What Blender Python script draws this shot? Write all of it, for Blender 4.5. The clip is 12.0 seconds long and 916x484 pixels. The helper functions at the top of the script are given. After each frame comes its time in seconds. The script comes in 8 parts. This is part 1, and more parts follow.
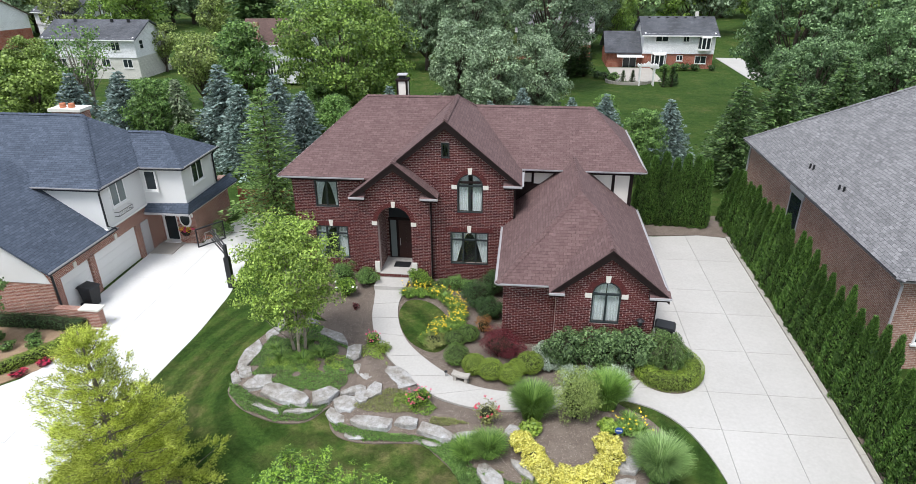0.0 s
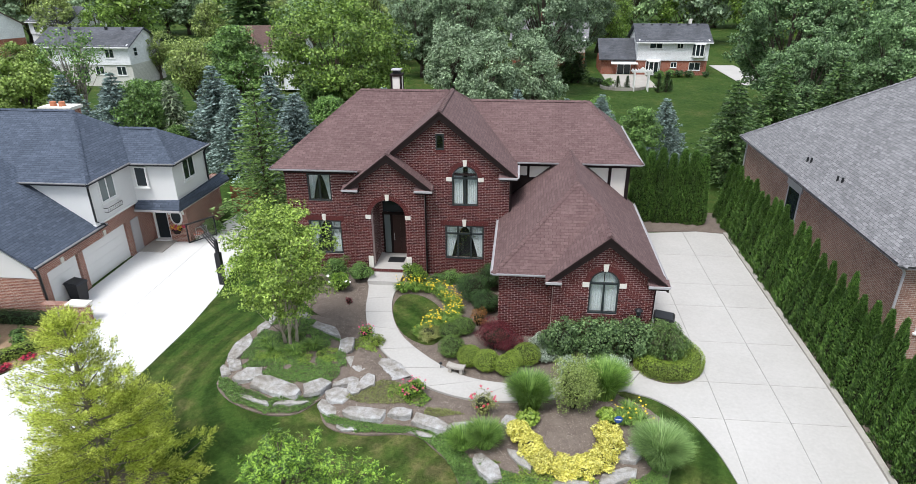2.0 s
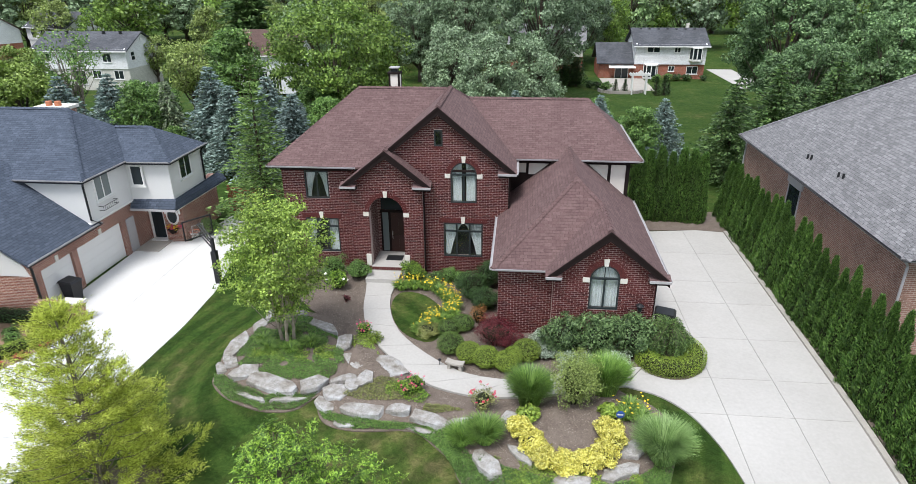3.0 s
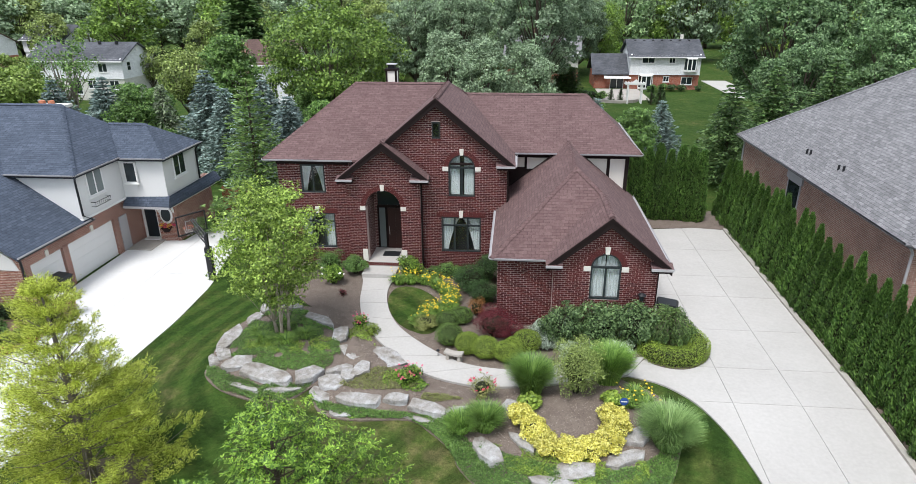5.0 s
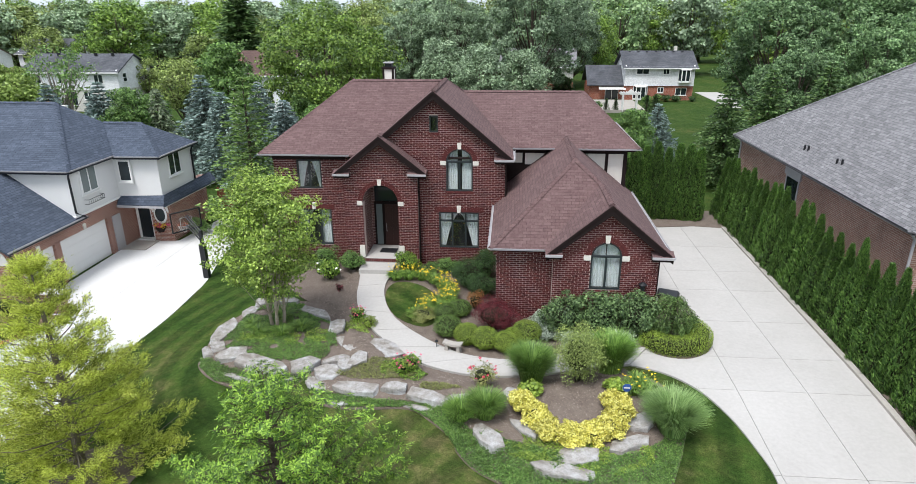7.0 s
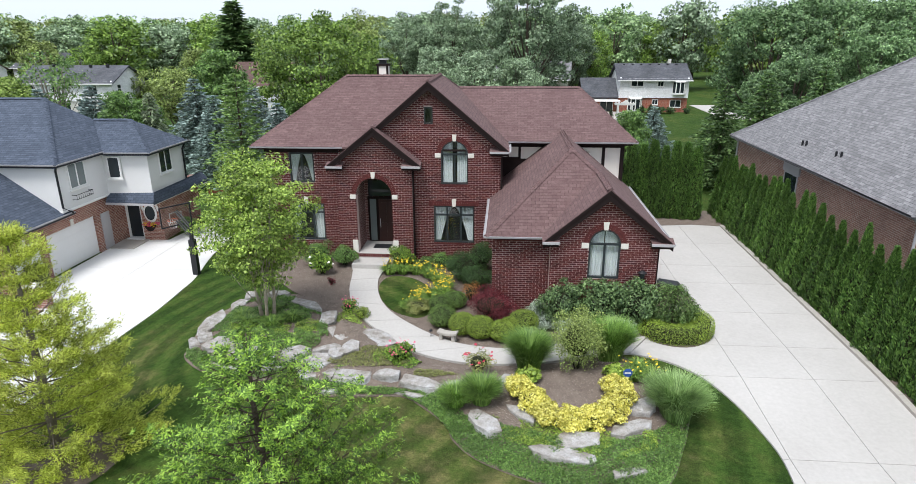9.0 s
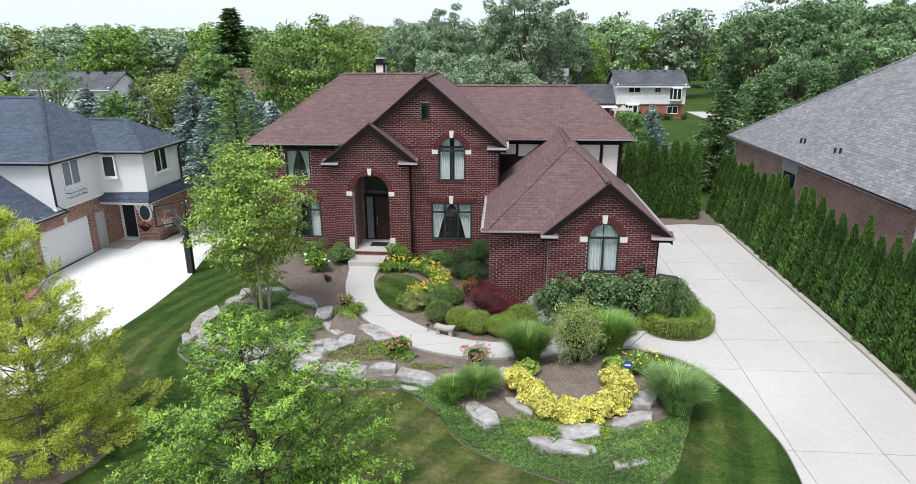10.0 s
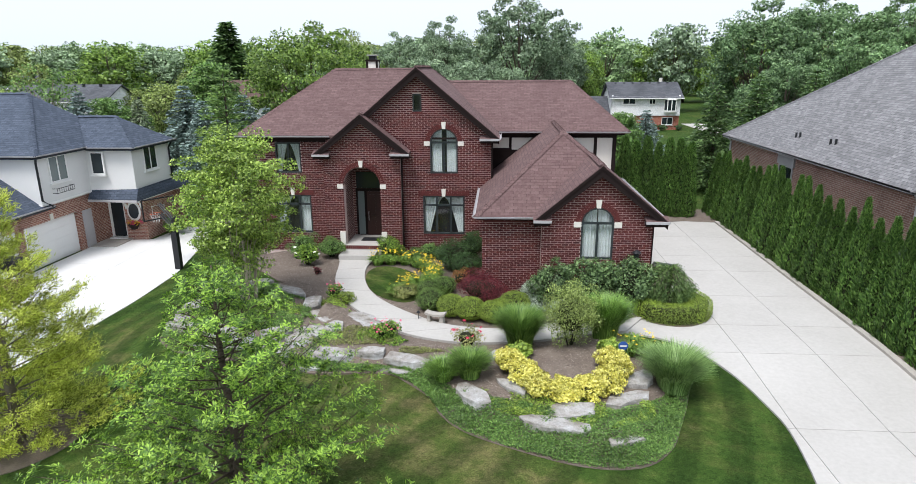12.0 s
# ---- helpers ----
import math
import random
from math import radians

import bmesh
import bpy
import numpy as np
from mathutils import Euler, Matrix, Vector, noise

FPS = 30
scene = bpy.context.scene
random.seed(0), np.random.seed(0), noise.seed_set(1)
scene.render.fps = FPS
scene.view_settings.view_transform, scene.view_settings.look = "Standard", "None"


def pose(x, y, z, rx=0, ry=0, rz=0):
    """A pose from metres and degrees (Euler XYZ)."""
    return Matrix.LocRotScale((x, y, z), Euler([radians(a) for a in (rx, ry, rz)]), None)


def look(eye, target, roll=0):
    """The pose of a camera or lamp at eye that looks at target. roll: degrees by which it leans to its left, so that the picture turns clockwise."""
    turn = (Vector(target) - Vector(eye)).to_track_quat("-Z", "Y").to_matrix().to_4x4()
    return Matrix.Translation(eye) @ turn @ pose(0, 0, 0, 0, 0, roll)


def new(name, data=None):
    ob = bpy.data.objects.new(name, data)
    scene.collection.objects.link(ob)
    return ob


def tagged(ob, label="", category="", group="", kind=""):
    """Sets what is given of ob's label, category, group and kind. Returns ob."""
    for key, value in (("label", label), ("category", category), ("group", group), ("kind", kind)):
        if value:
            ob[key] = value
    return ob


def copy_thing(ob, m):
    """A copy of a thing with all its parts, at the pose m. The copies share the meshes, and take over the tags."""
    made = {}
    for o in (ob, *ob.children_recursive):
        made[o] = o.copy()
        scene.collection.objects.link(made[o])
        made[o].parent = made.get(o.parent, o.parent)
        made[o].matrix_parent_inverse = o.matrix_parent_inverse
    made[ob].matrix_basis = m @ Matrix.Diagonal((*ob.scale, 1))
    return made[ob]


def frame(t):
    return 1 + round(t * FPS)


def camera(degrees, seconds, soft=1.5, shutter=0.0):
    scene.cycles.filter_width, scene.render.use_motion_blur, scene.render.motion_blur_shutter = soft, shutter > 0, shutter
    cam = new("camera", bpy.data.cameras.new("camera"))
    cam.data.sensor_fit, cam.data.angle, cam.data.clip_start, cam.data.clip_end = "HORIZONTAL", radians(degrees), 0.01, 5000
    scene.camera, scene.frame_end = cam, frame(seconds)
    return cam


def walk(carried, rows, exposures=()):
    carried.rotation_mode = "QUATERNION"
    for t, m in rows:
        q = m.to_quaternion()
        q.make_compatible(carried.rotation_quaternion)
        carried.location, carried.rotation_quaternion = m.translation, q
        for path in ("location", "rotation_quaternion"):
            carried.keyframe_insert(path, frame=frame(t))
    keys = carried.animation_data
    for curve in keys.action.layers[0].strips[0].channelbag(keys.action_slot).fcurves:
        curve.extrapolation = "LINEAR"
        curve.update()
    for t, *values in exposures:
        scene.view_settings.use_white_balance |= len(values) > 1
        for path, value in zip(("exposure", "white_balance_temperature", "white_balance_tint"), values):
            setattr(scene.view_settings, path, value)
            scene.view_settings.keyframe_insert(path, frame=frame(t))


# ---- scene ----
cam = camera(72.9, 12.0, 0.8)
PATH = [
    (0, (3.431, -26.874, 15.023), (3.227, -25.081, 14.162), -0.4),
    (0.5, (3.455, -26.849, 14.777), (3.254, -25.05, 13.927), -0.4),
    (1, (3.45, -26.856, 14.52), (3.252, -25.052, 13.68), -0.4),
    (1.5, (3.455, -26.842, 14.254), (3.259, -25.033, 13.423), -0.4),
    (2, (3.457, -26.862, 13.988), (3.265, -25.049, 13.166), -0.4),
    (2.5, (3.429, -26.825, 13.715), (3.242, -25.008, 12.902), -0.4),
    (3, (3.41, -26.821, 13.468), (3.224, -24.998, 12.667), -0.4),
    (5, (3.29, -26.886, 12.326), (3.117, -25.04, 11.577), -0.3),
    (5.5, (3.208, -26.938, 12.045), (3.04, -25.086, 11.309), -0.3),
    (6, (3.177, -26.994, 11.785), (3.011, -25.136, 11.062), -0.3),
    (6.5, (3.18, -27.003, 11.527), (3.017, -25.14, 10.817), -0.3),
    (7, (3.183, -27.012, 11.269), (3.023, -25.144, 10.573), -0.3),
    (9, (3.186, -26.896, 10.004), (3.039, -25.006, 9.368), -0.2),
    (9.5, (3.191, -26.913, 9.693), (3.046, -25.018, 9.072), -0.2),
    (10, (3.205, -26.844, 9.386), (3.064, -24.943, 8.781), -0.2),
    (10.5, (3.26, -26.789, 9.064), (3.121, -24.882, 8.475), -0.3),
    (11, (3.326, -26.773, 8.75), (3.186, -24.862, 8.177), -0.3),
    (11.5, (3.372, -26.735, 8.418), (3.236, -24.819, 7.861), -0.3),
    (12, (3.393, -26.737, 8.135), (3.26, -24.817, 7.591), -0.3),
]
walk(cam, [(t, look(eye, target, roll)) for t, eye, target, roll in PATH])

# ---- world, sun ----
world = bpy.data.worlds.new("sky")
scene.world = world
world.use_nodes = True
wn, wl = world.node_tree.nodes, world.node_tree.links
sky = wn.new("ShaderNodeTexSky")
sky.sky_type, sky.sun_disc = "NISHITA", False
sky.sun_elevation, sky.sun_rotation = radians(64), radians(205)
sky.air_density, sky.dust_density = 1.0, 3.0
hsv = wn.new("ShaderNodeHueSaturation")
hsv.inputs["Saturation"].default_value = 0.22
cloud = wn.new("ShaderNodeMix")
cloud.data_type = "RGBA"
cloud.inputs[0].default_value = 0.75
cloud.inputs[7].default_value = (8.1, 9.0, 10.6, 1)
wl.new(sky.outputs[0], hsv.inputs["Color"])
wl.new(hsv.outputs[0], cloud.inputs[6])
wl.new(cloud.outputs[2], wn["Background"].inputs[0])
wn["Background"].inputs[1].default_value = 0.092
sun_data = bpy.data.lights.new("sun", "SUN")
sun_data.energy, sun_data.angle, sun_data.color = 2.45, radians(20), (1.0, 0.98, 0.98)
sun = new("sun", sun_data)
sun.matrix_world = look((-7.5, -16, 36), (0, 0, 0))
scene.view_settings.exposure = 0.59

# ---- materials ----


def mat(name, rough=0.8, metal=0.0, spec=0.3):
    m = bpy.data.materials.new(name)
    m.use_nodes = True
    b = m.node_tree.nodes["Principled BSDF"]
    b.inputs["Roughness"].default_value, b.inputs["Metallic"].default_value = rough, metal
    b.inputs["Specular IOR Level"].default_value = spec
    return m, m.node_tree.nodes, m.node_tree.links, b


def rgb(c):
    return (c[0], c[1], c[2], 1)


def ramp(n, stops):
    r = n.new("ShaderNodeValToRGB")
    while len(r.color_ramp.elements) < len(stops):
        r.color_ramp.elements.new(0.5)
    for e, (p, c) in zip(r.color_ramp.elements, stops):
        e.position, e.color = p, rgb(c)
    return r


def noise_node(n, l, scale, detail=4, coord="Object", rough=0.6):
    c = n.new("ShaderNodeTexCoord")
    t = n.new("ShaderNodeTexNoise")
    t.inputs["Scale"].default_value, t.inputs["Detail"].default_value, t.inputs["Roughness"].default_value = scale, detail, rough
    l.new(c.outputs[coord], t.inputs["Vector"])
    return t


def bump(n, l, b, height, strength, dist=0.01):
    u = n.new("ShaderNodeBump")
    u.inputs["Strength"].default_value, u.inputs["Distance"].default_value = strength, dist
    l.new(height, u.inputs["Height"])
    l.new(u.outputs[0], b.inputs["Normal"])


def mixc(n, l, fac, a, c, mode="MIX", f=0.5):
    x = n.new("ShaderNodeMix")
    x.data_type, x.blend_type = "RGBA", mode
    x.inputs[0].default_value = f
    for sock, v in ((x.inputs[0], fac), (x.inputs[6], a), (x.inputs[7], c)):
        if v is None:
            continue
        if isinstance(v, tuple):
            sock.default_value = rgb(v)
        else:
            l.new(v, sock)
    return x.outputs[2]


def mottled(name, c1, c2, big=0.6, small=18, rough=0.85, bmp=0.3, metal=0.0, spec=0.3, c3=None):
    """Two scales of variation between two colours, with fine relief."""
    m, n, l, b = mat(name, rough, metal, spec)
    a = noise_node(n, l, big, 5)
    d = noise_node(n, l, small, 5)
    r1 = ramp(n, [(0.3, c1), (0.7, c2)])
    l.new(a.outputs[0], r1.inputs[0])
    r2 = ramp(n, [(0.3, c1), (0.72, c3 or c2)])
    l.new(d.outputs[0], r2.inputs[0])
    l.new(mixc(n, l, None, r1.outputs[0], r2.outputs[0], f=0.5), b.inputs["Base Color"])
    bump(n, l, b, d.outputs[0], bmp)
    return m


def island(name, stops, rough=0.7, spec=0.25, noise_scale=0.0, translucent=0.0, bmp=0.0, obj=0.0):
    """Each loose piece takes its own tone; whole objects drift a little too."""
    m, n, l, b = mat(name, rough, 0, spec)
    g = n.new("ShaderNodeNewGeometry")
    r = ramp(n, stops)
    l.new(g.outputs["Random Per Island"], r.inputs[0])
    col = r.outputs[0]
    if noise_scale:
        t = noise_node(n, l, noise_scale, 3)
        v = ramp(n, [(0.3, (0.62, 0.62, 0.62)), (0.7, (1.25, 1.25, 1.2))])
        l.new(t.outputs[0], v.inputs[0])
        col = mixc(n, l, None, col, v.outputs[0], "MULTIPLY", 1.0)
        if bmp:
            bump(n, l, b, t.outputs[0], bmp)
    if obj:
        o = n.new("ShaderNodeObjectInfo")
        v = ramp(n, [(0, (1 - obj, 1 - obj, 1 - obj)), (1, (1 + obj, 1 + obj, 1 + obj * 0.6))])
        l.new(o.outputs["Random"], v.inputs[0])
        col = mixc(n, l, None, col, v.outputs[0], "MULTIPLY", 1.0)
    l.new(col, b.inputs["Base Color"])
    if translucent:
        t = n.new("ShaderNodeBsdfTranslucent")
        l.new(col, t.inputs[0])
        s = n.new("ShaderNodeMixShader")
        s.inputs[0].default_value = translucent
        l.new(b.outputs[0], s.inputs[1])
        l.new(t.outputs[0], s.inputs[2])
        l.new(s.outputs[0], n["Material Output"].inputs[0])
    return m


def leaf(name, dark, mid, light, obj=0.15, thin=0.24):
    # the green-weighted blue term puts reflected sky into the leaf colour
    dark, mid, light = ((c[0] * k, c[1] * k, (c[2] + 0.045 * c[1]) * k) for c, k in ((dark, 1.05), (mid, 1.36), (light, 1.52)))
    return island(name, [(0.0, dark), (0.4, mid), (0.8, light), (1.0, tuple(min(1, v * 1.2) for v in light))], 0.5, 0.4, 0.5, thin, obj=obj)


def uv_brick(name, c1, c2, mortar, w, h, gap, rough=0.85, bmp=0.6, stain=0.25, bias=0.0, grain=0.2):
    """Running bond laid in metres along the face's own coordinates."""
    m, n, l, b = mat(name, rough)
    u = n.new("ShaderNodeUVMap")
    u.uv_map = "uv"
    t = n.new("ShaderNodeTexBrick")
    for k, v in (("Scale", 1.0), ("Brick Width", w), ("Row Height", h), ("Mortar Size", gap), ("Mortar Smooth", 0.3), ("Bias", bias)):
        t.inputs[k].default_value = v
    t.inputs["Color1"].default_value, t.inputs["Color2"].default_value, t.inputs["Mortar"].default_value = rgb(c1), rgb(c2), rgb(mortar)
    l.new(u.outputs[0], t.inputs["Vector"])
    a = noise_node(n, l, 0.5, 5)
    d = noise_node(n, l, 9, 4)
    v = ramp(n, [(0.3, (1 - stain, 1 - stain, 1 - stain)), (0.7, (1 + stain, 1 + stain, 1 + stain))])
    l.new(a.outputs[0], v.inputs[0])
    w2 = ramp(n, [(0.3, (1 - grain, 1 - grain, 1 - grain)), (0.7, (1 + grain, 1 + grain, 1 + grain))])
    l.new(d.outputs[0], w2.inputs[0])
    col = mixc(n, l, None, t.outputs[0], v.outputs[0], "MULTIPLY", 1.0)
    col = mixc(n, l, None, col, w2.outputs[0], "MULTIPLY", 1.0)
    l.new(col, b.inputs["Base Color"])
    inv = n.new("ShaderNodeMath")
    inv.operation = "SUBTRACT"
    inv.inputs[0].default_value = 1.0
    l.new(t.outputs["Fac"], inv.inputs[1])
    bump(n, l, b, inv.outputs[0], bmp, 0.006)
    return m


BRICK = island("red_brick", [(0, (0.066, 0.018, 0.02)), (0.5, (0.105, 0.03, 0.03)), (0.85, (0.14, 0.043, 0.04)), (1, (0.055, 0.02, 0.023))], 0.9, 0.15, 14, bmp=0.25)
MORTAR = mottled("mortar", (0.52, 0.41, 0.38), (0.64, 0.53, 0.5), 1.5, 40, 0.95, 0.4)
BRICK_SIDE = uv_brick("red_brick_side", (0.07, 0.02, 0.02), (0.105, 0.03, 0.029), (0.45, 0.35, 0.32), 0.254, 0.081, 0.011)
BRICK_TAN = uv_brick("tan_brick", (0.23, 0.115, 0.085), (0.3, 0.17, 0.135), (0.42, 0.36, 0.31), 0.25, 0.08, 0.01)
BRICK_MIX = uv_brick("mixed_red_brick", (0.2, 0.07, 0.05), (0.32, 0.15, 0.11), (0.5, 0.42, 0.36), 0.24, 0.08, 0.01)
BRICK_FAR = uv_brick("orange_brick", (0.26, 0.07, 0.04), (0.33, 0.1, 0.06), (0.38, 0.25, 0.2), 0.24, 0.08, 0.01)
LIME = mottled("limestone", (0.62, 0.59, 0.53), (0.74, 0.72, 0.66), 2, 30, 0.8, 0.2)
SHINGLE = uv_brick("brown_shingle", (0.114, 0.069, 0.068), (0.15, 0.096, 0.092), (0.072, 0.043, 0.042), 0.31, 0.14, 0.007, 0.95, 0.8, 0.06, grain=0.18)
SHINGLE_BLUE = uv_brick("slate_blue_shingle", (0.056, 0.071, 0.098), (0.083, 0.102, 0.138), (0.028, 0.036, 0.052), 0.3, 0.14, 0.008, 0.95, 0.8, 0.06, grain=0.18)
SHINGLE_GREY = uv_brick("grey_shingle", (0.155, 0.154, 0.16), (0.23, 0.228, 0.234), (0.09, 0.088, 0.093), 0.33, 0.145, 0.009, 0.95, 0.8, 0.06, grain=0.25)
SHINGLE_FAR = uv_brick("dark_grey_shingle", (0.07, 0.075, 0.085), (0.1, 0.105, 0.115), (0.04, 0.04, 0.05), 0.4, 0.2, 0.015, 0.95, 0.5, 0.3)
TRIM = mottled("dark_brown_trim", (0.014, 0.009, 0.009), (0.022, 0.015, 0.014), 1.5, 25, 0.8, 0.1, spec=0.12)
GUTTER = mottled("painted_gutter", (0.34, 0.33, 0.34), (0.43, 0.42, 0.43), 1.2, 30, 0.45, 0.05)
WHITE = mottled("white_paint", (0.72, 0.72, 0.7), (0.8, 0.8, 0.79), 0.8, 25, 0.6, 0.08)
STUCCO = mottled("cream_stucco", (0.68, 0.64, 0.58), (0.76, 0.73, 0.67), 0.8, 60, 0.9, 0.35)
STUCCO_W = mottled("pale_stucco", (0.62, 0.62, 0.61), (0.7, 0.7, 0.69), 0.5, 60, 0.9, 0.35)
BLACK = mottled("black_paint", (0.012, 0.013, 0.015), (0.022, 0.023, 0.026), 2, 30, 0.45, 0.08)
FRAME_GR = mottled("dark_window_frame", (0.02, 0.028, 0.03), (0.032, 0.04, 0.042), 2, 40, 0.5, 0.05)
CURTAIN = mottled("pale_curtain", (0.5, 0.57, 0.58), (0.68, 0.74, 0.74), 3, 30, 0.9, 0.3)
DOORW = mottled("dark_wood_door", (0.03, 0.012, 0.01), (0.05, 0.02, 0.016), 3, 30, 0.45, 0.15)
CONC = mottled("pale_concrete", (0.375, 0.36, 0.338), (0.47, 0.455, 0.432), 0.35, 9, 0.9, 0.2)
CONC_W = mottled("bleached_concrete", (0.56, 0.555, 0.545), (0.66, 0.655, 0.64), 0.25, 9, 0.9, 0.2)
KERB = mottled("kerb_stone", (0.3, 0.28, 0.25), (0.42, 0.39, 0.35), 0.8, 14, 0.9, 0.5)


def rock_mat():
    """Weathered quarry stone: bedding, pits, lichen stains."""
    m, n, l, b = mat("quarried_limestone", 0.95, 0, 0.15)
    big, mid, fine = noise_node(n, l, 1.1, 6), noise_node(n, l, 5, 8, rough=0.7), noise_node(n, l, 30, 4)
    r1 = ramp(n, [(0.32, (0.2, 0.175, 0.145)), (0.45, (0.33, 0.315, 0.295)), (0.6, (0.46, 0.46, 0.465))])
    l.new(big.outputs[0], r1.inputs[0])
    r2 = ramp(n, [(0.3, (0.7, 0.68, 0.65)), (0.5, (1.0, 1.0, 1.0)), (0.7, (1.1, 1.1, 1.1))])
    l.new(mid.outputs[0], r2.inputs[0])
    r3 = ramp(n, [(0.3, (0.75, 0.75, 0.75)), (0.7, (1.2, 1.2, 1.2))])
    l.new(fine.outputs[0], r3.inputs[0])
    col = mixc(n, l, None, r1.outputs[0], r2.outputs[0], "MULTIPLY", 1.0)
    l.new(mixc(n, l, None, col, r3.outputs[0], "MULTIPLY", 1.0), b.inputs["Base Color"])
    bump(n, l, b, mid.outputs[0], 1.0, 0.06)
    return m


ROCK = rock_mat()
MULCH = mottled("shredded_mulch", (0.09, 0.067, 0.053), (0.19, 0.155, 0.13), 2.5, 28, 0.98, 1.0, c3=(0.27, 0.225, 0.19))
BARK = mottled("bark", (0.06, 0.045, 0.035), (0.12, 0.095, 0.075), 4, 30, 0.95, 0.8)
BIRCH_BARK = mottled("birch_bark", (0.22, 0.17, 0.13), (0.5, 0.45, 0.38), 6, 18, 0.9, 0.5)


def glass_mat(name, tone):
    m, n, l, b = mat(name, 0.03, 0, 0.5)
    b.inputs["Base Color"].default_value = rgb(tone)
    return m


GLASS = glass_mat("window_glass", (0.02, 0.028, 0.032))
GLASS_PALE = glass_mat("window_glass_over_blind", (0.14, 0.17, 0.17))


def clear_glass():
    m, n, l, b = mat("clear_glass", 0.02, 0, 0.5)
    t = n.new("ShaderNodeBsdfTransparent")
    g = n.new("ShaderNodeBsdfGlossy")
    g.inputs["Roughness"].default_value = 0.03
    f = n.new("ShaderNodeFresnel")
    f.inputs[0].default_value = 1.5
    s = n.new("ShaderNodeMixShader")
    l.new(f.outputs[0], s.inputs[0])
    l.new(t.outputs[0], s.inputs[1])
    l.new(g.outputs[0], s.inputs[2])
    l.new(s.outputs[0], n["Material Output"].inputs[0])
    return m


CLEAR = clear_glass()


def lawn_mat():
    """Mown turf: stripes, dry patches, fine blades."""
    m, n, l, b = mat("lawn", 0.95, 0, 0.1)
    big = noise_node(n, l, 0.3, 5)
    mid = noise_node(n, l, 1.6, 6)
    fine = noise_node(n, l, 34, 5)
    clod = noise_node(n, l, 7, 6, rough=0.75)
    c = n.new("ShaderNodeTexCoord")
    r = ramp(n, [(0.36, (0.023, 0.053, 0.011)), (0.5, (0.04, 0.076, 0.016)), (0.6, (0.066, 0.09, 0.025)), (0.72, (0.13, 0.12, 0.056))])

    def term(src, k, add=None):
        q = n.new("ShaderNodeMath")
        q.operation = "MULTIPLY_ADD"
        q.inputs[1].default_value = k
        l.new(src, q.inputs[0])
        if add is not None:
            l.new(add, q.inputs[2])
        else:
            q.inputs[2].default_value = 0.0
        return q.outputs[0]

    # drier towards the street side of the beds, greener along the west drive
    sp = n.new("ShaderNodeSeparateXYZ")
    l.new(c.outputs["Object"], sp.inputs[0])
    dry = n.new("ShaderNodeMapRange")
    dry.interpolation_type = "SMOOTHSTEP"
    for k, v in (("From Min", -6.5), ("From Max", -1.0), ("To Min", 0.0), ("To Max", 0.08)):
        dry.inputs[k].default_value = v
    l.new(sp.outputs[0], dry.inputs[0])
    fresh = n.new("ShaderNodeMapRange")
    fresh.interpolation_type = "SMOOTHSTEP"
    for k, v in (("From Min", 4.0), ("From Max", 9.0), ("To Min", 0.0), ("To Max", -0.09)):
        fresh.inputs[k].default_value = v
    l.new(sp.outputs[0], fresh.inputs[0])
    l.new(term(mid.outputs[0], 0.5, term(big.outputs[0], 0.52, term(fresh.outputs[0], 1.0, dry.outputs[0]))), r.inputs[0])
    # mower passes that follow the bed
    mp = n.new("ShaderNodeMapping")
    mp.inputs["Location"].default_value = (3.6, 6.0, 0)
    mp.inputs["Scale"].default_value = (1, 0.8, 0)
    l.new(c.outputs["Object"], mp.inputs[0])
    w = n.new("ShaderNodeTexWave")
    w.wave_type, w.rings_direction = "RINGS", "SPHERICAL"
    w.inputs["Scale"].default_value, w.inputs["Distortion"].default_value = 0.3, 1.2
    w.inputs["Detail Scale"].default_value = 0.4
    l.new(mp.outputs[0], w.inputs["Vector"])
    st = ramp(n, [(0.3, (0.78, 0.8, 0.78)), (0.7, (1.2, 1.18, 1.14))])
    l.new(w.outputs[0], st.inputs[0])
    fr = ramp(n, [(0.3, (0.45, 0.48, 0.4)), (0.7, (1.5, 1.5, 1.45))])
    l.new(fine.outputs[0], fr.inputs[0])
    near = n.new("ShaderNodeMapRange")
    near.interpolation_type = "SMOOTHSTEP"
    for k, v in (("From Min", 8.0), ("From Max", -2.0), ("To Min", 0.0), ("To Max", 1.0)):
        near.inputs[k].default_value = v
    l.new(sp.outputs[1], near.inputs[0])
    col = mixc(n, l, near.outputs[0], r.outputs[0], mixc(n, l, None, r.outputs[0], st.outputs[0], "MULTIPLY", 1.0))
    col = mixc(n, l, None, col, fr.outputs[0], "MULTIPLY", 1.0)
    cl = ramp(n, [(0.34, (0.68, 0.72, 0.66)), (0.66, (1.34, 1.28, 1.3))])
    l.new(clod.outputs[0], cl.inputs[0])
    col = mixc(n, l, None, col, cl.outputs[0], "MULTIPLY", 1.0)
    l.new(col, b.inputs["Base Color"])
    bump(n, l, b, fine.outputs[0], 1.0, 0.05)
    return m


LAWN = lawn_mat()

# ---- geometry helpers ----


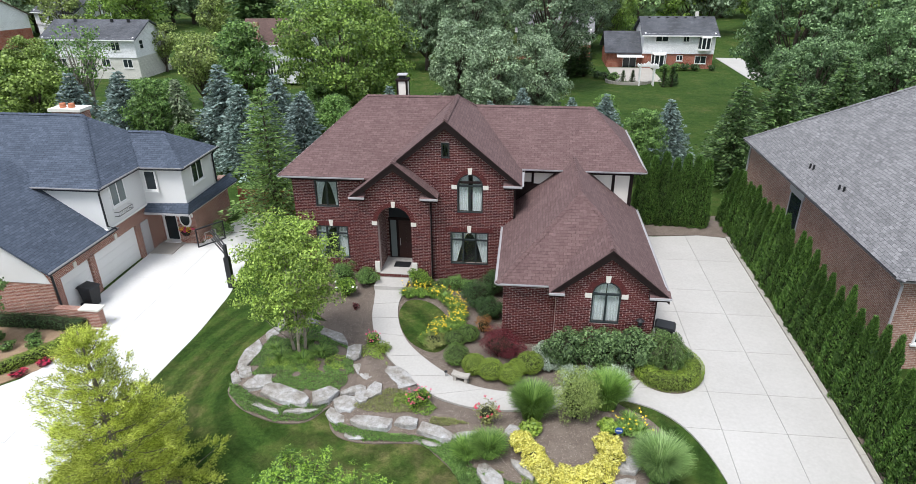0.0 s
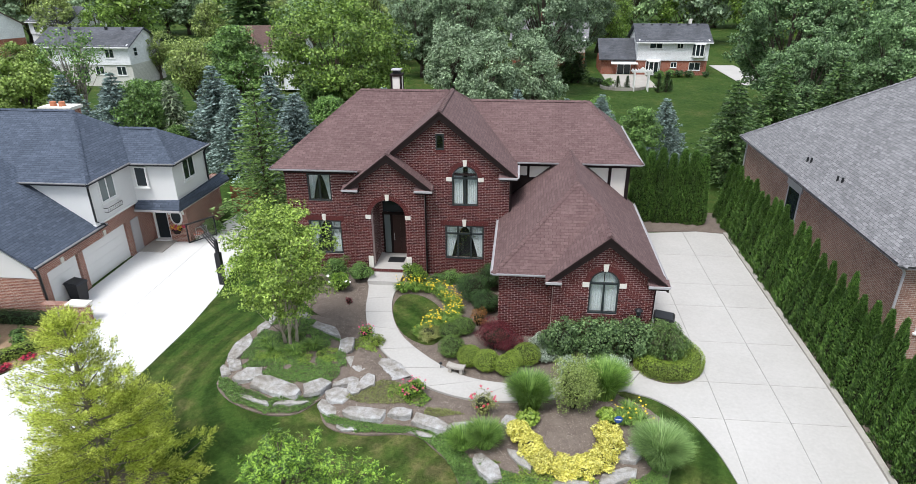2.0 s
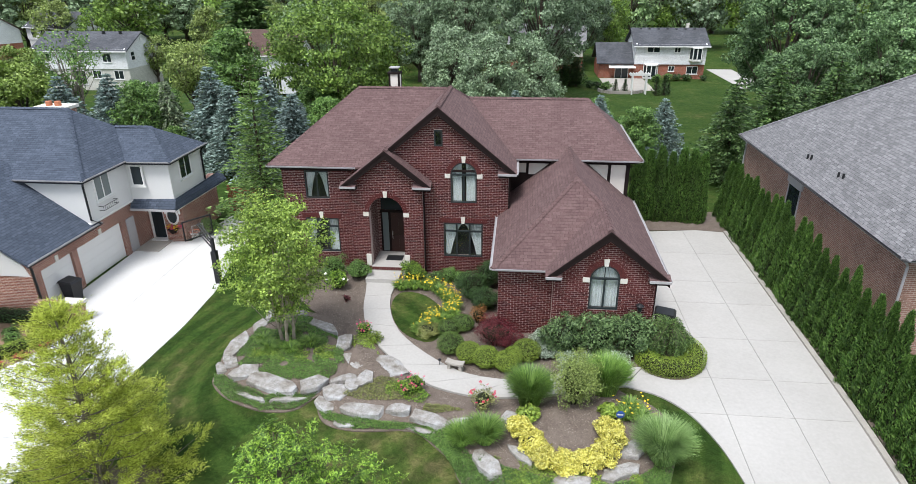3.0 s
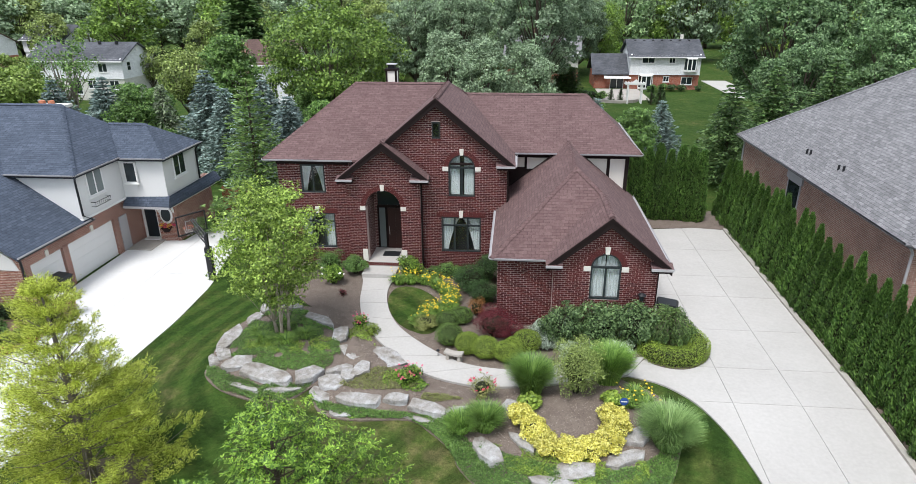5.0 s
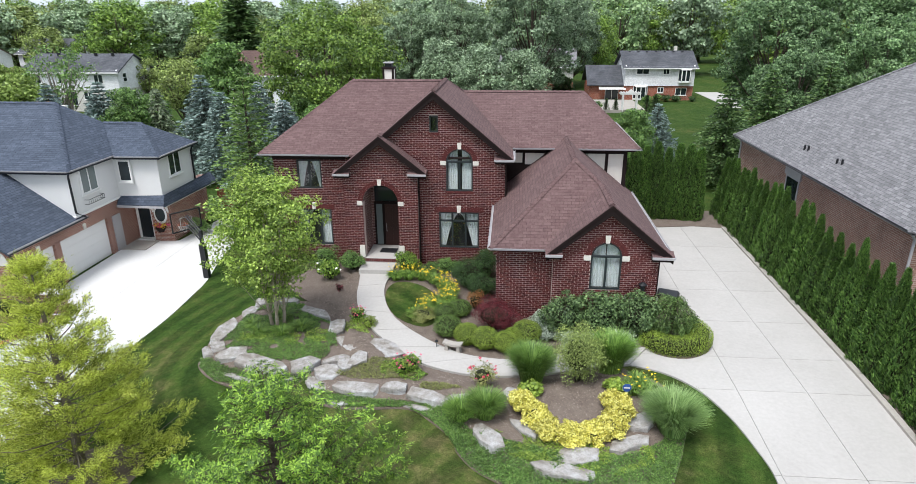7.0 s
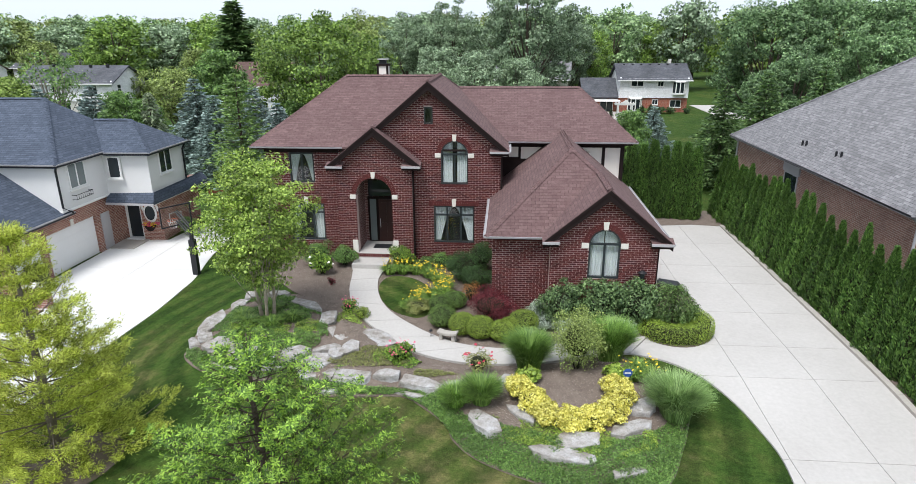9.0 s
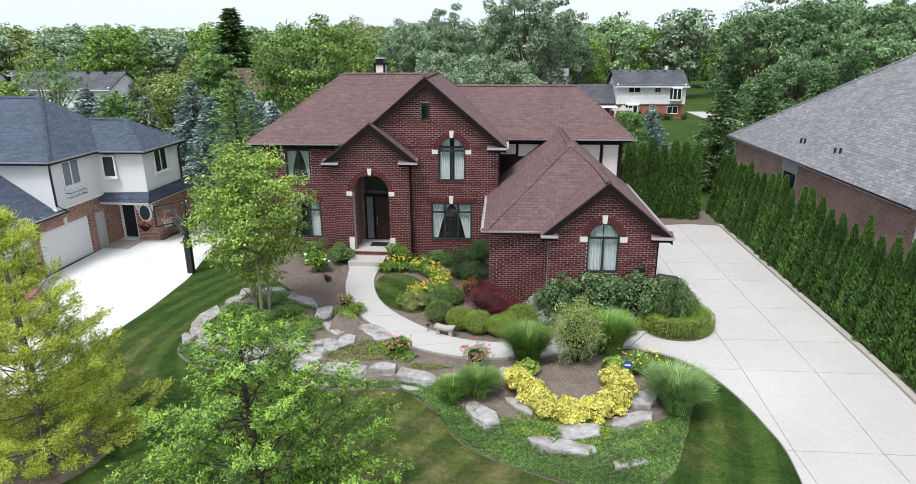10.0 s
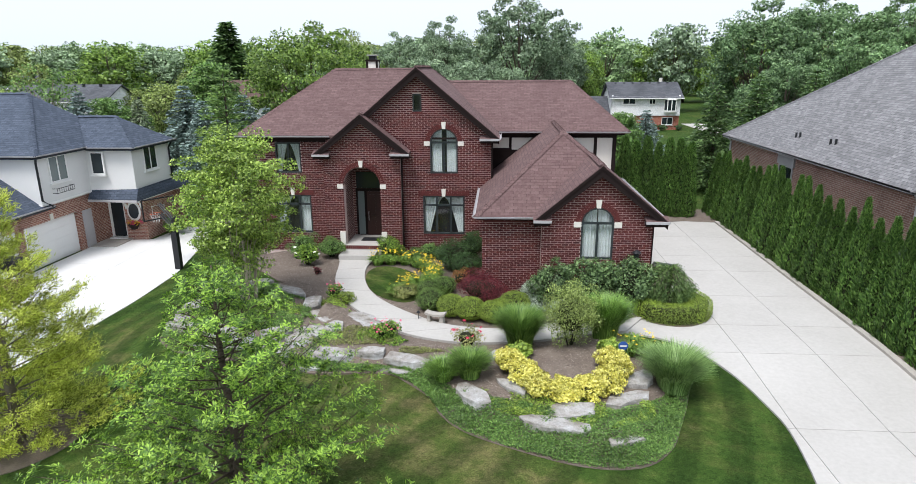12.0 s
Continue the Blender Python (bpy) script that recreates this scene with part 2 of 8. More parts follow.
class Geo:
    """Collects vertices and faces for one mesh."""

    def __init__(self):
        self.v, self.f = [], []

    def add(self, verts, faces):
        k = len(self.v)
        self.v += [tuple(p) for p in verts]
        self.f += [tuple(i + k for i in f) for f in faces]
        return self

    def box(self, x0, x1, y0, y1, z0, z1, m=None):
        vs = [(x, y, z) for x in (x0, x1) for y in (y0, y1) for z in (z0, z1)]
        if m is not None:
            vs = [m @ Vector(p) for p in vs]
        return self.add(vs, [(0, 1, 3, 2), (4, 6, 7, 5), (0, 4, 5, 1), (2, 3, 7, 6), (0, 2, 6, 4), (1, 5, 7, 3)])

    def slab(self, top, d):
        """A polygon with the offset d (a vector) to its underside."""
        n = len(top)
        low = [tuple(Vector(p) + Vector(d)) for p in top]
        return self.add(list(top) + low, [tuple(range(n)), tuple(range(2 * n - 1, n - 1, -1))] + [(i, n + i, n + (i + 1) % n, (i + 1) % n) for i in range(n)])

    def tube(self, pts, radii, sides=7):
        pts = [Vector(p) for p in pts]
        rings = []
        for i, p in enumerate(pts):
            d = (pts[min(i + 1, len(pts) - 1)] - pts[max(i - 1, 0)]).normalized()
            a = d.orthogonal().normalized()
            c = d.cross(a)
            rings.append([p + radii[i] * (math.cos(t) * a + math.sin(t) * c) for t in (2 * math.pi * k / sides for k in range(sides))])
        vs = [q for r in rings for q in r]
        fs = [(i * sides + k, i * sides + (k + 1) % sides, (i + 1) * sides + (k + 1) % sides, (i + 1) * sides + k) for i in range(len(pts) - 1) for k in range(sides)]
        fs += [tuple(range(sides - 1, -1, -1)), tuple((len(pts) - 1) * sides + k for k in range(sides))]
        return self.add(vs, fs)


def make(name, g, material, parent=None, label="", smooth=False, uv=False):
    """Links a Geo, or a pair of arrays, as one mesh object."""
    me = bpy.data.meshes.new(name)
    v, f = (g.v, g.f) if isinstance(g, Geo) else g
    me.from_pydata([tuple(p) for p in v] if isinstance(g, Geo) else v, [], f)
    if material is not None:
        me.materials.append(material)
    if smooth:
        me.polygons.foreach_set("use_smooth", [True] * len(me.polygons))
    if uv:
        lay = me.uv_layers.new(name="uv")
        for p in me.polygons:
            nrm = p.normal
            if abs(nrm.z) > 0.99:
                a, c = Vector((1, 0, 0)), Vector((0, 1, 0))
            else:
                a = Vector((0, 0, 1)).cross(nrm).normalized()
                c = nrm.cross(a)
            for k in p.loop_indices:
                q = me.vertices[me.loops[k].vertex_index].co
                lay.data[k].uv = (q.dot(a), q.dot(c))
    me.update()
    ob = new(name, me)
    if parent is not None:
        ob.parent = parent
    if label:
        ob["label"] = label
    return ob


def thing(name, label, category, kind="", group="", at=(0, 0, 0)):
    ob = new(name)
    ob.location = at
    return tagged(ob, label, category, group, kind)


def smooth01(t):
    t = min(1.0, max(0.0, t))
    return t * t * (3 - 2 * t)


def ground_z(x, y):
    """Height of the land: level at the house, falling to the west lot and the street."""
    return -0.78 * smooth01((-5.2 - x) / 6.0) - 0.3 * smooth01((-8.5 - y) / 6) * smooth01((x + 12) / 5) - 0.75 * smooth01((y - 14) / 30)

# ---- ground ----


def inside(poly, x, y):
    c = False
    n = len(poly)
    for i in range(n):
        (x1, y1), (x2, y2) = poly[i], poly[(i + 1) % n]
        if (y1 > y) != (y2 > y) and x < (x2 - x1) * (y - y1) / (y2 - y1) + x1:
            c = not c
    return c


def spline(pts, k=6, closed=False):
    """Smooth curve through plan points."""
    out, n = [], len(pts)
    for i in range(n if closed else n - 1):
        p = [Vector(pts[j % n] if closed else pts[min(max(j, 0), n - 1)]) for j in (i - 1, i, i + 1, i + 2)]
        for s in range(k):
            t = s / k
            q = 0.5 * (2 * p[1] + (p[2] - p[0]) * t + (2 * p[0] - 5 * p[1] + 4 * p[2] - p[3]) * t * t + (3 * p[1] - p[0] - 3 * p[2] + p[3]) * t ** 3)
            out.append(tuple(q))
    if not closed:
        out.append(tuple(pts[-1]))
    return out


def axis(fine0, fine1, step, far):
    a = list(np.arange(fine0, fine1 + 0.01, step))
    d, p, q = step, fine0, fine1
    while q < far:
        d *= 1.35
        p, q = p - d, q + d
        a = [p] + a + [q]
    return a


def land():
    xs, ys = axis(-22, 20, 0.5, 2500), axis(-26, 14, 0.5, 2500)
    g = Geo()
    g.v = [(x, y, ground_z(x, y) + 0.03 * noise.noise((x * 0.3, y * 0.3, 0))) for y in ys for x in xs]
    nx = len(xs)
    g.f = [(j * nx + i, j * nx + i + 1, (j + 1) * nx + i + 1, (j + 1) * nx + i) for j in range(len(ys) - 1) for i in range(nx - 1)]
    return tagged(make("ground", g, LAWN, smooth=True), "mown green lawn with dry brown patches", "lawn", kind="structure")


land()


def drape(name, poly, lift, material, label, category, kind="structure", thick=0.12, step=0.35, bumpy=0.0, mound=0.0):
    """A patch of ground cover laid on the land inside a plan outline, with a turned-down edge."""
    bm = bmesh.new()
    vs = [bm.verts.new((x, y, 0)) for x, y in poly]
    face = bm.faces.new(vs)
    if face.normal.z < 0:
        face.normal_flip()
    xs, ys = [p[0] for p in poly], [p[1] for p in poly]
    for a, lo, hi in ((0, min(xs), max(xs)), (1, min(ys), max(ys))):
        c = lo + step
        while c < hi:
            co, no = [0, 0, 0], [0, 0, 0]
            co[a], no[a] = c, 1
            bmesh.ops.bisect_plane(bm, geom=bm.verts[:] + bm.edges[:] + bm.faces[:], plane_co=co, plane_no=no)
            c += step
    edge = set(v for v in bm.verts if v.is_boundary)
    ring = [Vector(p) for p in poly]
    for v in bm.verts:
        x, y = v.co.x, v.co.y
        d = 1.0
        if mound:
            d = min((Vector((x, y)) - q).length for q in ring)
        v.co.z = ground_z(x, y) + lift + (mound * smooth01(d / 1.0) if mound else 0) + (bumpy * noise.noise((x * 2.2, y * 2.2, 3)) if v not in edge else 0)
    ext = bmesh.ops.extrude_edge_only(bm, edges=[e for e in bm.edges if e.is_boundary])
    for v in ext["geom"]:
        if isinstance(v, bmesh.types.BMVert):
            v.co.z -= thick
    bmesh.ops.recalc_face_normals(bm, faces=bm.faces)
    me = bpy.data.meshes.new(name)
    bm.to_mesh(me)
    bm.free()
    me.materials.append(material)
    return tagged(new(name, me), label, category, kind=kind)


WALK_L = [(-3.5, -1.45), (-3.3, -2.5), (-3.17, -3.4), (-2.95, -4.3), (-2.62, -5.2), (-1.9, -6.5), (-1.24, -7.33), (-0.25, -8.33), (0.58, -8.98), (1.9, -9.4), (3.1, -9.43), (4.6, -9.2), (6.0, -8.75), (7.4, -8.4)]
WALK_R = [(-2.05, -1.45), (-2.12, -2.43), (-1.96, -3.57), (-1.54, -4.86), (-0.86, -6.0), (0.34, -7.22), (1.6, -8.1), (2.85, -8.4), (3.86, -8.35), (5.1, -7.9), (6.5, -7.6), (8.2, -7.2)]
walk_l, walk_r = spline(WALK_L), spline(WALK_R)
DRIVE_EDGE = spline([(7.4, -8.4), (8.45, -8.8), (9.3, -9.65), (9.88, -10.9), (10.2, -12.2), (10.33, -13.3), (10.1, -15.0), (9.6, -17.0), (9.2, -20.0), (9.0, -30.0)])
DRIVE = DRIVE_EDGE + [(14.6, -30.0), (14.62, -9.0), (14.85, 6.3), (13.4, 6.5), (10.9, 6.1), (9.0, 6.1), (8.9, -4.7), (9.3, -5.0), (8.2, -7.2)]


def clip_cell(poly, x0, x1, y0, y1):
    """The part of a plan outline inside an upright rectangle."""
    for a, lim, sign in ((0, x0, 1), (0, x1, -1), (1, y0, 1), (1, y1, -1)):
        out = []
        for i, p in enumerate(poly):
            q = poly[(i + 1) % len(poly)]
            dp, dq = sign * (p[a] - lim), sign * (q[a] - lim)
            if dp >= 0:
                out.append(p)
            if (dp >= 0) != (dq >= 0):
                t = dp / (dp - dq)
                out.append((p[0] + t * (q[0] - p[0]), p[1] + t * (q[1] - p[1])))
        poly = out
        if len(poly) < 3:
            return []
    return poly


def paving(name, outline, xs, ys, lift, material, label):
    """Concrete poured in bays, each bay a slab with open joints."""
    root = thing(name, label, "driveway", "structure")
    gap = 0.007
    for i in range(len(xs) - 1):
        for j in range(len(ys) - 1):
            c = clip_cell(outline, xs[i] + gap, xs[i + 1] - gap, ys[j] + gap, ys[j + 1] - gap)
            if len(c) < 3:
                continue
            area = 0.5 * sum(c[k][0] * c[(k + 1) % len(c)][1] - c[(k + 1) % len(c)][0] * c[k][1] for k in range(len(c)))
            if abs(area) < 0.02:
                continue
            if area < 0:
                c = c[::-1]
            g = Geo()
            g.slab([(x, y, ground_z(x, y) + lift) for x, y in c], (0, 0, -0.14))
            make("slab", g, material, root)
    return root


paving("driveway", DRIVE, [5, 10.52, 12.66, 14.9], [-30, -24, -20.4, -16.8, -13.2, -9.6, -7.6, -4.9, -2.0, 0.1, 3.3, 6.6], 0.05, CONC, "pale concrete driveway poured in jointed bays")
WEST = spline([(-11.9, 9.0), (-11.85, 3.0), (-11.15, -0.9), (-11.05, -2.5), (-11.0, -4.6), (-11.1, -6.4), (-11.2, -8.0), (-11.4, -10.5), (-11.7, -14)]) + [(-12.5, -24), (-30, -24), (-24, -15.0), (-18.5, -10.6), (-16.6, -8.6), (-15.75, -6.3), (-15.6, -4.9), (-17.6, -4.9), (-17.75, 4.0), (-15.3, 4.4), (-14.6, 9.0)]
paving("neighbour_driveway", WEST, [-32, -26, -20, -14.5, -9], [-24, -18, -12, -6, 0, 10], 0.03, CONC_W, "bright bleached concrete driveway of the neighbouring house")
# walkway in jointed slabs across its width
wk = thing("front_walk", "curved pale concrete garden walk with joints", "path", "structure")
ul, ur = [Vector(p) for p in walk_l], [Vector(p) for p in walk_r]


def along(pts, t):
    s = t * (len(pts) - 1)
    i = min(int(s), len(pts) - 2)
    return pts[i].lerp(pts[i + 1], s - i)


cuts = [0, 0.1, 0.2, 0.3, 0.4, 0.5, 0.6, 0.7, 0.79, 0.88, 1.0]
for a, b in zip(cuts, cuts[1:]):
    n = 6
    ts = [a + 0.0008 + (b - a - 0.0016) * i / n for i in range(n + 1)]
    ring = [along(ul, t) for t in ts] + [along(ur, t) for t in reversed(ts)]
    g = Geo().slab([(p.x, p.y, ground_z(p.x, p.y) + 0.1) for p in ring], (0, 0, -0.16))
    make("slab", g, CONC, wk)

BIRCH_BED = spline([(-7.6, -8.3), (-7.9, -7.2), (-7.8, -5.8), (-7.1, -4.7), (-5.8, -4.3), (-4.5, -4.5), (-3.9, -5.2), (-3.0, -6.2), (-2.4, -7.4), (-2.4, -8.6), (-3.3, -9.9), (-3.9, -10.6), (-5.0, -10.7), (-6.4, -10.15), (-7.4, -9.2)], 5, True)
FRONT_BED = [(x, y - 0.02) for x, y in walk_l[24:-2]] + spline([(7.3, -8.75), (8.2, -9.4), (8.75, -10.6), (8.3, -12.1), (7.85, -13.2), (7.35, -14.2), (6.55, -14.85), (5.3, -14.9), (3.8, -14.35), (2.6, -13.7), (1.95, -13.0), (1.7, -12.4), (1.0, -11.7), (0.2, -11.2), (-1.6, -11.35), (-2.75, -11.0), (-3.2, -9.8), (-2.6, -8.6)], 5)
HOUSE_BED = [(x, y + 0.02) for x, y in walk_r[:-4]] + [(7.6, -7.2), (9.2, -7.0), (9.1, -5.0), (8.6, -5.6), (4.9, -5.6), (4.9, -5.0), (2.9, -5.0), (2.9, 0.1), (-1.0, 0.1), (-1.0, -0.4), (-2.05, -0.5)]
WEST_BED = [(x, y) for x, y in walk_l[:28]][::-1] + [(-3.5, -0.4), (-4.3, -0.3), (-4.3, 0.3), (-7.7, 0.3), (-7.8, -1.2), (-6.6, -2.6), (-5.4, -4.0), (-4.2, -5.0), (-3.3, -6.0), (-2.4, -7.3), (-2.0, -7.6)]
drape("birch_bed", BIRCH_BED, 0.03, MULCH, "raised mulch bed ringed with boulders", "bed", mound=0.18, bumpy=0.03)
drape("front_bed", FRONT_BED, 0.03, MULCH, "mulched rock garden beside the walk", "bed", mound=0.25, bumpy=0.03)
drape("house_bed", HOUSE_BED, 0.04, MULCH, "mulched foundation bed along the brick wall", "bed", bumpy=0.02)
drape("west_bed", WEST_BED, 0.035, MULCH, "mulched bed left of the porch", "bed", bumpy=0.02)
CRESCENT = spline([(-1.75, -2.3), (-1.95, -3.3), (-1.6, -4.6), (-0.9, -5.7), (0.1, -6.2), (0.6, -5.4), (0.5, -4.0), (-0.2, -2.8), (-1.0, -2.2)], 5, True)
drape("grass_crescent", CRESCENT, 0.06, LAWN, "small crescent of mown grass inside the walk", "lawn", bumpy=0.01)
# kerb along the hedge
kb = thing("kerb", "low grey concrete kerb along the hedge", "kerb", "structure")
for i in range(18):
    y0, y1 = -27 + i * 1.85, -27 + (i + 1) * 1.85 - 0.012
    x0, x1 = 14.62 + 0.015 * max(0, y0 + 9), 14.62 + 0.015 * max(0, y1 + 9)
    z0, z1 = ground_z(x0, y0), ground_z(x1, y1)
    make("kerb_stone", Geo().slab([(x0, y0, z0 + 0.14), (x0 + 0.2, y0, z0 + 0.14), (x1 + 0.2, y1, z1 + 0.14), (x1, y1, z1 + 0.14)], (0, 0, -0.3)), KERB, kb)
drape("hedge_bed", [(14.8, -30), (16.6, -30), (16.6, 9.5), (9.5, 9.5), (9.5, 6.15), (13.4, 6.55), (15.05, 6.35)], 0.04, MULCH, "brown mulch strip under the hedge", "bed", step=1.0)

# ---- the house ----
house = thing("house", "two-storey red brick house with brown shingle roof", "house")


def outline_poly(pts, y0, y1):
    """A plate standing in a plane across y, from an outline in x and z."""
    return Geo().slab([(x, y0, z) for x, z in pts], (0, y1 - y0, 0))


def arch_pts(x0, x1, spring, n=14, rise=None):
    c, r = (x0 + x1) / 2, (x1 - x0) / 2
    h = rise or r
    return [(c + r * math.cos(t), spring + h * math.sin(t)) for t in (math.pi * k / n for k in range(n + 1))]


def hole_spans(z, holes):
    """Where openings interrupt a course at height z: x from, to."""
    out = []
    for x0, x1, z0, z1, arched in holes:
        if z < z0 - 0.02:
            continue
        if arched:
            c, r = (x0 + x1) / 2, (x1 - x0) / 2
            if z <= z1:
                out.append((x0, x1))
            elif z < z1 + r:
                h = math.sqrt(max(0, r * r - (z - z1) ** 2))
                out.append((c - h, c + h))
        elif z <= z1 + 0.02:
            out.append((x0, x1))
    return out


COURSE, LENGTH = 0.0815, 0.252
J = 0.0078


def lay_bricks(span, z0, z1, holes, y, rng):
    """Bricks of a wall that faces the street: boxes with open joints, cut at edges and openings."""
    out, k = [], 0
    z = z0
    while z < z1:
        zc = z + COURSE / 2
        pieces = course_pieces(span, zc, holes)
        off = (k % 2) * LENGTH / 2
        for p, q in pieces:
            i = math.floor((p - off) / LENGTH)
            while off + i * LENGTH < q:
                s, e = max(p, off + i * LENGTH + J), min(q, off + (i + 1) * LENGTH - J)
                if e - s > 0.03:
                    d = 0.012 + rng.uniform(-0.003, 0.003)
                    out.append((s, e, y - d, y + 0.02, z + J, z + COURSE - J))
                i += 1
        z += COURSE
        k += 1
    return out


BRICKS_LATE = []


def course_pieces(span, z, holes):
    a, b = span(z)
    pieces = [(a, b)] if b - a > 0.03 else []
    for h0, h1 in hole_spans(z, holes):
        nxt = []
        for p, q in pieces:
            nxt += [(p, q)] if h1 <= p or h0 >= q else [s for s in ((p, h0), (h1, q)) if s[1] - s[0] > 0.02]
        pieces = nxt
    return pieces


def brick_front(name, span, z0, z1, holes, y, depth, parent, seed, own=False):
    """Mortar core with real openings, built course by course, and its bricks laid on the face."""
    g, z, held, start = Geo(), z0 - 0.2, None, z0 - 0.2
    step = COURSE / 2
    while z < z1 + step:
        now = tuple((round(p, 4), round(q, 4)) for p, q in course_pieces(span, z + step / 2, holes)) if z < z1 else None
        if now != held:
            for p, q in held or ():
                g.box(p, q, y, y + depth, start, z)
            held, start = now, z
        z += step
    wall = make(name, g, MORTAR, parent)
    BRICKS_LATE.append((wall, lay_bricks(span, z0, z1, holes, y, random.Random(seed)), own))
    return wall


# openings: x0, x1, sill, head or spring, arched
W_ARCH, W_LOW, W_ATTIC = (0.35, 1.55, 3.66, 5.0, True), (0.0, 1.84, 0.93, 2.66, False), (-0.37, 0.02, 6.31, 7.03, False)
W_GAR = (6.2, 7.31, 1.66, 2.94, True)
PORCH = (-3.44, -1.82, 0.0, 3.18, True)
W_UP, W_DN = (-6.6, -5.45, 3.6, 4.95, False), (-6.75, -5.12, 0.85, 2.6, False)


def gable_span(x0, x1, apex_x, apex_z, slope):
    def span(z):
        h = (apex_z - z) / slope
        return max(x0, apex_x - h), min(x1, apex_x + h)
    return span


GX, GZ, GS = -0.15, 8.02, 0.84
full_gable = gable_span(-3.3, 2.98, GX, GZ, GS)
brick_front("gable_wall", lambda z: (max(full_gable(z)[0], -0.95 if z < 4.9 else -3.3), full_gable(z)[1]), 0.0, 8.0, [W_ARCH, W_LOW, W_ATTIC], 0.0, 0.3, house, 1)
brick_front("entry_wall", gable_span(-4.28, -0.9, -2.51, 6.12, 0.8), 0.0, 6.1, [PORCH], -0.4, 0.35, house, 2)
brick_front("west_wall", lambda z: (-7.68, -4.2), 0.0, 5.12, [W_UP, W_DN], 0.27, 0.28, house, 3)
brick_front("garage_gable_wall", gable_span(4.85, 8.62, 6.78, 4.86, 0.85), 0.0, 4.86, [W_GAR], -5.82, 0.3, house, 4, True)
brick_front("garage_front_wall", lambda z: (2.77, 4.86), 0.0, 3.0, [], -5.17, 0.3, house, 5)
c0 = arch_pts(-3.44, -1.82, 3.18)
make("arch_lining", Geo().add([(x, yy, z) for yy in (-0.42, 0.0) for x, z in c0] + [(x, yy, z) for yy in (-0.42, 0.0) for x, z in arch_pts(-3.5, -1.76, 3.18)],
     [(i, i + 1, 15 + i + 1, 15 + i) for i in range(14)] + [(30 + i, 45 + i, 45 + i + 1, 30 + i + 1) for i in range(14)]), BRICK_SIDE, house, uv=True)
# side and back walls
for nm, b in (("garage_west_wall", (2.77, 3.05, -4.87, 0.0, -0.1, 3.0)), ("garage_east_wall", (8.34, 8.62, -5.52, 2.2, -0.1, 3.0)),
              ("gable_east_wall", (2.7, 2.98, 0.3, 2.25, -0.1, 5.2)), ("west_side_wall", (-7.68, -7.4, 0.55, 9.5, -0.1, 5.12)), ("east_side_wall", (8.35, 8.65, 2.5, 9.2, -0.1, 5.1)),
              ("back_wall", (-7.4, 8.35, 9.2, 9.5, -0.1, 5.1)), ("entry_side_wall", (-4.28, -4.0, -0.05, 0.27, -0.1, 4.7)), ("entry_east_side_wall", (-1.18, -0.9, -0.05, 0.0, -0.1, 4.8)),
              ("garage_return_wall", (4.86, 5.14, -5.52, -5.17, -0.1, 3.2))):
    make(nm, Geo().box(*b), BRICK_SIDE, house, uv=True)
# half-timbered east wing
make("timbered_wall", Geo().box(2.98, 8.65, 2.25, 2.5, -0.1, 5.15), STUCCO, house, "cream stucco with dark half-timbering")
for b in ((3.0, 8.67, 4.98, 5.16), (3.0, 3.9, 4.42, 4.5), (3.78, 3.9, 4.5, 4.98), (8.5, 8.67, 2.6, 4.98), (7.66, 7.8, 2.6, 4.98), (4.9, 5.0, 4.3, 4.98)):
    make("timber", Geo().box(b[0], b[1], 2.2, 2.26, b[2], b[3]), TRIM, house)
# brown siding and the shade of the recess share this near-black colour
make("shaded_siding_panel", Geo().box(3.0, 5.0, 2.215, 2.25, 2.7, 4.42), TRIM, house, "dark brown siding with the inner corner's shade in its colour")

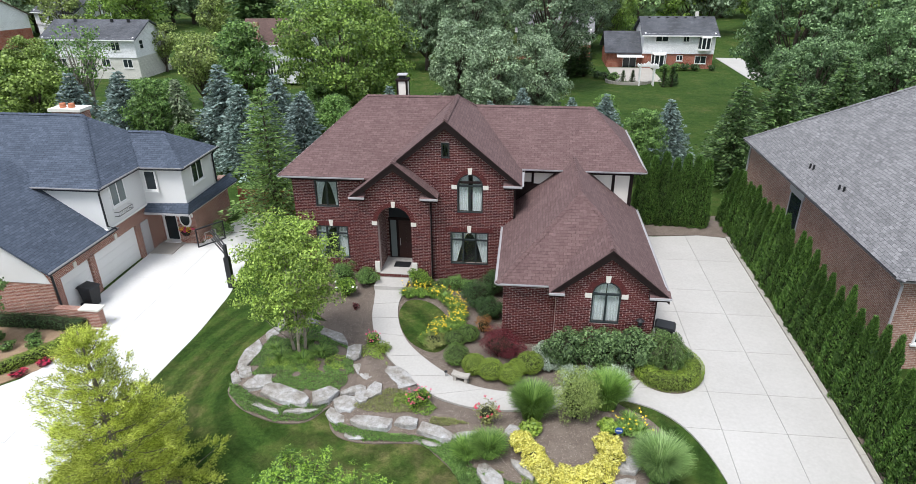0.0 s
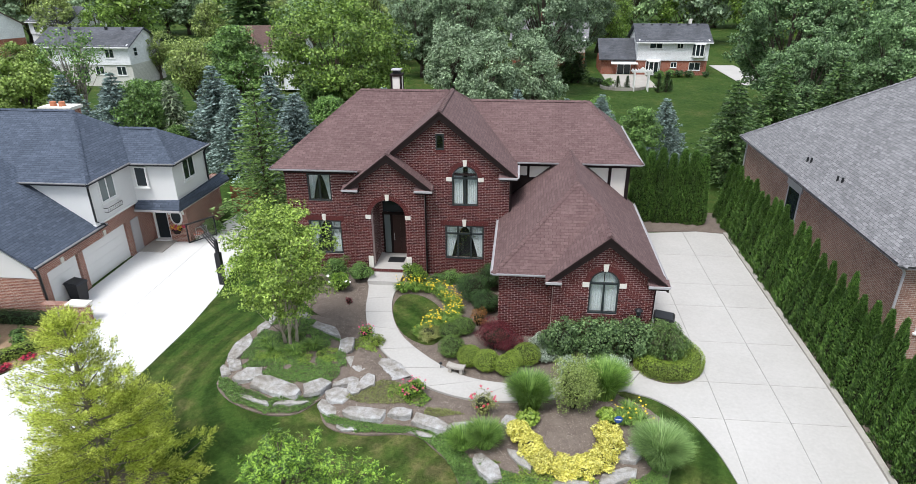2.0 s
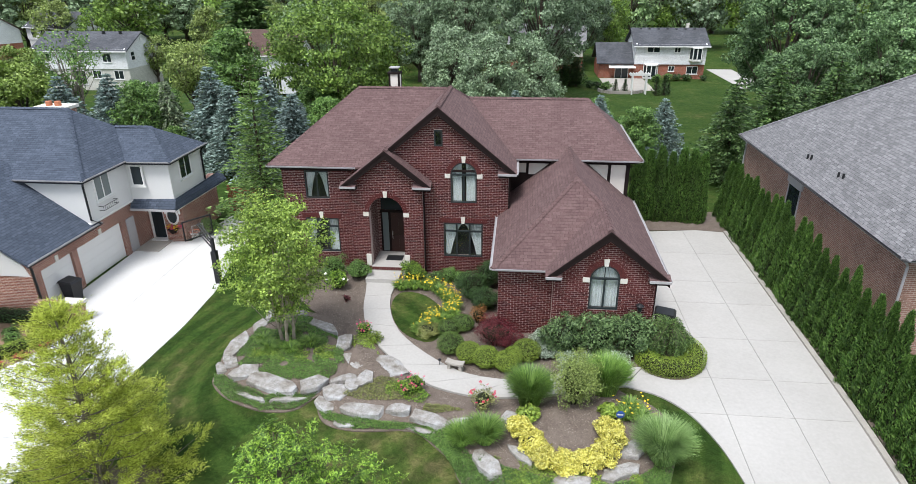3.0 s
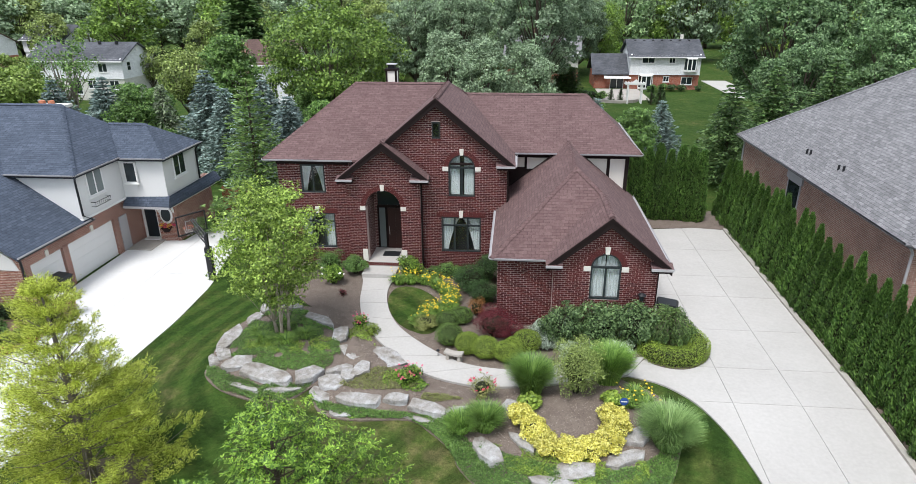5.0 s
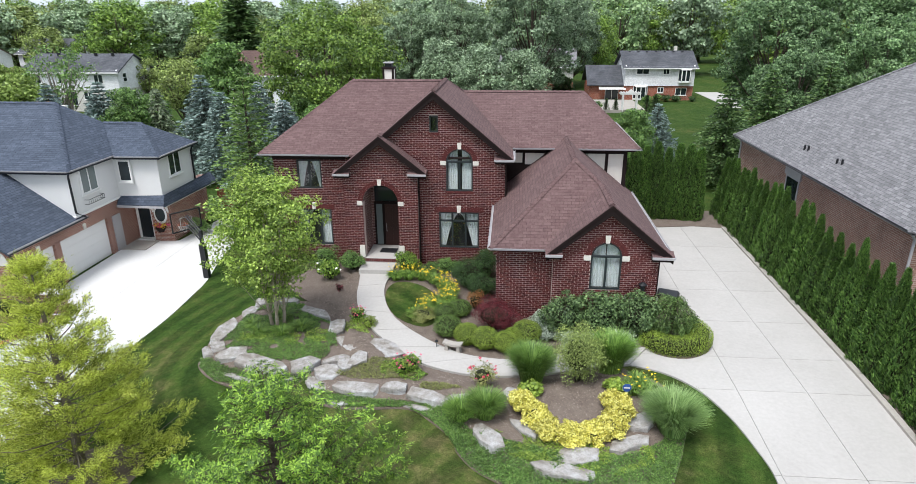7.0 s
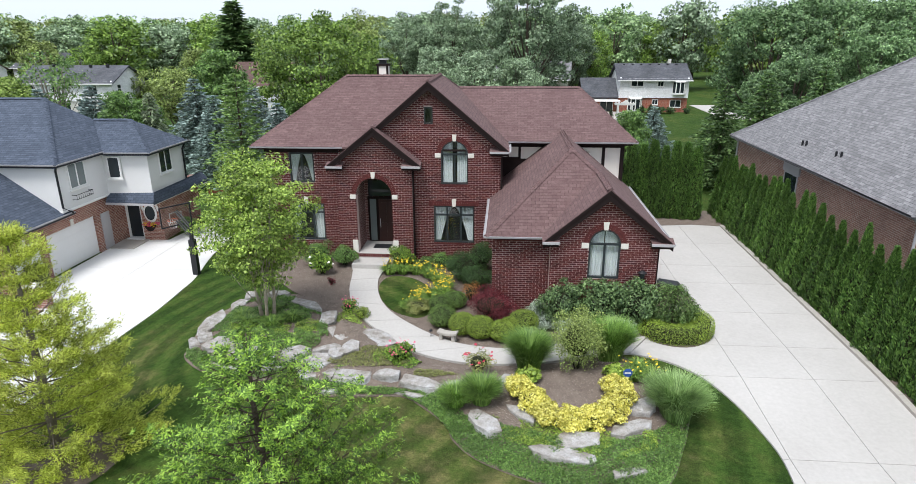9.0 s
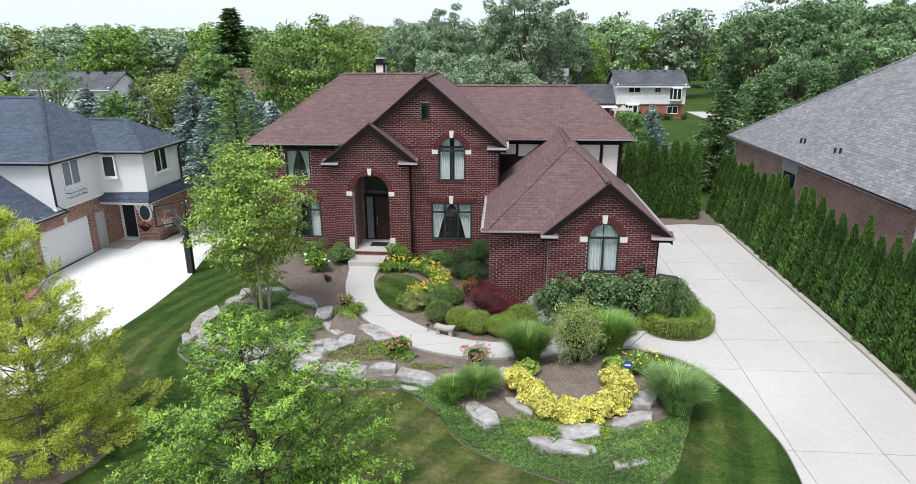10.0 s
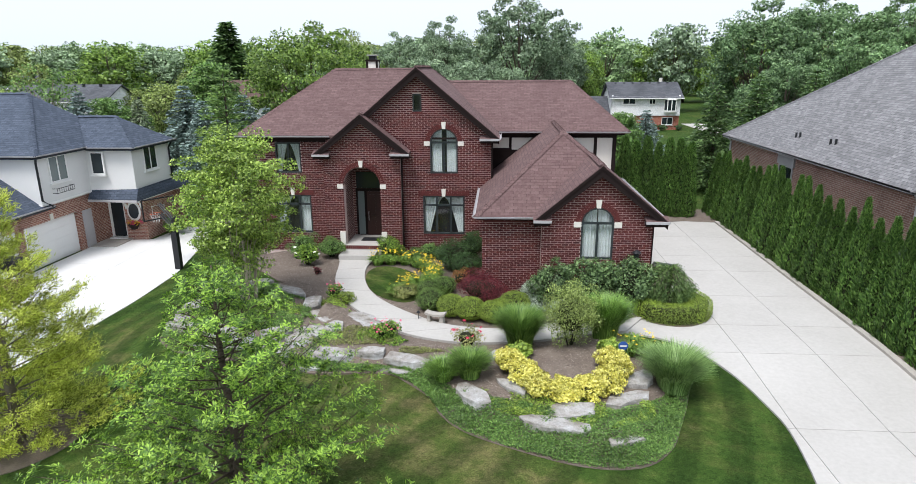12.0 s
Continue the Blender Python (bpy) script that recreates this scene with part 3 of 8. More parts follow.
# roofs
SH = (0, 0, -0.1)
roof_planes = {
    "main_roof": [[(-8.13, -0.18, 5.31), (-3.53, -0.18, 5.31), (-0.27, 4.85, 8.05), (-4.87, 4.85, 8.05)],
                  [(-8.13, 9.9, 5.31), (-8.13, -0.18, 5.31), (-4.87, 4.85, 8.05)],
                  [(0.9, 9.9, 5.31), (-8.13, 9.9, 5.31), (-4.87, 4.85, 8.05), (-0.15, 4.85, 8.1)]],
    "gable_roof": [[(-0.15, -0.32, 8.15), (3.33, -0.32, 5.23), (3.33, 1.75, 5.23), (0.71, 5.69, 7.43), (-0.15, 4.85, 8.15)],
                   [(-3.63, -0.32, 5.23), (-0.15, -0.32, 8.15), (-0.15, 4.85, 8.15), (-3.56, -0.18, 5.3)],
                   [(0.71, 5.69, 7.43), (0.9, 9.9, 5.31), (-0.15, 4.85, 8.15)]],
    "east_roof": [[(3.25, 1.81, 5.31), (9.13, 1.81, 5.31), (6.85, 5.69, 7.43), (0.69, 5.69, 7.43)],
                  [(9.13, 1.81, 5.31), (9.13, 9.57, 5.31), (6.85, 5.69, 7.43)],
                  [(9.13, 9.57, 5.31), (0.69, 9.57, 5.31), (0.69, 5.69, 7.43), (6.85, 5.69, 7.43)]],
    "entry_roof": [[(-2.51, -0.72, 6.27), (-0.48, -0.72, 4.64), (-0.48, 0.0, 4.64), (-2.51, 0.0, 6.27)],
                   [(-4.62, -0.72, 4.58), (-2.51, -0.72, 6.27), (-2.51, -0.28, 6.27), (-3.71, -0.18, 5.33), (-4.62, 0.27, 4.58)]],
    "garage_roof": [[(2.53, 2.3, 3.07), (2.53, -5.55, 3.07), (5.8, -2.2, 5.72), (5.8, 2.6, 5.72)],
                    [(9.04, -5.55, 3.07), (9.04, 2.7, 3.07), (5.8, 2.6, 5.72), (5.8, -2.2, 5.72)],
                    [(2.53, -5.55, 3.07), (9.04, -5.55, 3.07), (5.8, -2.2, 5.72)],
                    [(4.58, -6.12, 3.11), (6.78, -6.12, 4.99), (6.78, -3.1, 4.99), (4.58, -5.5, 3.11)],
                    [(6.78, -6.12, 5.0), (9.05, -6.12, 3.1), (9.05, -5.4, 3.11), (6.78, -3.0, 5.0)]],
}
for nm, planes in roof_planes.items():
    for p in planes:
        make(nm, Geo().slab(p, SH), SHINGLE, house, "brown asphalt shingles", uv=True)


def ridge_cap(pts, w=0.13, parent=None, material=None):
    """A row of overlapping cap shingles along a ridge or hip."""
    a, b = Vector(pts[0]), Vector(pts[1])
    n = max(2, int((b - a).length / 0.3))
    d = (b - a) / n
    side = d.cross(Vector((0, 0, 1))).normalized() * w
    g = Geo()
    for i in range(n):
        p, q = a + d * i, a + d * (i + 1.1)
        g.add([p - side + Vector((0, 0, -0.035)), p + Vector((0, 0, 0.05)), p + side + Vector((0, 0, -0.035)), q - side + Vector((0, 0, -0.055)), q + Vector((0, 0, 0.025)), q + side + Vector((0, 0, -0.055))],
              [(0, 1, 4, 3), (1, 2, 5, 4), (0, 2, 1)])
    return tagged(make("ridge_cap", g, material, parent, uv=True), kind="stuff")


for pts in (((-4.87, 4.85, 8.06), (-0.2, 4.85, 8.06)), ((-8.13, -0.18, 5.32), (-4.87, 4.85, 8.06)), ((-0.15, -0.3, 8.16), (-0.15, 4.85, 8.16)), ((0.71, 5.69, 7.44), (6.85, 5.69, 7.44)),
            ((9.13, 1.81, 5.32), (6.85, 5.69, 7.44)), ((-2.51, -0.7, 6.28), (-2.51, 0.0, 6.28)), ((2.53, -5.55, 3.08), (5.8, -2.2, 5.73)), ((5.8, -2.2, 5.73), (5.8, 2.6, 5.73)),
            ((6.78, -6.1, 5.01), (6.78, -3.2, 5.0)), ((6.8, -3.2, 4.95), (5.8, -2.2, 5.73)), ((-0.15, 4.85, 8.12), (0.71, 5.69, 7.45))):
    ridge_cap(pts, 0.13, house, SHINGLE)


def rake(apex, foot, y, drop=0.26):
    """Barge board under a gable's roof edge."""
    (ax, az), (fx, fz) = apex, foot
    make("barge_board", Geo().slab([(ax, y, az - 0.09), (fx, y, fz - 0.09), (fx, y, fz - 0.09 - drop * 0.75), (ax, y, az - 0.09 - drop * 1.2)], (0, 0.05, 0)), TRIM, house)
    make("barge_trim", Geo().slab([(ax, y - 0.03, az - 0.03), (fx, y - 0.03, fz - 0.03), (fx, y - 0.03, fz - 0.13), (ax, y - 0.03, az - 0.13)], (0, 0.026, 0)), TRIM, house)
    make("soffit", Geo().slab([(ax, y + 0.05, az - 0.12), (fx, y + 0.05, fz - 0.12), (fx, y + 0.34, fz - 0.12), (ax, y + 0.34, az - 0.12)], (0, 0, -0.03)), TRIM, house)


for apex, feet, y in (((-0.15, 8.15), ((3.33, 5.23), (-3.63, 5.23)), -0.32), ((-2.51, 6.27), ((-0.48, 4.64), (-4.62, 4.58)), -0.72), ((6.78, 4.99), ((4.58, 3.11), (9.05, 3.1)), -6.12)):
    for f in feet:
        rake(apex, f, y)


def cornice_return(x0, x1, y0, y1, z):
    """Boxed eave return with a small shingled top and its gutter."""
    make("return_roof", Geo().slab([(x0, y0, z), (x1, y0, z), (x1, y1, z + 0.13), (x0, y1, z + 0.13)], (0, 0, -0.04)), SHINGLE, house, uv=True)
    make("return_box", Geo().box(x0 + 0.03, x1 - 0.03, y0 + 0.05, y1, z - 0.2, z - 0.04), TRIM, house)
    make("return_gutter", Geo().box(x0, x1, y0 - 0.05, y0 + 0.045, z - 0.09, z - 0.005), GUTTER, house)


for r in ((2.5, 3.35, -0.36, 0.0, 5.2), (-1.3, -0.46, -0.76, -0.4, 4.6), (-4.66, -3.9, -0.76, -0.4, 4.56), (4.54, 5.15, -6.16, -5.82, 3.1), (8.3, 9.08, -6.16, -5.82, 3.1)):
    cornice_return(*r)


def gutter(a, b, z, label="", parent=None, material=None):
    """An open channel along an eave between two plan points."""
    a, b = Vector((*a, 0)), Vector((*b, 0))
    d = (b - a).normalized()
    s = Vector((d.y, -d.x, 0))
    prof = [(0, 0.03), (0.08, 0.035), (0.1, 0.1), (0.085, 0.1), (0.07, 0.05), (0.012, 0.045), (0.012, 0.09), (0, 0.09)]
    n = len(prof)
    vs = [p + s * u + Vector((0, 0, z - 0.1 + w)) for p in (a, b) for u, w in prof]
    make("gutter", Geo().add(vs, [(i, (i + 1) % n, n + (i + 1) % n, n + i) for i in range(n)] + [tuple(range(n - 1, -1, -1)), tuple(range(n, 2 * n))]), material or GUTTER, parent or house)


for a, b, z in (((-8.13, -0.18), (-4.0, -0.18), 5.3), ((3.3, 1.81), (9.13, 1.81), 5.3), ((2.53, -5.55), (4.6, -5.55), 3.07), ((2.53, 1.2), (2.53, -5.55), 3.07), ((9.04, -6.1), (9.04, 2.7), 3.07), ((3.33, -0.32), (3.33, 1.7), 5.22), ((9.13, 1.81), (9.13, 9.5), 5.3), ((-8.13, 9.8), (-8.13, -0.18), 5.3)):
    gutter(a, b, z)
for b in ((-8.0, 2.9, 0.0, 0.27), (3.0, 9.0, 1.95, 2.2)):
    make("eave_soffit", Geo().box(b[0], b[1], b[2], b[3], 5.13, 5.2), TRIM, house)
make("frieze_board", Geo().box(-7.7, -4.3, 0.2, 0.268, 4.98, 5.13), TRIM, house)
make("garage_soffit", Geo().box(2.6, 4.86, -5.5, -5.17, 2.93, 2.99), TRIM, house)
make("garage_side_soffit", Geo().box(2.58, 2.77, -5.17, 0.0, 2.93, 2.99), TRIM, house)
make("garage_east_soffit", Geo().box(8.62, 9.0, -5.8, 2.6, 2.93, 2.99), TRIM, house)
for x, y, z0, z1 in ((-0.86, -0.28, 0.1, 4.4), (3.03, -0.06, 3.3, 5.0), (8.68, -5.6, 0.05, 2.9), (4.86, -5.25, 0.1, 0.2)):
    make("downspout", Geo().tube([(x, y, z1), (x, y, z0 + 0.15), (x, y - 0.12, z0)], [0.045] * 3, 6), TRIM, house)


def window(name, hole, y, kind, parent, mat_frame=None):
    """A framed window set back in its opening, with panes, blind and sill."""
    x0, x1, z0, z1, arched = hole
    mf = mat_frame or FRAME_GR
    w = thing(name, "", "", "")
    w.parent = parent
    f, yb = 0.06, y + 0.02
    c, r = (x0 + x1) / 2, (x1 - x0) / 2
    outer = [(x0, z0)] + [(x1, z0)] + (arch_pts(x0, x1, z1) if arched else [(x1, z1), (x0, z1)])
    inner = [(x0 + f, z0 + f), (x1 - f, z0 + f)] + (arch_pts(x0 + f, x1 - f, z1) if arched else [(x1 - f, z1 - f), (x0 + f, z1 - f)])
    n = len(outer)
    g = Geo()
    vs = [(x, yy, z) for yy in (yb - 0.03, yb + 0.06) for ring in (outer, inner) for x, z in ring]
    fs = []
    for i in range(n):
        j = (i + 1) % n
        fs += [(i, j, n + j, n + i), (2 * n + i, 3 * n + i, 3 * n + j, 2 * n + j), (n + i, n + j, 3 * n + j, 3 * n + i), (i, 2 * n + i, 2 * n + j, j)]
    make("frame", g.add(vs, fs), mf, w)
    # mullions and transom
    bars = []
    if kind == "arch":
        bars = [(c - 0.035, c + 0.035, z0 + f, z1), (x0 + f, x1 - f, z1 - 0.04, z1 + 0.04)]
    elif kind == "triple":
        t = (x1 - x0) / 3
        bars = [(x0 + t - 0.04, x0 + t + 0.04, z0 + f, z1 - f), (x1 - t - 0.04, x1 - t + 0.04, z0 + f, z1 - f), (x0 + f, x1 - f, z1 - 0.46, z1 - 0.38)]
    elif kind == "pair":
        bars = [(c - 0.035, c + 0.035, z0 + f, z1 - f)]
    for b in bars:
        make("mullion", Geo().box(b[0], b[1], yb - 0.02, yb + 0.05, b[2], b[3]), mf, w)
    pane = make("pane", Geo().slab([(x, yb + 0.02, z) for x, z in inner], (0, 0.006, 0)), CLEAR, w)
    pane.visible_shadow = False
    # black plate added behind, its colour standing for the unlit room; curtains hang before it
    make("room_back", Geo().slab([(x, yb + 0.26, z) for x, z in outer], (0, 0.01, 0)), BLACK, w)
    return w


def drape_curtain(x0, x1, z0, top, y, parent, gather=None, seed=0):
    """Hanging cloth in soft folds; gather pulls the lower inner corner to a side."""
    rng = random.Random(seed)
    nx, nz = 26, 10
    ph = rng.uniform(0, 6)
    vs = []
    for j in range(nz + 1):
        v = j / nz
        for i in range(nx + 1):
            u = i / nx
            zt = top(x0 + u * (x1 - x0)) if callable(top) else top
            a, b = x0, x1
            if gather == "left":
                b = x0 + (x1 - x0) * (1 - 0.72 * (1 - v) ** 0.6)
            elif gather == "right":
                a = x1 - (x1 - x0) * (1 - 0.72 * (1 - v) ** 0.6)
            x = a + u * (b - a)
            vs.append((x, y + 0.025 * math.sin(u * 30 + ph + math.sin(v * 2)) + 0.01 * math.sin(u * 71), z0 + v * (zt - z0)))
    fs = [(j * (nx + 1) + i, j * (nx + 1) + i + 1, (j + 1) * (nx + 1) + i + 1, (j + 1) * (nx + 1) + i) for j in range(nz) for i in range(nx)]
    return make("curtain", Geo().add(vs, fs), CURTAIN, parent, smooth=True)


def ring_of_bricks(hole, y, parent, w=0.2, t0=0.0, t1=math.pi):
    """Soldier bricks standing round an arch."""
    x0, x1, z0, z1, arched = hole
    c, r = (x0 + x1) / 2, (x1 - x0) / 2
    n = int(math.pi * (r + w / 2) / 0.083)
    for i in range(n):
        a, b = math.pi * i / n + 0.01, math.pi * (i + 1) / n - 0.01
        q = [(c + rr * math.cos(t), y - 0.026, z1 + rr * math.sin(t)) for rr, t in ((r, a), (r + w, a), (r + w, b), (r, b))]
        make("brick", Geo().slab(q, (0, 0.05, 0)), BRICK, parent)


def soldier_row(x0, x1, z0, z1, y, parent):
    n = int((x1 - x0) / 0.084)
    d = (x1 - x0) / n
    for i in range(n):
        make("brick", Geo().box(x0 + i * d + 0.005, x0 + (i + 1) * d - 0.005, y - 0.03, y + 0.02, z0, z1), BRICK, parent)


def keystone(x, z0, z1, y, parent, w=0.1):
    make("keystone", Geo().slab([(x - w * 0.7, y - 0.06, z0), (x + w * 0.7, y - 0.06, z0), (x + w, y - 0.06, z1), (x - w, y - 0.06, z1)], (0, 0.08, 0)), LIME, parent, "white limestone keystone")


def block(x0, x1, z0, z1, y, parent, nm="limestone_block"):
    make(nm, Geo().box(x0, x1, y - 0.05, y + 0.1, z0, z1), LIME, parent, "white limestone block")


wa = window("arched_window", W_ARCH, 0.0, "arch", house)
drape_curtain(0.42, 0.86, 3.72, lambda x: 5.0 + math.sqrt(max(0, 0.3 - (x - 0.95) ** 2)), 0.15, wa, seed=1)
drape_curtain(1.06, 1.5, 3.72, lambda x: 5.0 + math.sqrt(max(0, 0.3 - (x - 0.95) ** 2)), 0.15, wa, seed=2)
wl_ = window("triple_window", W_LOW, 0.0, "triple", house)
drape_curtain(0.06, 0.92, 1.0, 2.6, 0.15, wl_, "left", 3)
drape_curtain(0.92, 1.78, 1.0, 2.6, 0.15, wl_, "right", 4)
window("attic_window", W_ATTIC, 0.0, "plain", house)
wg = window("garage_arched_window", W_GAR, -5.82, "arch", house)
drape_curtain(6.25, 6.74, 1.7, lambda x: 2.94 + math.sqrt(max(0, 0.25 - (x - 6.755) ** 2)), -5.67, wg, seed=5)
drape_curtain(6.77, 7.26, 1.7, lambda x: 2.94 + math.sqrt(max(0, 0.25 - (x - 6.755) ** 2)), -5.67, wg, seed=6)
wu = window("west_upper_window", W_UP, 0.27, "pair", house)
drape_curtain(-6.55, -6.0, 3.65, 4.9, 0.42, wu, "left", 7)
drape_curtain(-6.0, -5.5, 3.65, 4.9, 0.42, wu, "right", 8)
wd = window("west_lower_window", W_DN, 0.27, "triple", house)
drape_curtain(-6.7, -5.95, 0.9, 2.55, 0.42, wd, "left", 9)
drape_curtain(-5.7, -5.17, 0.9, 2.55, 0.42, wd, None, 10)
for hole, y in ((W_ARCH, 0.0), (W_GAR, -5.82), (PORCH, -0.4)):
    ring_of_bricks(hole, y, house)
    x0, x1, z0, z1, _ = hole
    r = (x1 - x0) / 2
    keystone((x0 + x1) / 2, z1 + r - 0.02, z1 + r + 0.27, y, house)
    block(x0 - 0.26, x0 - 0.005, z1 - 0.14, z1 + 0.05, y, house)
    block(x1 + 0.005, x1 + 0.26, z1 - 0.14, z1 + 0.05, y, house)
soldier_row(-0.2, 2.04, 2.67, 2.88, 0.0, house)
keystone(0.92, 2.64, 2.98, 0.0, house)
soldier_row(-6.9, -4.97, 2.61, 2.82, 0.27, house)
keystone(-5.94, 2.6, 2.92, 0.27, house)
soldier_row(0.0, 1.84, 0.83, 0.92, 0.0, house)
soldier_row(0.3, 1.6, 3.56, 3.65, 0.0, house)
soldier_row(-0.4, 0.05, 6.2, 6.3, 0.0, house)
soldier_row(2.8, 4.84, 2.78, 2.93, -5.17, house)
block(-3.68, -3.44, 0.5, 1.1, -0.42, house, "plinth_block")
block(-1.82, -1.58, 0.5, 1.1, -0.42, house, "plinth_block")
# porch
make("porch_floor", Geo().box(-3.44, -1.82, -0.55, 1.3, 0.1, 0.5), CONC, house, "pale stone porch floor")
soldier_row(-3.66, -1.6, 0.34, 0.49, -0.53, house)
make("porch_base", Geo().box(-3.66, -1.6, -0.52, -0.38, -0.1, 0.34), MORTAR, house)
make("porch_back_wall", Geo().box(-3.7, -1.5, 1.3, 1.5, 0.4, 4.5), BRICK_SIDE, house, uv=True)
make("porch_side_wall", Geo().box(-3.75, -3.44, -0.05, 1.3, 0.4, 4.5), BRICK_SIDE, house, uv=True)
make("porch_side_wall", Geo().box(-1.82, -1.5, -0.05, 1.3, 0.4, 4.5), BRICK_SIDE, house, uv=True)
make("porch_ceiling", Geo().box(-3.75, -1.5, -0.05, 1.3, 4.2, 4.4), TRIM, house)
door = make("front_door", Geo().box(-2.78, -1.9, 1.22, 1.28, 0.52, 2.6), DOORW, house, "dark stained wooden front door")
for b in ((-2.66, -2.4, 0.75, 1.45), (-2.28, -2.02, 0.75, 1.45), (-2.66, -2.4, 1.6, 2.45), (-2.28, -2.02, 1.6, 2.45)):
    make("door_panel", Geo().box(b[0], b[1], 1.2, 1.222, b[2], b[3]), DOORW, door)
make("door_handle", Geo().tube([(-2.7, 1.18, 1.25), (-2.7, 1.13, 1.3), (-2.7, 1.13, 1.6), (-2.7, 1.18, 1.65)], [0.015] * 4, 6), GUTTER, door)
make("side_light", Geo().box(-3.2, -2.9, 1.23, 1.27, 0.55, 2.6), GLASS_PALE, house, "curtained side light beside the door")
make("transom_window", Geo().box(-3.25, -1.9, 1.24, 1.28, 2.75, 3.5), GLASS, house)
make("door_frame", Geo().box(-3.3, -1.84, 1.26, 1.3, 0.5, 2.72), TRIM, house)
make("transom_bar", Geo().box(-3.3, -1.84, 1.2, 1.26, 2.62, 2.73), TRIM, house)
tagged(make("door_mat", Geo().box(-2.9, -2.1, 0.2, 0.75, 0.505, 0.525), BLACK), "dark woven mat on the porch floor", "doormat")
ld = thing("entry_landing", "pale concrete landing step below the porch", "step", "structure")
make("tread", Geo().box(-3.55, -2.0, -1.45, -0.54, -0.05, 0.29), CONC, ld)
# chimney
ch = thing("chimney", "white panelled chimney with dark corners and metal cap", "")
ch.parent = house
make("stack", Geo().box(-3.68, -3.12, 6.7, 7.3, 6.4, 8.42), STUCCO, ch)
for x in (-3.7, -3.2):
    for y in (6.68, 7.22):
        make("corner_board", Geo().box(x, x + 0.1, y, y + 0.1, 6.4, 8.44), TRIM, ch)
make("crown", Geo().box(-3.74, -3.06, 6.64, 7.36, 8.42, 8.52), TRIM, ch)
make("flue", Geo().box(-3.58, -3.22, 6.8, 7.2, 8.52, 8.72), BLACK, ch)
make("cap", Geo().box(-3.66, -3.14, 6.72, 7.28, 8.72, 8.77), GUTTER, ch)

# ---- neighbouring houses ----


def plain_window(name, m, w, h, parent, frame_mat, bars=1, rail=False, pane=None):
    """A window in its own plane: x across, z up, y out of the wall to the viewer as minus."""
    ob = thing(name, "", "")
    ob.parent = parent
    ob.matrix_local = m
    f = 0.07
    for b in ((-w / 2, w / 2, 0, f), (-w / 2, w / 2, h - f, h), (-w / 2, -w / 2 + f, f, h - f), (w / 2 - f, w / 2, f, h - f)):
        make("frame", Geo().box(b[0], b[1], -0.05, 0.04, b[2], b[3]), frame_mat, ob)
    for i in range(bars):
        x = -w / 2 + w * (i + 1) / (bars + 1)
        make("mullion", Geo().box(x - 0.035, x + 0.035, -0.04, 0.03, f, h - f), frame_mat, ob)
    if rail:
        make("rail", Geo().box(-w / 2 + f, w / 2 - f, -0.035, 0.03, h / 2 - 0.03, h / 2 + 0.03), frame_mat, ob)
    make("pane", Geo().box(-w / 2 + f, w / 2 - f, -0.024, -0.012, f, h - f), pane or GLASS, ob)
    make("sill", Geo().box(-w / 2 - 0.06, w / 2 + 0.06, -0.1, 0.0, -0.08, -0.005), frame_mat, ob)
    return ob


def east(x, y, z):
    return pose(x, y, z, 0, 0, 90)


def street(x, y, z):
    return pose(x, y, z)


def lit_roof(name, planes, material, parent, thick=0.12):
    for p in planes:
        make(name, Geo().slab(p, (0, 0, -thick)), material, parent, uv=True)


nl = thing("neighbour_house", "white and brick two-storey house with blue-grey shingle roof", "house")
G0 = -0.78
make("garage_wall", Geo().box(-18.1, -17.75, -4.4, -3.85, G0 - 0.3, 1.85).box(-18.1, -17.75, -1.75, -1.4, G0 - 0.3, 1.3).box(-18.1, -17.75, -3.85, 2.2, 1.25, 2.05).box(-18.1, -17.75, 2.2, 4.6, G0 - 0.3, 2.05), BRICK_MIX, nl, uv=True)
make("garage_front_wall", Geo().box(-27, -18.1, -4.4, -4.1, G0 - 0.3, 1.2), BRICK_MIX, nl, uv=True)
make("gable_panel", Geo().slab([(-17.8, -4.42, 1.25), (-27, -4.42, 1.25), (-22.4, -4.42, 5.0), (-18.0, -4.42, 1.75)], (0, 0.2, 0)), STUCCO_W, nl)
for y0, y1 in ((-3.85, -1.75), (-1.4, 2.2)):
    d = make("garage_door", Geo().box(-17.95, -17.9, y0, y1, G0 - 0.1, 1.27), WHITE, nl, "white sectional garage door")
    for k in range(4):
        make("door_section", Geo().box(-17.9, -17.885, y0 + 0.02, y1 - 0.02, G0 + 0.02 + k * 0.5, G0 + 0.5 + k * 0.5), WHITE, d)
    make("keystone", Geo().box(-17.76, -17.7, (y0 + y1) / 2 - 0.1, (y0 + y1) / 2 + 0.1, 1.27, 1.55), LIME, nl)
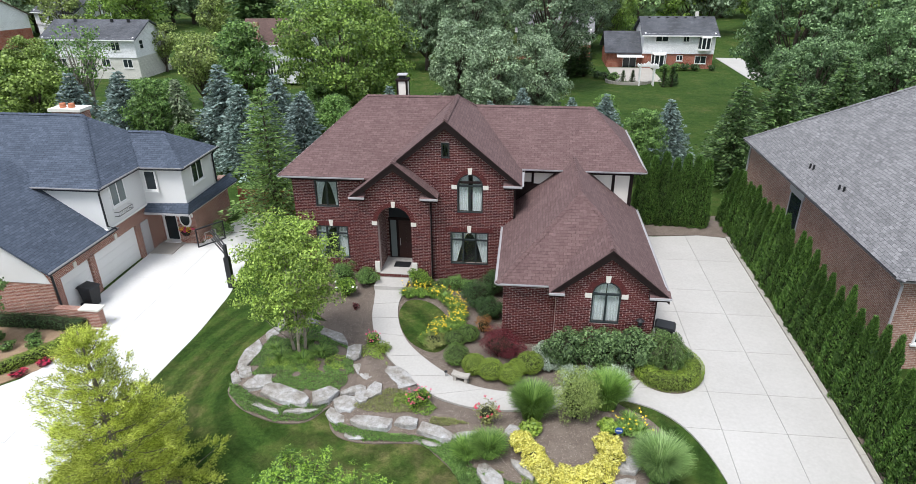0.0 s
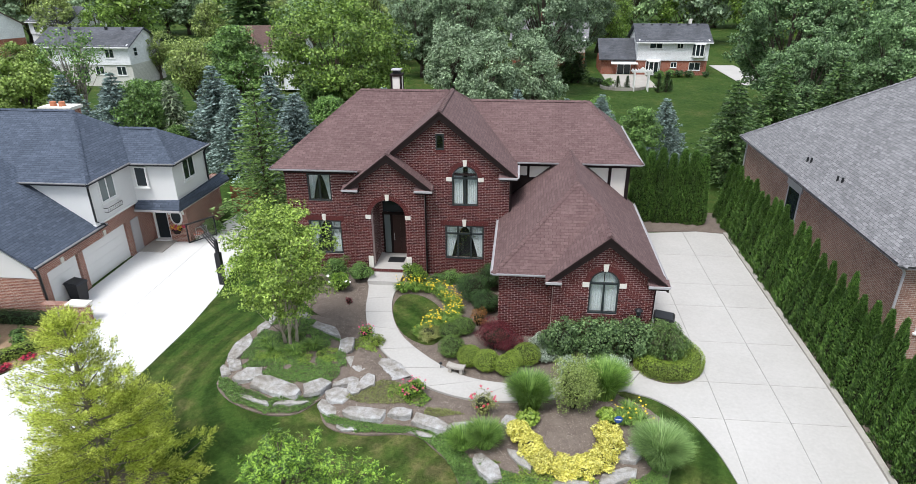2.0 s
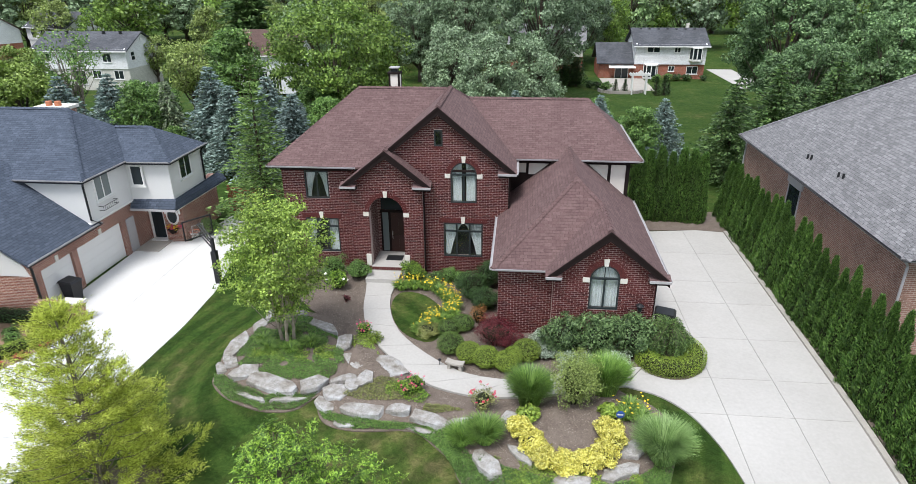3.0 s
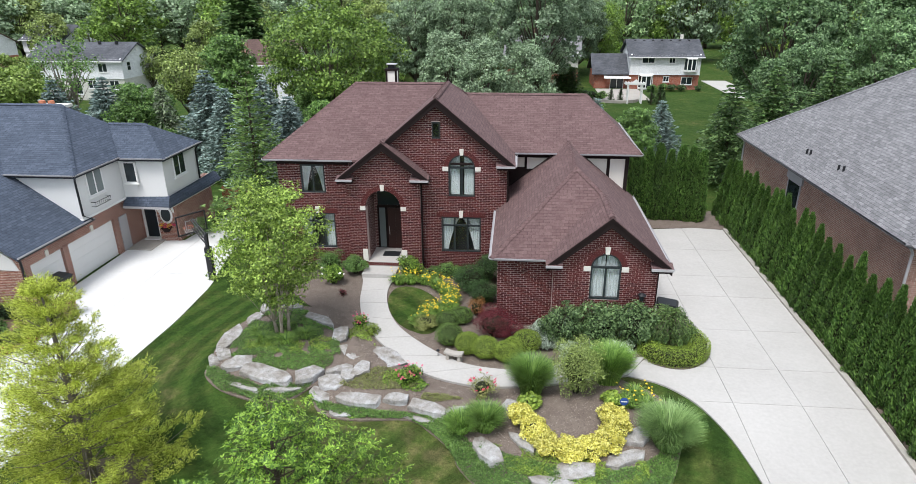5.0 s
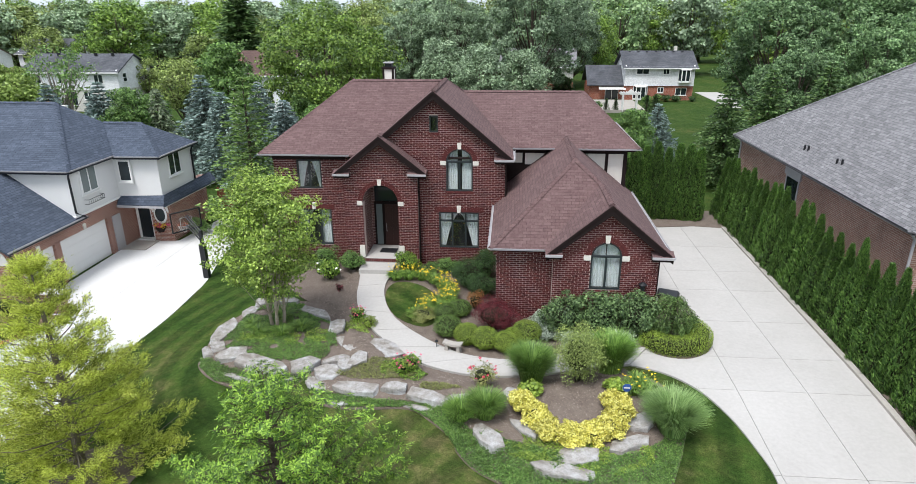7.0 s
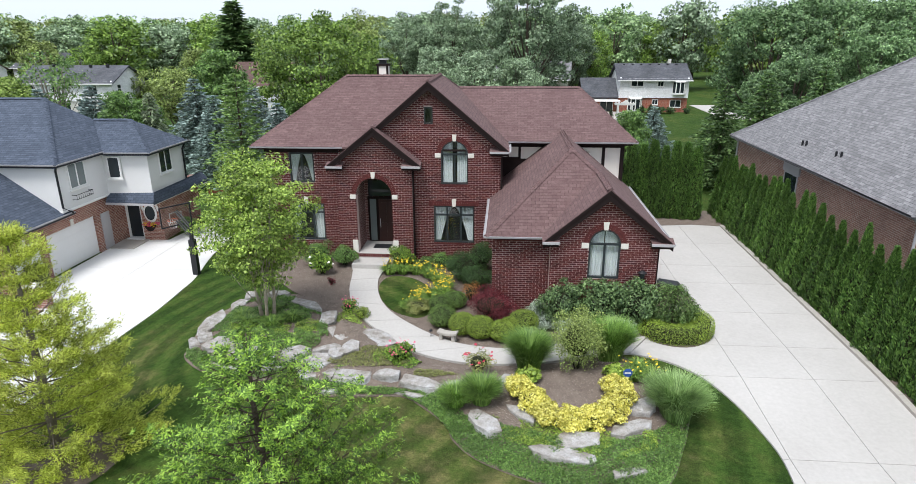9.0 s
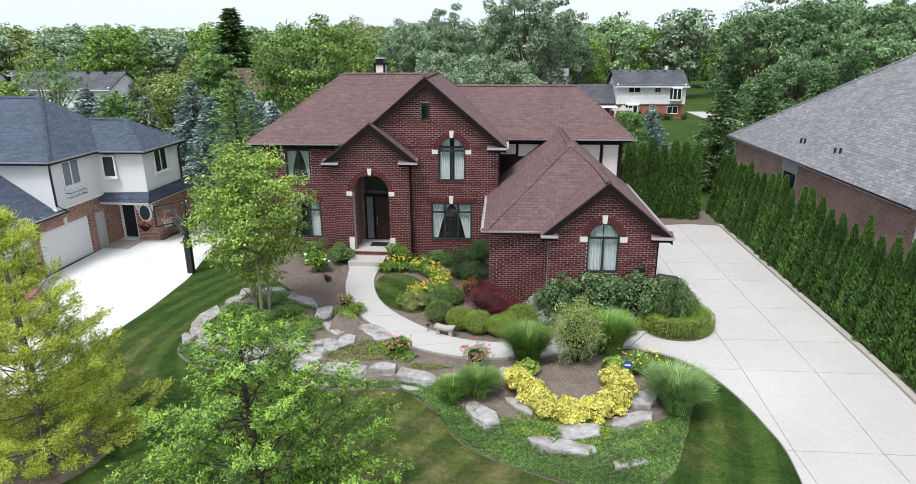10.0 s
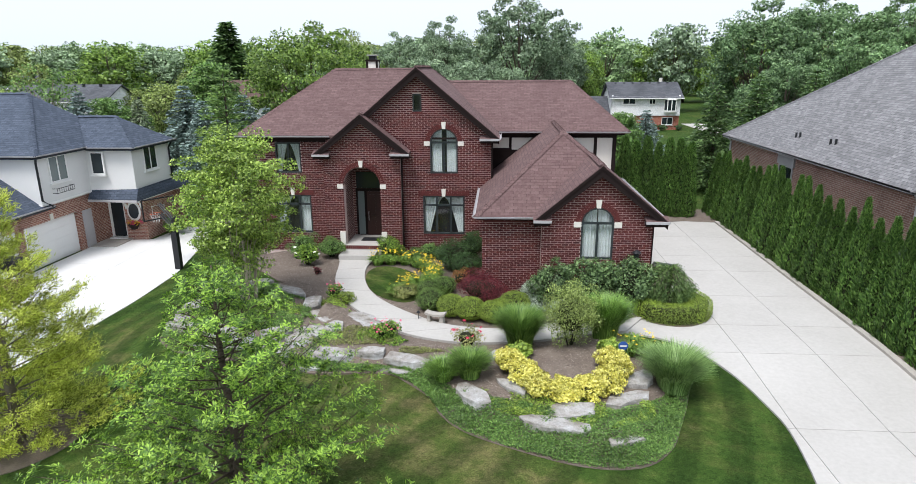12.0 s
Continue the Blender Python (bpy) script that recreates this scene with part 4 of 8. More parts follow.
# upper storey, standing over the garage and stepping out over the entry
make("upper_wall", Geo().slab([(-17.55, -0.25, 4.3), (-17.55, 3.3, 4.3), (-15.2, 3.4, 4.3), (-15.2, 7.0, 4.3), (-26, 7.0, 4.3), (-26, -0.25, 4.3)], (0, 0, -2.3)), STUCCO_W, nl)
make("belt_course", Geo().box(-17.76, -17.5, -0.3, 3.3, 2.05, 2.13), WHITE, nl)
make("lower_wall", Geo().box(-15.85, -15.45, 4.3, 8.6, G0 - 0.3, 2.0).box(-16.6, -15.85, 4.3, 4.6, G0 - 0.3, 2.0), BRICK_MIX, nl, uv=True)
make("entry_wall", Geo().box(-18.1, -16.4, 4.6, 4.9, G0 - 0.3, 2.0), BRICK_MIX, nl, uv=True)
make("side_door", Geo().box(-17.74, -17.7, 2.55, 3.25, G0 + 0.05, 1.2), GUTTER, nl, "pale panelled side door")
make("entry_door", Geo().box(-17.5, -16.75, 4.55, 4.62, G0 + 0.12, 1.3), GLASS, nl)
for b in ((-17.6, -17.48), (-16.78, -16.66)):
    make("door_jamb", Geo().box(b[0], b[1], 4.5, 4.65, G0 + 0.1, 1.45), WHITE, nl)
make("door_head", Geo().box(-17.6, -16.66, 4.5, 4.65, 1.3, 1.45), WHITE, nl)
make("door_step", Geo().box(-17.55, -16.6, 4.15, 4.6, G0 - 0.1, G0 + 0.14), WHITE, nl)
tagged(make("porch_slab", Geo().box(-18.0, -16.35, 2.75, 4.5, G0 - 0.2, G0 + 0.08), KERB), "grey stone porch slab before the neighbour's entry", "step", kind="structure")
make("skirt_roof", Geo().slab([(-17.6, 3.0, 1.75), (-15.05, 3.05, 1.7), (-15.12, 3.42, 2.2), (-17.6, 3.35, 2.2)], (0, 0, -0.1)).slab([(-15.05, 3.05, 1.7), (-14.75, 8.7, 1.7), (-15.1, 8.6, 2.2), (-15.12, 3.42, 2.2)], (0, 0, -0.1)), SHINGLE_BLUE, nl, uv=True)
make("skirt_soffit", Geo().slab([(-17.6, 3.05, 1.62), (-15.1, 3.1, 1.6), (-14.8, 8.6, 1.6), (-15.5, 8.6, 1.6), (-15.6, 4.4, 1.6), (-17.6, 4.6, 1.6)], (0, 0, -0.06)), WHITE, nl)
make("skirt_fascia", Geo().slab([(-17.62, 2.97, 1.7), (-15.03, 3.02, 1.66), (-15.03, 3.02, 1.54), (-17.62, 2.97, 1.58)], (0, 0.03, 0)), GUTTER, nl)
for x in (-16.45, -15.6):
    make("bracket", Geo().tube([(x, 4.28, 0.95), (x, 4.2, 1.2), (x, 3.95, 1.45), (x, 3.6, 1.55)], [0.05, 0.07, 0.07, 0.05], 6), WHITE, nl)
ov = thing("oval_window", "", "")
ov.parent = nl
make("frame", Geo().add([(-16.05 + r * 0.33 * math.cos(t), 4.25 - 0.03 * (r < 1.01), 0.82 + r * 0.48 * math.sin(t)) for r in (0.85, 1.15) for t in (2 * math.pi * k / 20 for k in range(20))], [(k, (k + 1) % 20, 20 + (k + 1) % 20, 20 + k) for k in range(20)]), WHITE, ov)
make("pane", Geo().add([(-16.05 + 0.3 * math.cos(t), 4.26, 0.82 + 0.44 * math.sin(t)) for t in (2 * math.pi * k / 20 for k in range(20))], [tuple(range(20))]), GLASS, ov)
plain_window("upper_window", east(-17.55, 1.15, 2.98), 1.25, 1.25, nl, WHITE, 1, pane=GLASS_PALE)
plain_window("upper_window", street(-16.95, 3.24, 2.95), 0.7, 1.15, nl, WHITE, 0)
plain_window("upper_window", east(-15.2, 5.0, 2.95), 1.25, 1.25, nl, WHITE, 1)
bx = thing("window_box", "black iron window box rail under the upper window", "")
bx.parent = nl
for z in (2.5, 2.72):
    make("rail", Geo().tube([(-17.54, 0.55, z), (-17.3, 0.55, z), (-17.3, 1.75, z), (-17.54, 1.75, z)], [0.015] * 4, 5), BLACK, bx)
for k in range(9):
    make("rod", Geo().tube([(-17.3, 0.55 + k * 0.15, 2.5), (-17.3, 0.55 + k * 0.15, 2.72)], [0.008] * 2, 4), BLACK, bx)
lit_roof("garage_roof", [[(-17.45, -4.75, 1.95), (-17.45, 0.35, 1.95), (-22.4, 0.35, 5.5), (-22.4, -4.75, 5.5)], [(-22.4, -4.75, 5.5), (-22.4, 0.35, 5.5), (-27.4, 0.35, 1.95), (-27.4, -4.75, 1.95)]], SHINGLE_BLUE, nl)
lit_roof("upper_roof", [[(-17.3, -0.5, 4.35), (-17.3, 3.0, 4.35), (-18.95, 5.2, 5.73), (-20.4, 3.8, 6.95)], [(-26, -0.5, 4.35), (-17.3, -0.5, 4.35), (-20.4, 3.8, 6.95), (-26, 3.8, 6.95)],
                        [(-26, 7.6, 4.3), (-26, 3.8, 6.95), (-20.4, 3.8, 6.95), (-18.95, 5.2, 5.7), (-18.6, 7.6, 4.3)],
                        [(-17.32, 3.02, 4.3), (-14.9, 3.1, 4.3), (-16.84, 5.2, 5.72), (-18.95, 5.2, 5.72)], [(-14.9, 3.1, 4.3), (-14.9, 7.25, 4.3), (-16.84, 5.2, 5.72)],
                        [(-14.9, 7.25, 4.3), (-17.3, 7.25, 4.3), (-18.95, 5.2, 5.72), (-16.84, 5.2, 5.72)]], SHINGLE_BLUE, nl)
for pts in (((-17.3, -0.5, 4.36), (-20.4, 3.8, 6.96)), ((-26, 3.8, 6.96), (-20.4, 3.8, 6.96)), ((-18.9, 5.2, 5.73), (-16.84, 5.2, 5.73)), ((-14.9, 3.1, 4.31), (-16.84, 5.2, 5.73))):
    ridge_cap(pts, 0.14, nl, SHINGLE_BLUE)
for a, b, z in (((-26, -0.5), (-17.3, -0.5), 4.34), ((-17.3, -0.5), (-17.3, 3.0), 4.34), ((-17.3, 3.0), (-14.9, 3.1), 4.29), ((-14.9, 3.1), (-14.9, 7.25), 4.29), ((-17.45, -4.75), (-17.45, 0.35), 1.94)):
    gutter(a, b, z, parent=nl, material=BLACK)
    # pale second channel added above the black one, as its highlight line
    gutter(a, b, z + 0.06, parent=nl, material=GUTTER)
for pts in (((-17.35, -0.4, 4.25), (-17.5, -0.25, 4.05), (-17.5, -0.25, 2.3), (-17.3, 0.1, 2.0)), ((-17.6, -4.55, 1.85), (-17.7, -4.35, 1.6), (-17.7, -4.3, -0.6)), ((-15.0, 7.0, 4.2), (-15.14, 6.9, 3.9), (-15.14, 6.9, 2.2))):
    make("downspout", Geo().tube(pts, [0.05] * len(pts), 6), BLACK, nl)
nc = thing("brick_chimney", "brick chimney with stone crown and two clay pots", "")
nc.parent = nl
make("chimney_stack", Geo().box(-26.5, -24.6, 9.0, 10.0, -0.8, 5.75), BRICK_MIX, nc, uv=True)
make("crown", Geo().box(-26.65, -24.45, 8.9, 10.1, 5.75, 5.93), LIME, nc)
POT = mottled("terracotta", (0.42, 0.15, 0.08), (0.5, 0.2, 0.11), 3, 20, 0.85, 0.2)
for x in (-25.9, -25.3):
    make("clay_pot", Geo().tube([(x, 9.4, 5.93), (x, 9.4, 6.2)], [0.2, 0.18], 12), POT, nc)
# low wall by the driveway
lw = thing("garden_wall", "low curved brick garden wall with stone coping", "wall")
make("brickwork", Geo().box(-17.75, -15.6, -4.75, -4.4, G0 - 0.3, 0.15), BRICK_MIX, lw, uv=True)
make("coping", Geo().box(-16.5, -15.5, -4.83, -4.32, 0.155, 0.24), LIME, lw)

nr = thing("grey_roof_house", "brown brick house with wide grey shingle roof", "house")
for b in ((17.4, 17.7, -5.35, 12.3), (17.7, 30, -5.35, -5.05), (17.7, 30, 12.0, 12.3)):
    make("wall", Geo().box(*b, -0.6, 4.1), BRICK_TAN, nr, uv=True)
NE, NS = (17.0, 12.7, 4.05), (17.0, -5.75, 4.1)
AP = (26.2, 3.5, 11.2)
lit_roof("roof", [[NE, NS, AP], [NS, (35.4, -5.75, 4.1), AP], [(35.4, -5.75, 4.1), (35.4, 12.7, 4.05), AP], [(35.4, 12.7, 4.05), NE, AP]], SHINGLE_GREY, nr)
for p in (NE, NS):
    ridge_cap((p, AP), 0.16, nr, SHINGLE_GREY)
gutter((17.0, -5.75), (17.0, 12.7), 4.08, parent=nr, material=GUTTER)
gutter((35, -5.75), (17.0, -5.75), 4.09, parent=nr, material=GUTTER)
make("frieze", Geo().box(17.25, 17.4, -5.35, 12.2, 3.88, 4.0), TRIM, nr)
plain_window("side_window", pose(17.4, 4.6, 1.5, 0, 0, -90), 1.5, 1.9, nr, GUTTER, 0)
make("window_panel", Geo().box(17.32, 17.4, 3.7, 5.5, 3.4, 3.88), GUTTER, nr)
plain_window("front_window", street(19.2, -5.35, 1.2), 1.6, 2.2, nr, WHITE, 1)
make("corner_downspout", Geo().tube([(17.1, -5.6, 4.0), (17.35, -5.42, 3.7), (17.35, -5.42, -0.5)], [0.05] * 3, 6), GUTTER, nr)
make("far_downspout", Geo().tube([(17.1, 12.3, 4.0), (17.35, 12.2, 3.7), (17.35, 12.2, -0.5)], [0.05] * 3, 6), GUTTER, nr)


def roof_z(x):
    return 4.08 + (x - 17.0) * 0.773


for x, y in ((17.85, 5.0), (17.9, 4.7), (17.9, 1.8), (17.95, 1.45)):
    make("vent_pipe", Geo().tube([(x, y, roof_z(x) - 0.05), (x, y, roof_z(x) + 0.22)], [0.06, 0.05], 8), BLACK, nr)
for x, y in ((20.6, -0.2), (21.0, -1.0)):
    m = Matrix.Translation((x, y, roof_z(x))) @ pose(0, 0, 0, 0, -37.7, 0)
    make("box_vent", Geo().box(-0.18, 0.22, -0.2, 0.2, 0.0, 0.16, m), GUTTER, nr)

# ---- plants ----


def unit(a):
    return a / np.maximum(np.linalg.norm(a, axis=1, keepdims=True), 1e-6)


def leaf_mesh(pts, out, size, rng, up=0.6, aspect=0.62, jitter=0.9, fold=0.15):
    """Leaves as small folded diamonds at the points, facing outward and up."""
    n = len(pts)
    nrm = unit(out + np.array([0, 0, up]) + rng.normal(0, jitter, (n, 3)))
    a = unit(np.cross(nrm, rng.normal(0, 1, (n, 3))))
    b = np.cross(nrm, a)
    s = (size * rng.uniform(0.6, 1.3, n))[:, None]
    v = np.stack([pts - a * s * 0.5, pts + b * s * 0.5 * aspect - nrm * s * fold, pts + a * s * 0.5, pts - b * s * 0.5 * aspect - nrm * s * fold], 1).reshape(-1, 3)
    f = np.arange(n * 4).reshape(-1, 4)
    return v, f


def star_mesh(pts, out, size, rng, up=0.8, arms=6, wide=0.2):
    """Sprigs: narrow leaves that radiate from one point."""
    n = len(pts)
    nrm = unit(out + np.array([0, 0, up]) + rng.normal(0, 0.5, (n, 3)))
    a = unit(np.cross(nrm, rng.normal(0, 1, (n, 3))))
    b = np.cross(nrm, a)
    vs = []
    for k in range(arms):
        t = 2 * math.pi * k / arms
        e = unit(a * math.cos(t) + b * math.sin(t) + nrm * rng.uniform(-0.1, 0.5, (n, 1)))
        w = np.cross(nrm, e)
        s = (size * rng.uniform(0.6, 1.25, n))[:, None]
        vs.append(np.stack([pts + e * s * 0.08, pts + e * s * 0.6 + w * s * wide, pts + e * s, pts + e * s * 0.6 - w * s * wide], 1).reshape(-1, 3))
    v = np.concatenate(vs)
    return v, np.arange(len(v)).reshape(-1, 4)


def joined(*parts):
    vs, fs, k = [], [], 0
    for v, f in parts:
        vs.append(v)
        fs.append(f + k)
        k += len(v)
    return np.concatenate(vs), np.concatenate(fs)


def leaves(name, vf, material, parent, label=""):
    v, f = vf
    me = bpy.data.meshes.new(name)
    n, k = len(f), f.shape[1]
    me.vertices.add(len(v))
    me.vertices.foreach_set("co", np.ascontiguousarray(v, dtype=np.float32).ravel())
    me.loops.add(n * k)
    me.loops.foreach_set("vertex_index", np.ascontiguousarray(f, dtype=np.int32).ravel())
    me.polygons.add(n)
    me.polygons.foreach_set("loop_start", np.arange(0, n * k, k, dtype=np.int32))
    me.update(calc_edges=True)
    me.materials.append(material)
    ob = new(name, me)
    if parent is not None:
        ob.parent = parent
    if label:
        ob["label"] = label
    return ob


def clump_points(centres, radii, per, rng, flat=0.7):
    n = len(centres)
    d = unit(rng.normal(0, 1, (n * per, 3)))
    r = rng.uniform(0.35, 1.0, (n * per, 1)) ** 0.6
    c = np.repeat(centres, per, 0)
    rr = np.repeat(radii, per)[:, None]
    return c + d * r * rr * np.array([1, 1, flat]), d


def broadleaf(name, h, rx, seed, material, label, clumps=90, per=70, size=0.28, base=0.28, trunk=0.22, bark=None, shape="round", stems=1, lean=0.0, clump_r=0.16, flat=0.7, star=False, inner=0.3):
    """A tree: tapered trunk, limbs to each mass of foliage, and leaves in uneven clumps."""
    rng = np.random.default_rng(seed)
    root = thing(name, label, "tree")
    cz, rz = h * (1 + base) / 2, h * (1 - base) / 2
    cs = []
    while len(cs) < clumps:
        d = rng.normal(0, 1, 3)
        d /= np.linalg.norm(d)
        r = rng.uniform(inner, 1.0) ** 0.45
        lump = 0.78 + 0.34 * noise.noise((d[0] * 1.7 + seed, d[1] * 1.7, d[2] * 1.7)) + 0.14 * noise.noise((d[0] * 4 + seed, d[1] * 4, d[2] * 4))
        k = d[2] * r
        w = 1.0
        if shape == "oval":
            w = 0.85
        elif shape == "cone":
            w = 1.05 - 0.75 * (k + 1) / 2
        elif shape == "spread":
            w = 0.8 + 0.35 * k
        cs.append((d[0] * r * rx * lump * w, d[1] * r * rx * lump * w, cz + k * rz * (0.9 + 0.25 * (lump - 0.8))))
    cs = np.array(cs)
    radii = rx * clump_r * rng.uniform(0.7, 1.4, clumps) + 0.1
    p, d = clump_points(cs, radii, per, rng, flat)
    out = unit(p - np.array([0, 0, cz])) * 0.6 + d * 0.5
    leaves("crown", star_mesh(p, out, size, rng) if star else leaf_mesh(p, out, size, rng), material, root)
    g = Geo()
    tops = []
    for s in range(stems):
        a = 2 * math.pi * s / max(1, stems) + seed
        off = 0.0 if stems == 1 else 0.22
        tip = (math.cos(a) * rx * (0.25 if stems > 1 else lean), math.sin(a) * rx * (0.25 if stems > 1 else lean), h * 0.8)
        path = [(math.cos(a) * off + (tip[0] - math.cos(a) * off) * t + 0.05 * math.sin(5 * t + s), math.sin(a) * off + (tip[1] - math.sin(a) * off) * t, -0.15 + (tip[2] + 0.15) * t) for t in np.linspace(0, 1, 8)]
        g.tube(path, [trunk * (1.25 if i == 0 else 1) * (1 - 0.85 * i / 7) for i in range(8)], 8)
        tops.append(path)
    for i in range(0, clumps, max(1, clumps // 34)):
        path = tops[i % stems]
        q = Vector(cs[i])
        j = min(6, max(1, int(7 * max(0.15, (q.z / h) * 0.75 - 0.1))))
        s = Vector(path[j])
        mid = s.lerp(q, 0.5) + Vector((0, 0, -0.06 * h * 0.3))
        g.tube([s, mid, q], [trunk * 0.32 * (1 - 0.5 * j / 7), trunk * 0.18, trunk * 0.05], 5)
    make("trunk", g, bark or BARK, root, smooth=True)
    return root


def frond_mesh(h, r0, seed, rows, per, droop, twig, width, top=0.03, base=0.04, up=0.5, ragged=0.25, size=0.2, power=1.0):
    """Boughs of a conifer in whorls, each clothed in narrow sprays."""
    rng = np.random.default_rng(seed)
    pts, axes, bough = [], [], []
    for i in range(rows):
        t = i / (rows - 1)
        z = h * (base + (0.97 - base) * t)
        L = (r0 * (1 - t) ** power + top * h) 
        for k in range(per):
            a = 2 * math.pi * (k + rng.uniform(-0.3, 0.3)) / per + i * 2.4
            l = L * rng.uniform(1 - ragged, 1 + ragged * 0.6)
            dr = droop * rng.uniform(0.6, 1.3)
            n = max(3, int(l / twig))
            for j in range(1, n + 1):
                s = j / n
                c = np.array([math.cos(a) * l * s, math.sin(a) * l * s, z + l * (0.15 * s - dr * s * s) + 0.05 * l * rng.normal()])
                w = width * l * (0.25 + 0.9 * s * (1.15 - s))
                m = 3 if j < n else 4
                for q in range(m):
                    side = rng.uniform(-1, 1)
                    pts.append(c + np.array([-math.sin(a), math.cos(a), 0]) * w * side + np.array([0, 0, -0.06 * abs(side) * l + rng.normal(0, 0.03)]))
                    axes.append(np.array([math.cos(a) - math.sin(a) * side * 0.9, math.sin(a) + math.cos(a) * side * 0.9, -dr * 0.9 * s + 0.1]) + rng.normal(0, 0.25, 3))
            bough.append(((0, 0, z), (math.cos(a) * l * 0.9, math.sin(a) * l * 0.9, z + l * (0.13 - dr * 0.8))))
    return np.array(pts), unit(np.array(axes)), bough


def spray_mesh(pts, ax, size, rng, wide=0.3, up=0.7):
    n = len(pts)
    nrm = unit(np.array([0, 0, 1.0]) * up + rng.normal(0, 0.5, (n, 3)))
    b = unit(np.cross(nrm, ax))
    s = (size * rng.uniform(0.6, 1.35, n))[:, None]
    v = np.stack([pts - ax * s * 0.35, pts + b * s * wide, pts + ax * s * 0.8, pts - b * s * wide], 1).reshape(-1, 3)
    return v, np.arange(n * 4).reshape(-1, 4)


def conifer(name, h, r0, seed, material, label, rows=22, per=9, droop=0.25, twig=0.14, width=0.26, size=0.26, wide=0.28, power=0.9, ragged=0.25, trunk=0.16, base=0.05):
    rng = np.random.default_rng(seed)
    root = thing(name, label, "tree")
    p, ax, boughs = frond_mesh(h, r0, seed, rows, per, droop, twig, width, power=power, ragged=ragged, base=base)
    leaves("crown", spray_mesh(p, ax, size, rng, wide), material, root)
    g = Geo().tube([(0, 0, -0.2), (0, 0, h * 0.5), (0, 0, h * 0.98)], [trunk, trunk * 0.6, trunk * 0.08], 7)
    for a, b in boughs[::3]:
        g.tube([a, b], [trunk * 0.16, 0.008], 4)
    make("trunk", g, BARK, root)
    return root


L_BIRCH = leaf("birch_leaf", (0.065, 0.118, 0.014), (0.15, 0.235, 0.03), (0.27, 0.36, 0.065))
L_OAK = leaf("oak_leaf", (0.02, 0.055, 0.006), (0.072, 0.15, 0.012), (0.2, 0.315, 0.03))
L_MAPLE = leaf("yellow_green_leaf", (0.045, 0.095, 0.012), (0.105, 0.185, 0.022), (0.185, 0.275, 0.045))
L_SILVER = leaf("silver_leaf", (0.075, 0.12, 0.058), (0.15, 0.22, 0.115), (0.28, 0.365, 0.225))
L_GREEN = leaf("mid_green_leaf", (0.04, 0.09, 0.018), (0.078, 0.155, 0.03), (0.14, 0.235, 0.055))
L_DARK = leaf("dark_green_leaf", (0.015, 0.035, 0.01), (0.03, 0.065, 0.018), (0.06, 0.105, 0.03))
L_OLIVE = leaf("olive_leaf", (0.085, 0.125, 0.025), (0.15, 0.2, 0.045), (0.24, 0.3, 0.085))
L_SPRUCE = leaf("blue_spruce_needle", (0.06, 0.092, 0.075), (0.125, 0.175, 0.155), (0.22, 0.29, 0.27))
L_CONIFER = leaf("green_conifer_needle", (0.03, 0.068, 0.018), (0.062, 0.12, 0.032), (0.115, 0.185, 0.055))
L_DEODAR = leaf("pale_conifer_needle", (0.06, 0.09, 0.05), (0.12, 0.16, 0.09), (0.2, 0.24, 0.15))
L_PINE = leaf("pine_needle", (0.17, 0.21, 0.025), (0.35, 0.405, 0.05), (0.52, 0.57, 0.11), thin=0.55)
# near-black: the shade inside foliage is put into this twig colour
TWIG_SHADE = mottled("twig_shade", (0.012, 0.016, 0.007), (0.03, 0.034, 0.015), 6, 40, 0.98, 0.6)
PINE_BARK = mottled("grey_pine_bark", (0.13, 0.105, 0.085), (0.23, 0.2, 0.17), 4, 30, 0.95, 0.6)
L_ARBOR = leaf("arborvitae_spray", (0.024, 0.066, 0.012), (0.056, 0.125, 0.02), (0.12, 0.21, 0.04))


def put(ob, x, y, rot=0.0, s=1.0, sz=None, dz=0.0):
    c = copy_thing(ob, pose(x, y, ground_z(x, y) + dz, 0, 0, rot))
    c.scale = (s, s, sz or s)
    return c


def home(ob, x, y, rot=0.0, s=1.0, sz=None, dz=0.0):
    ob.location = (x, y, ground_z(x, y) + dz)
    ob.rotation_euler = (0, 0, radians(rot))
    ob.scale = (s, s, sz or s)
    return ob


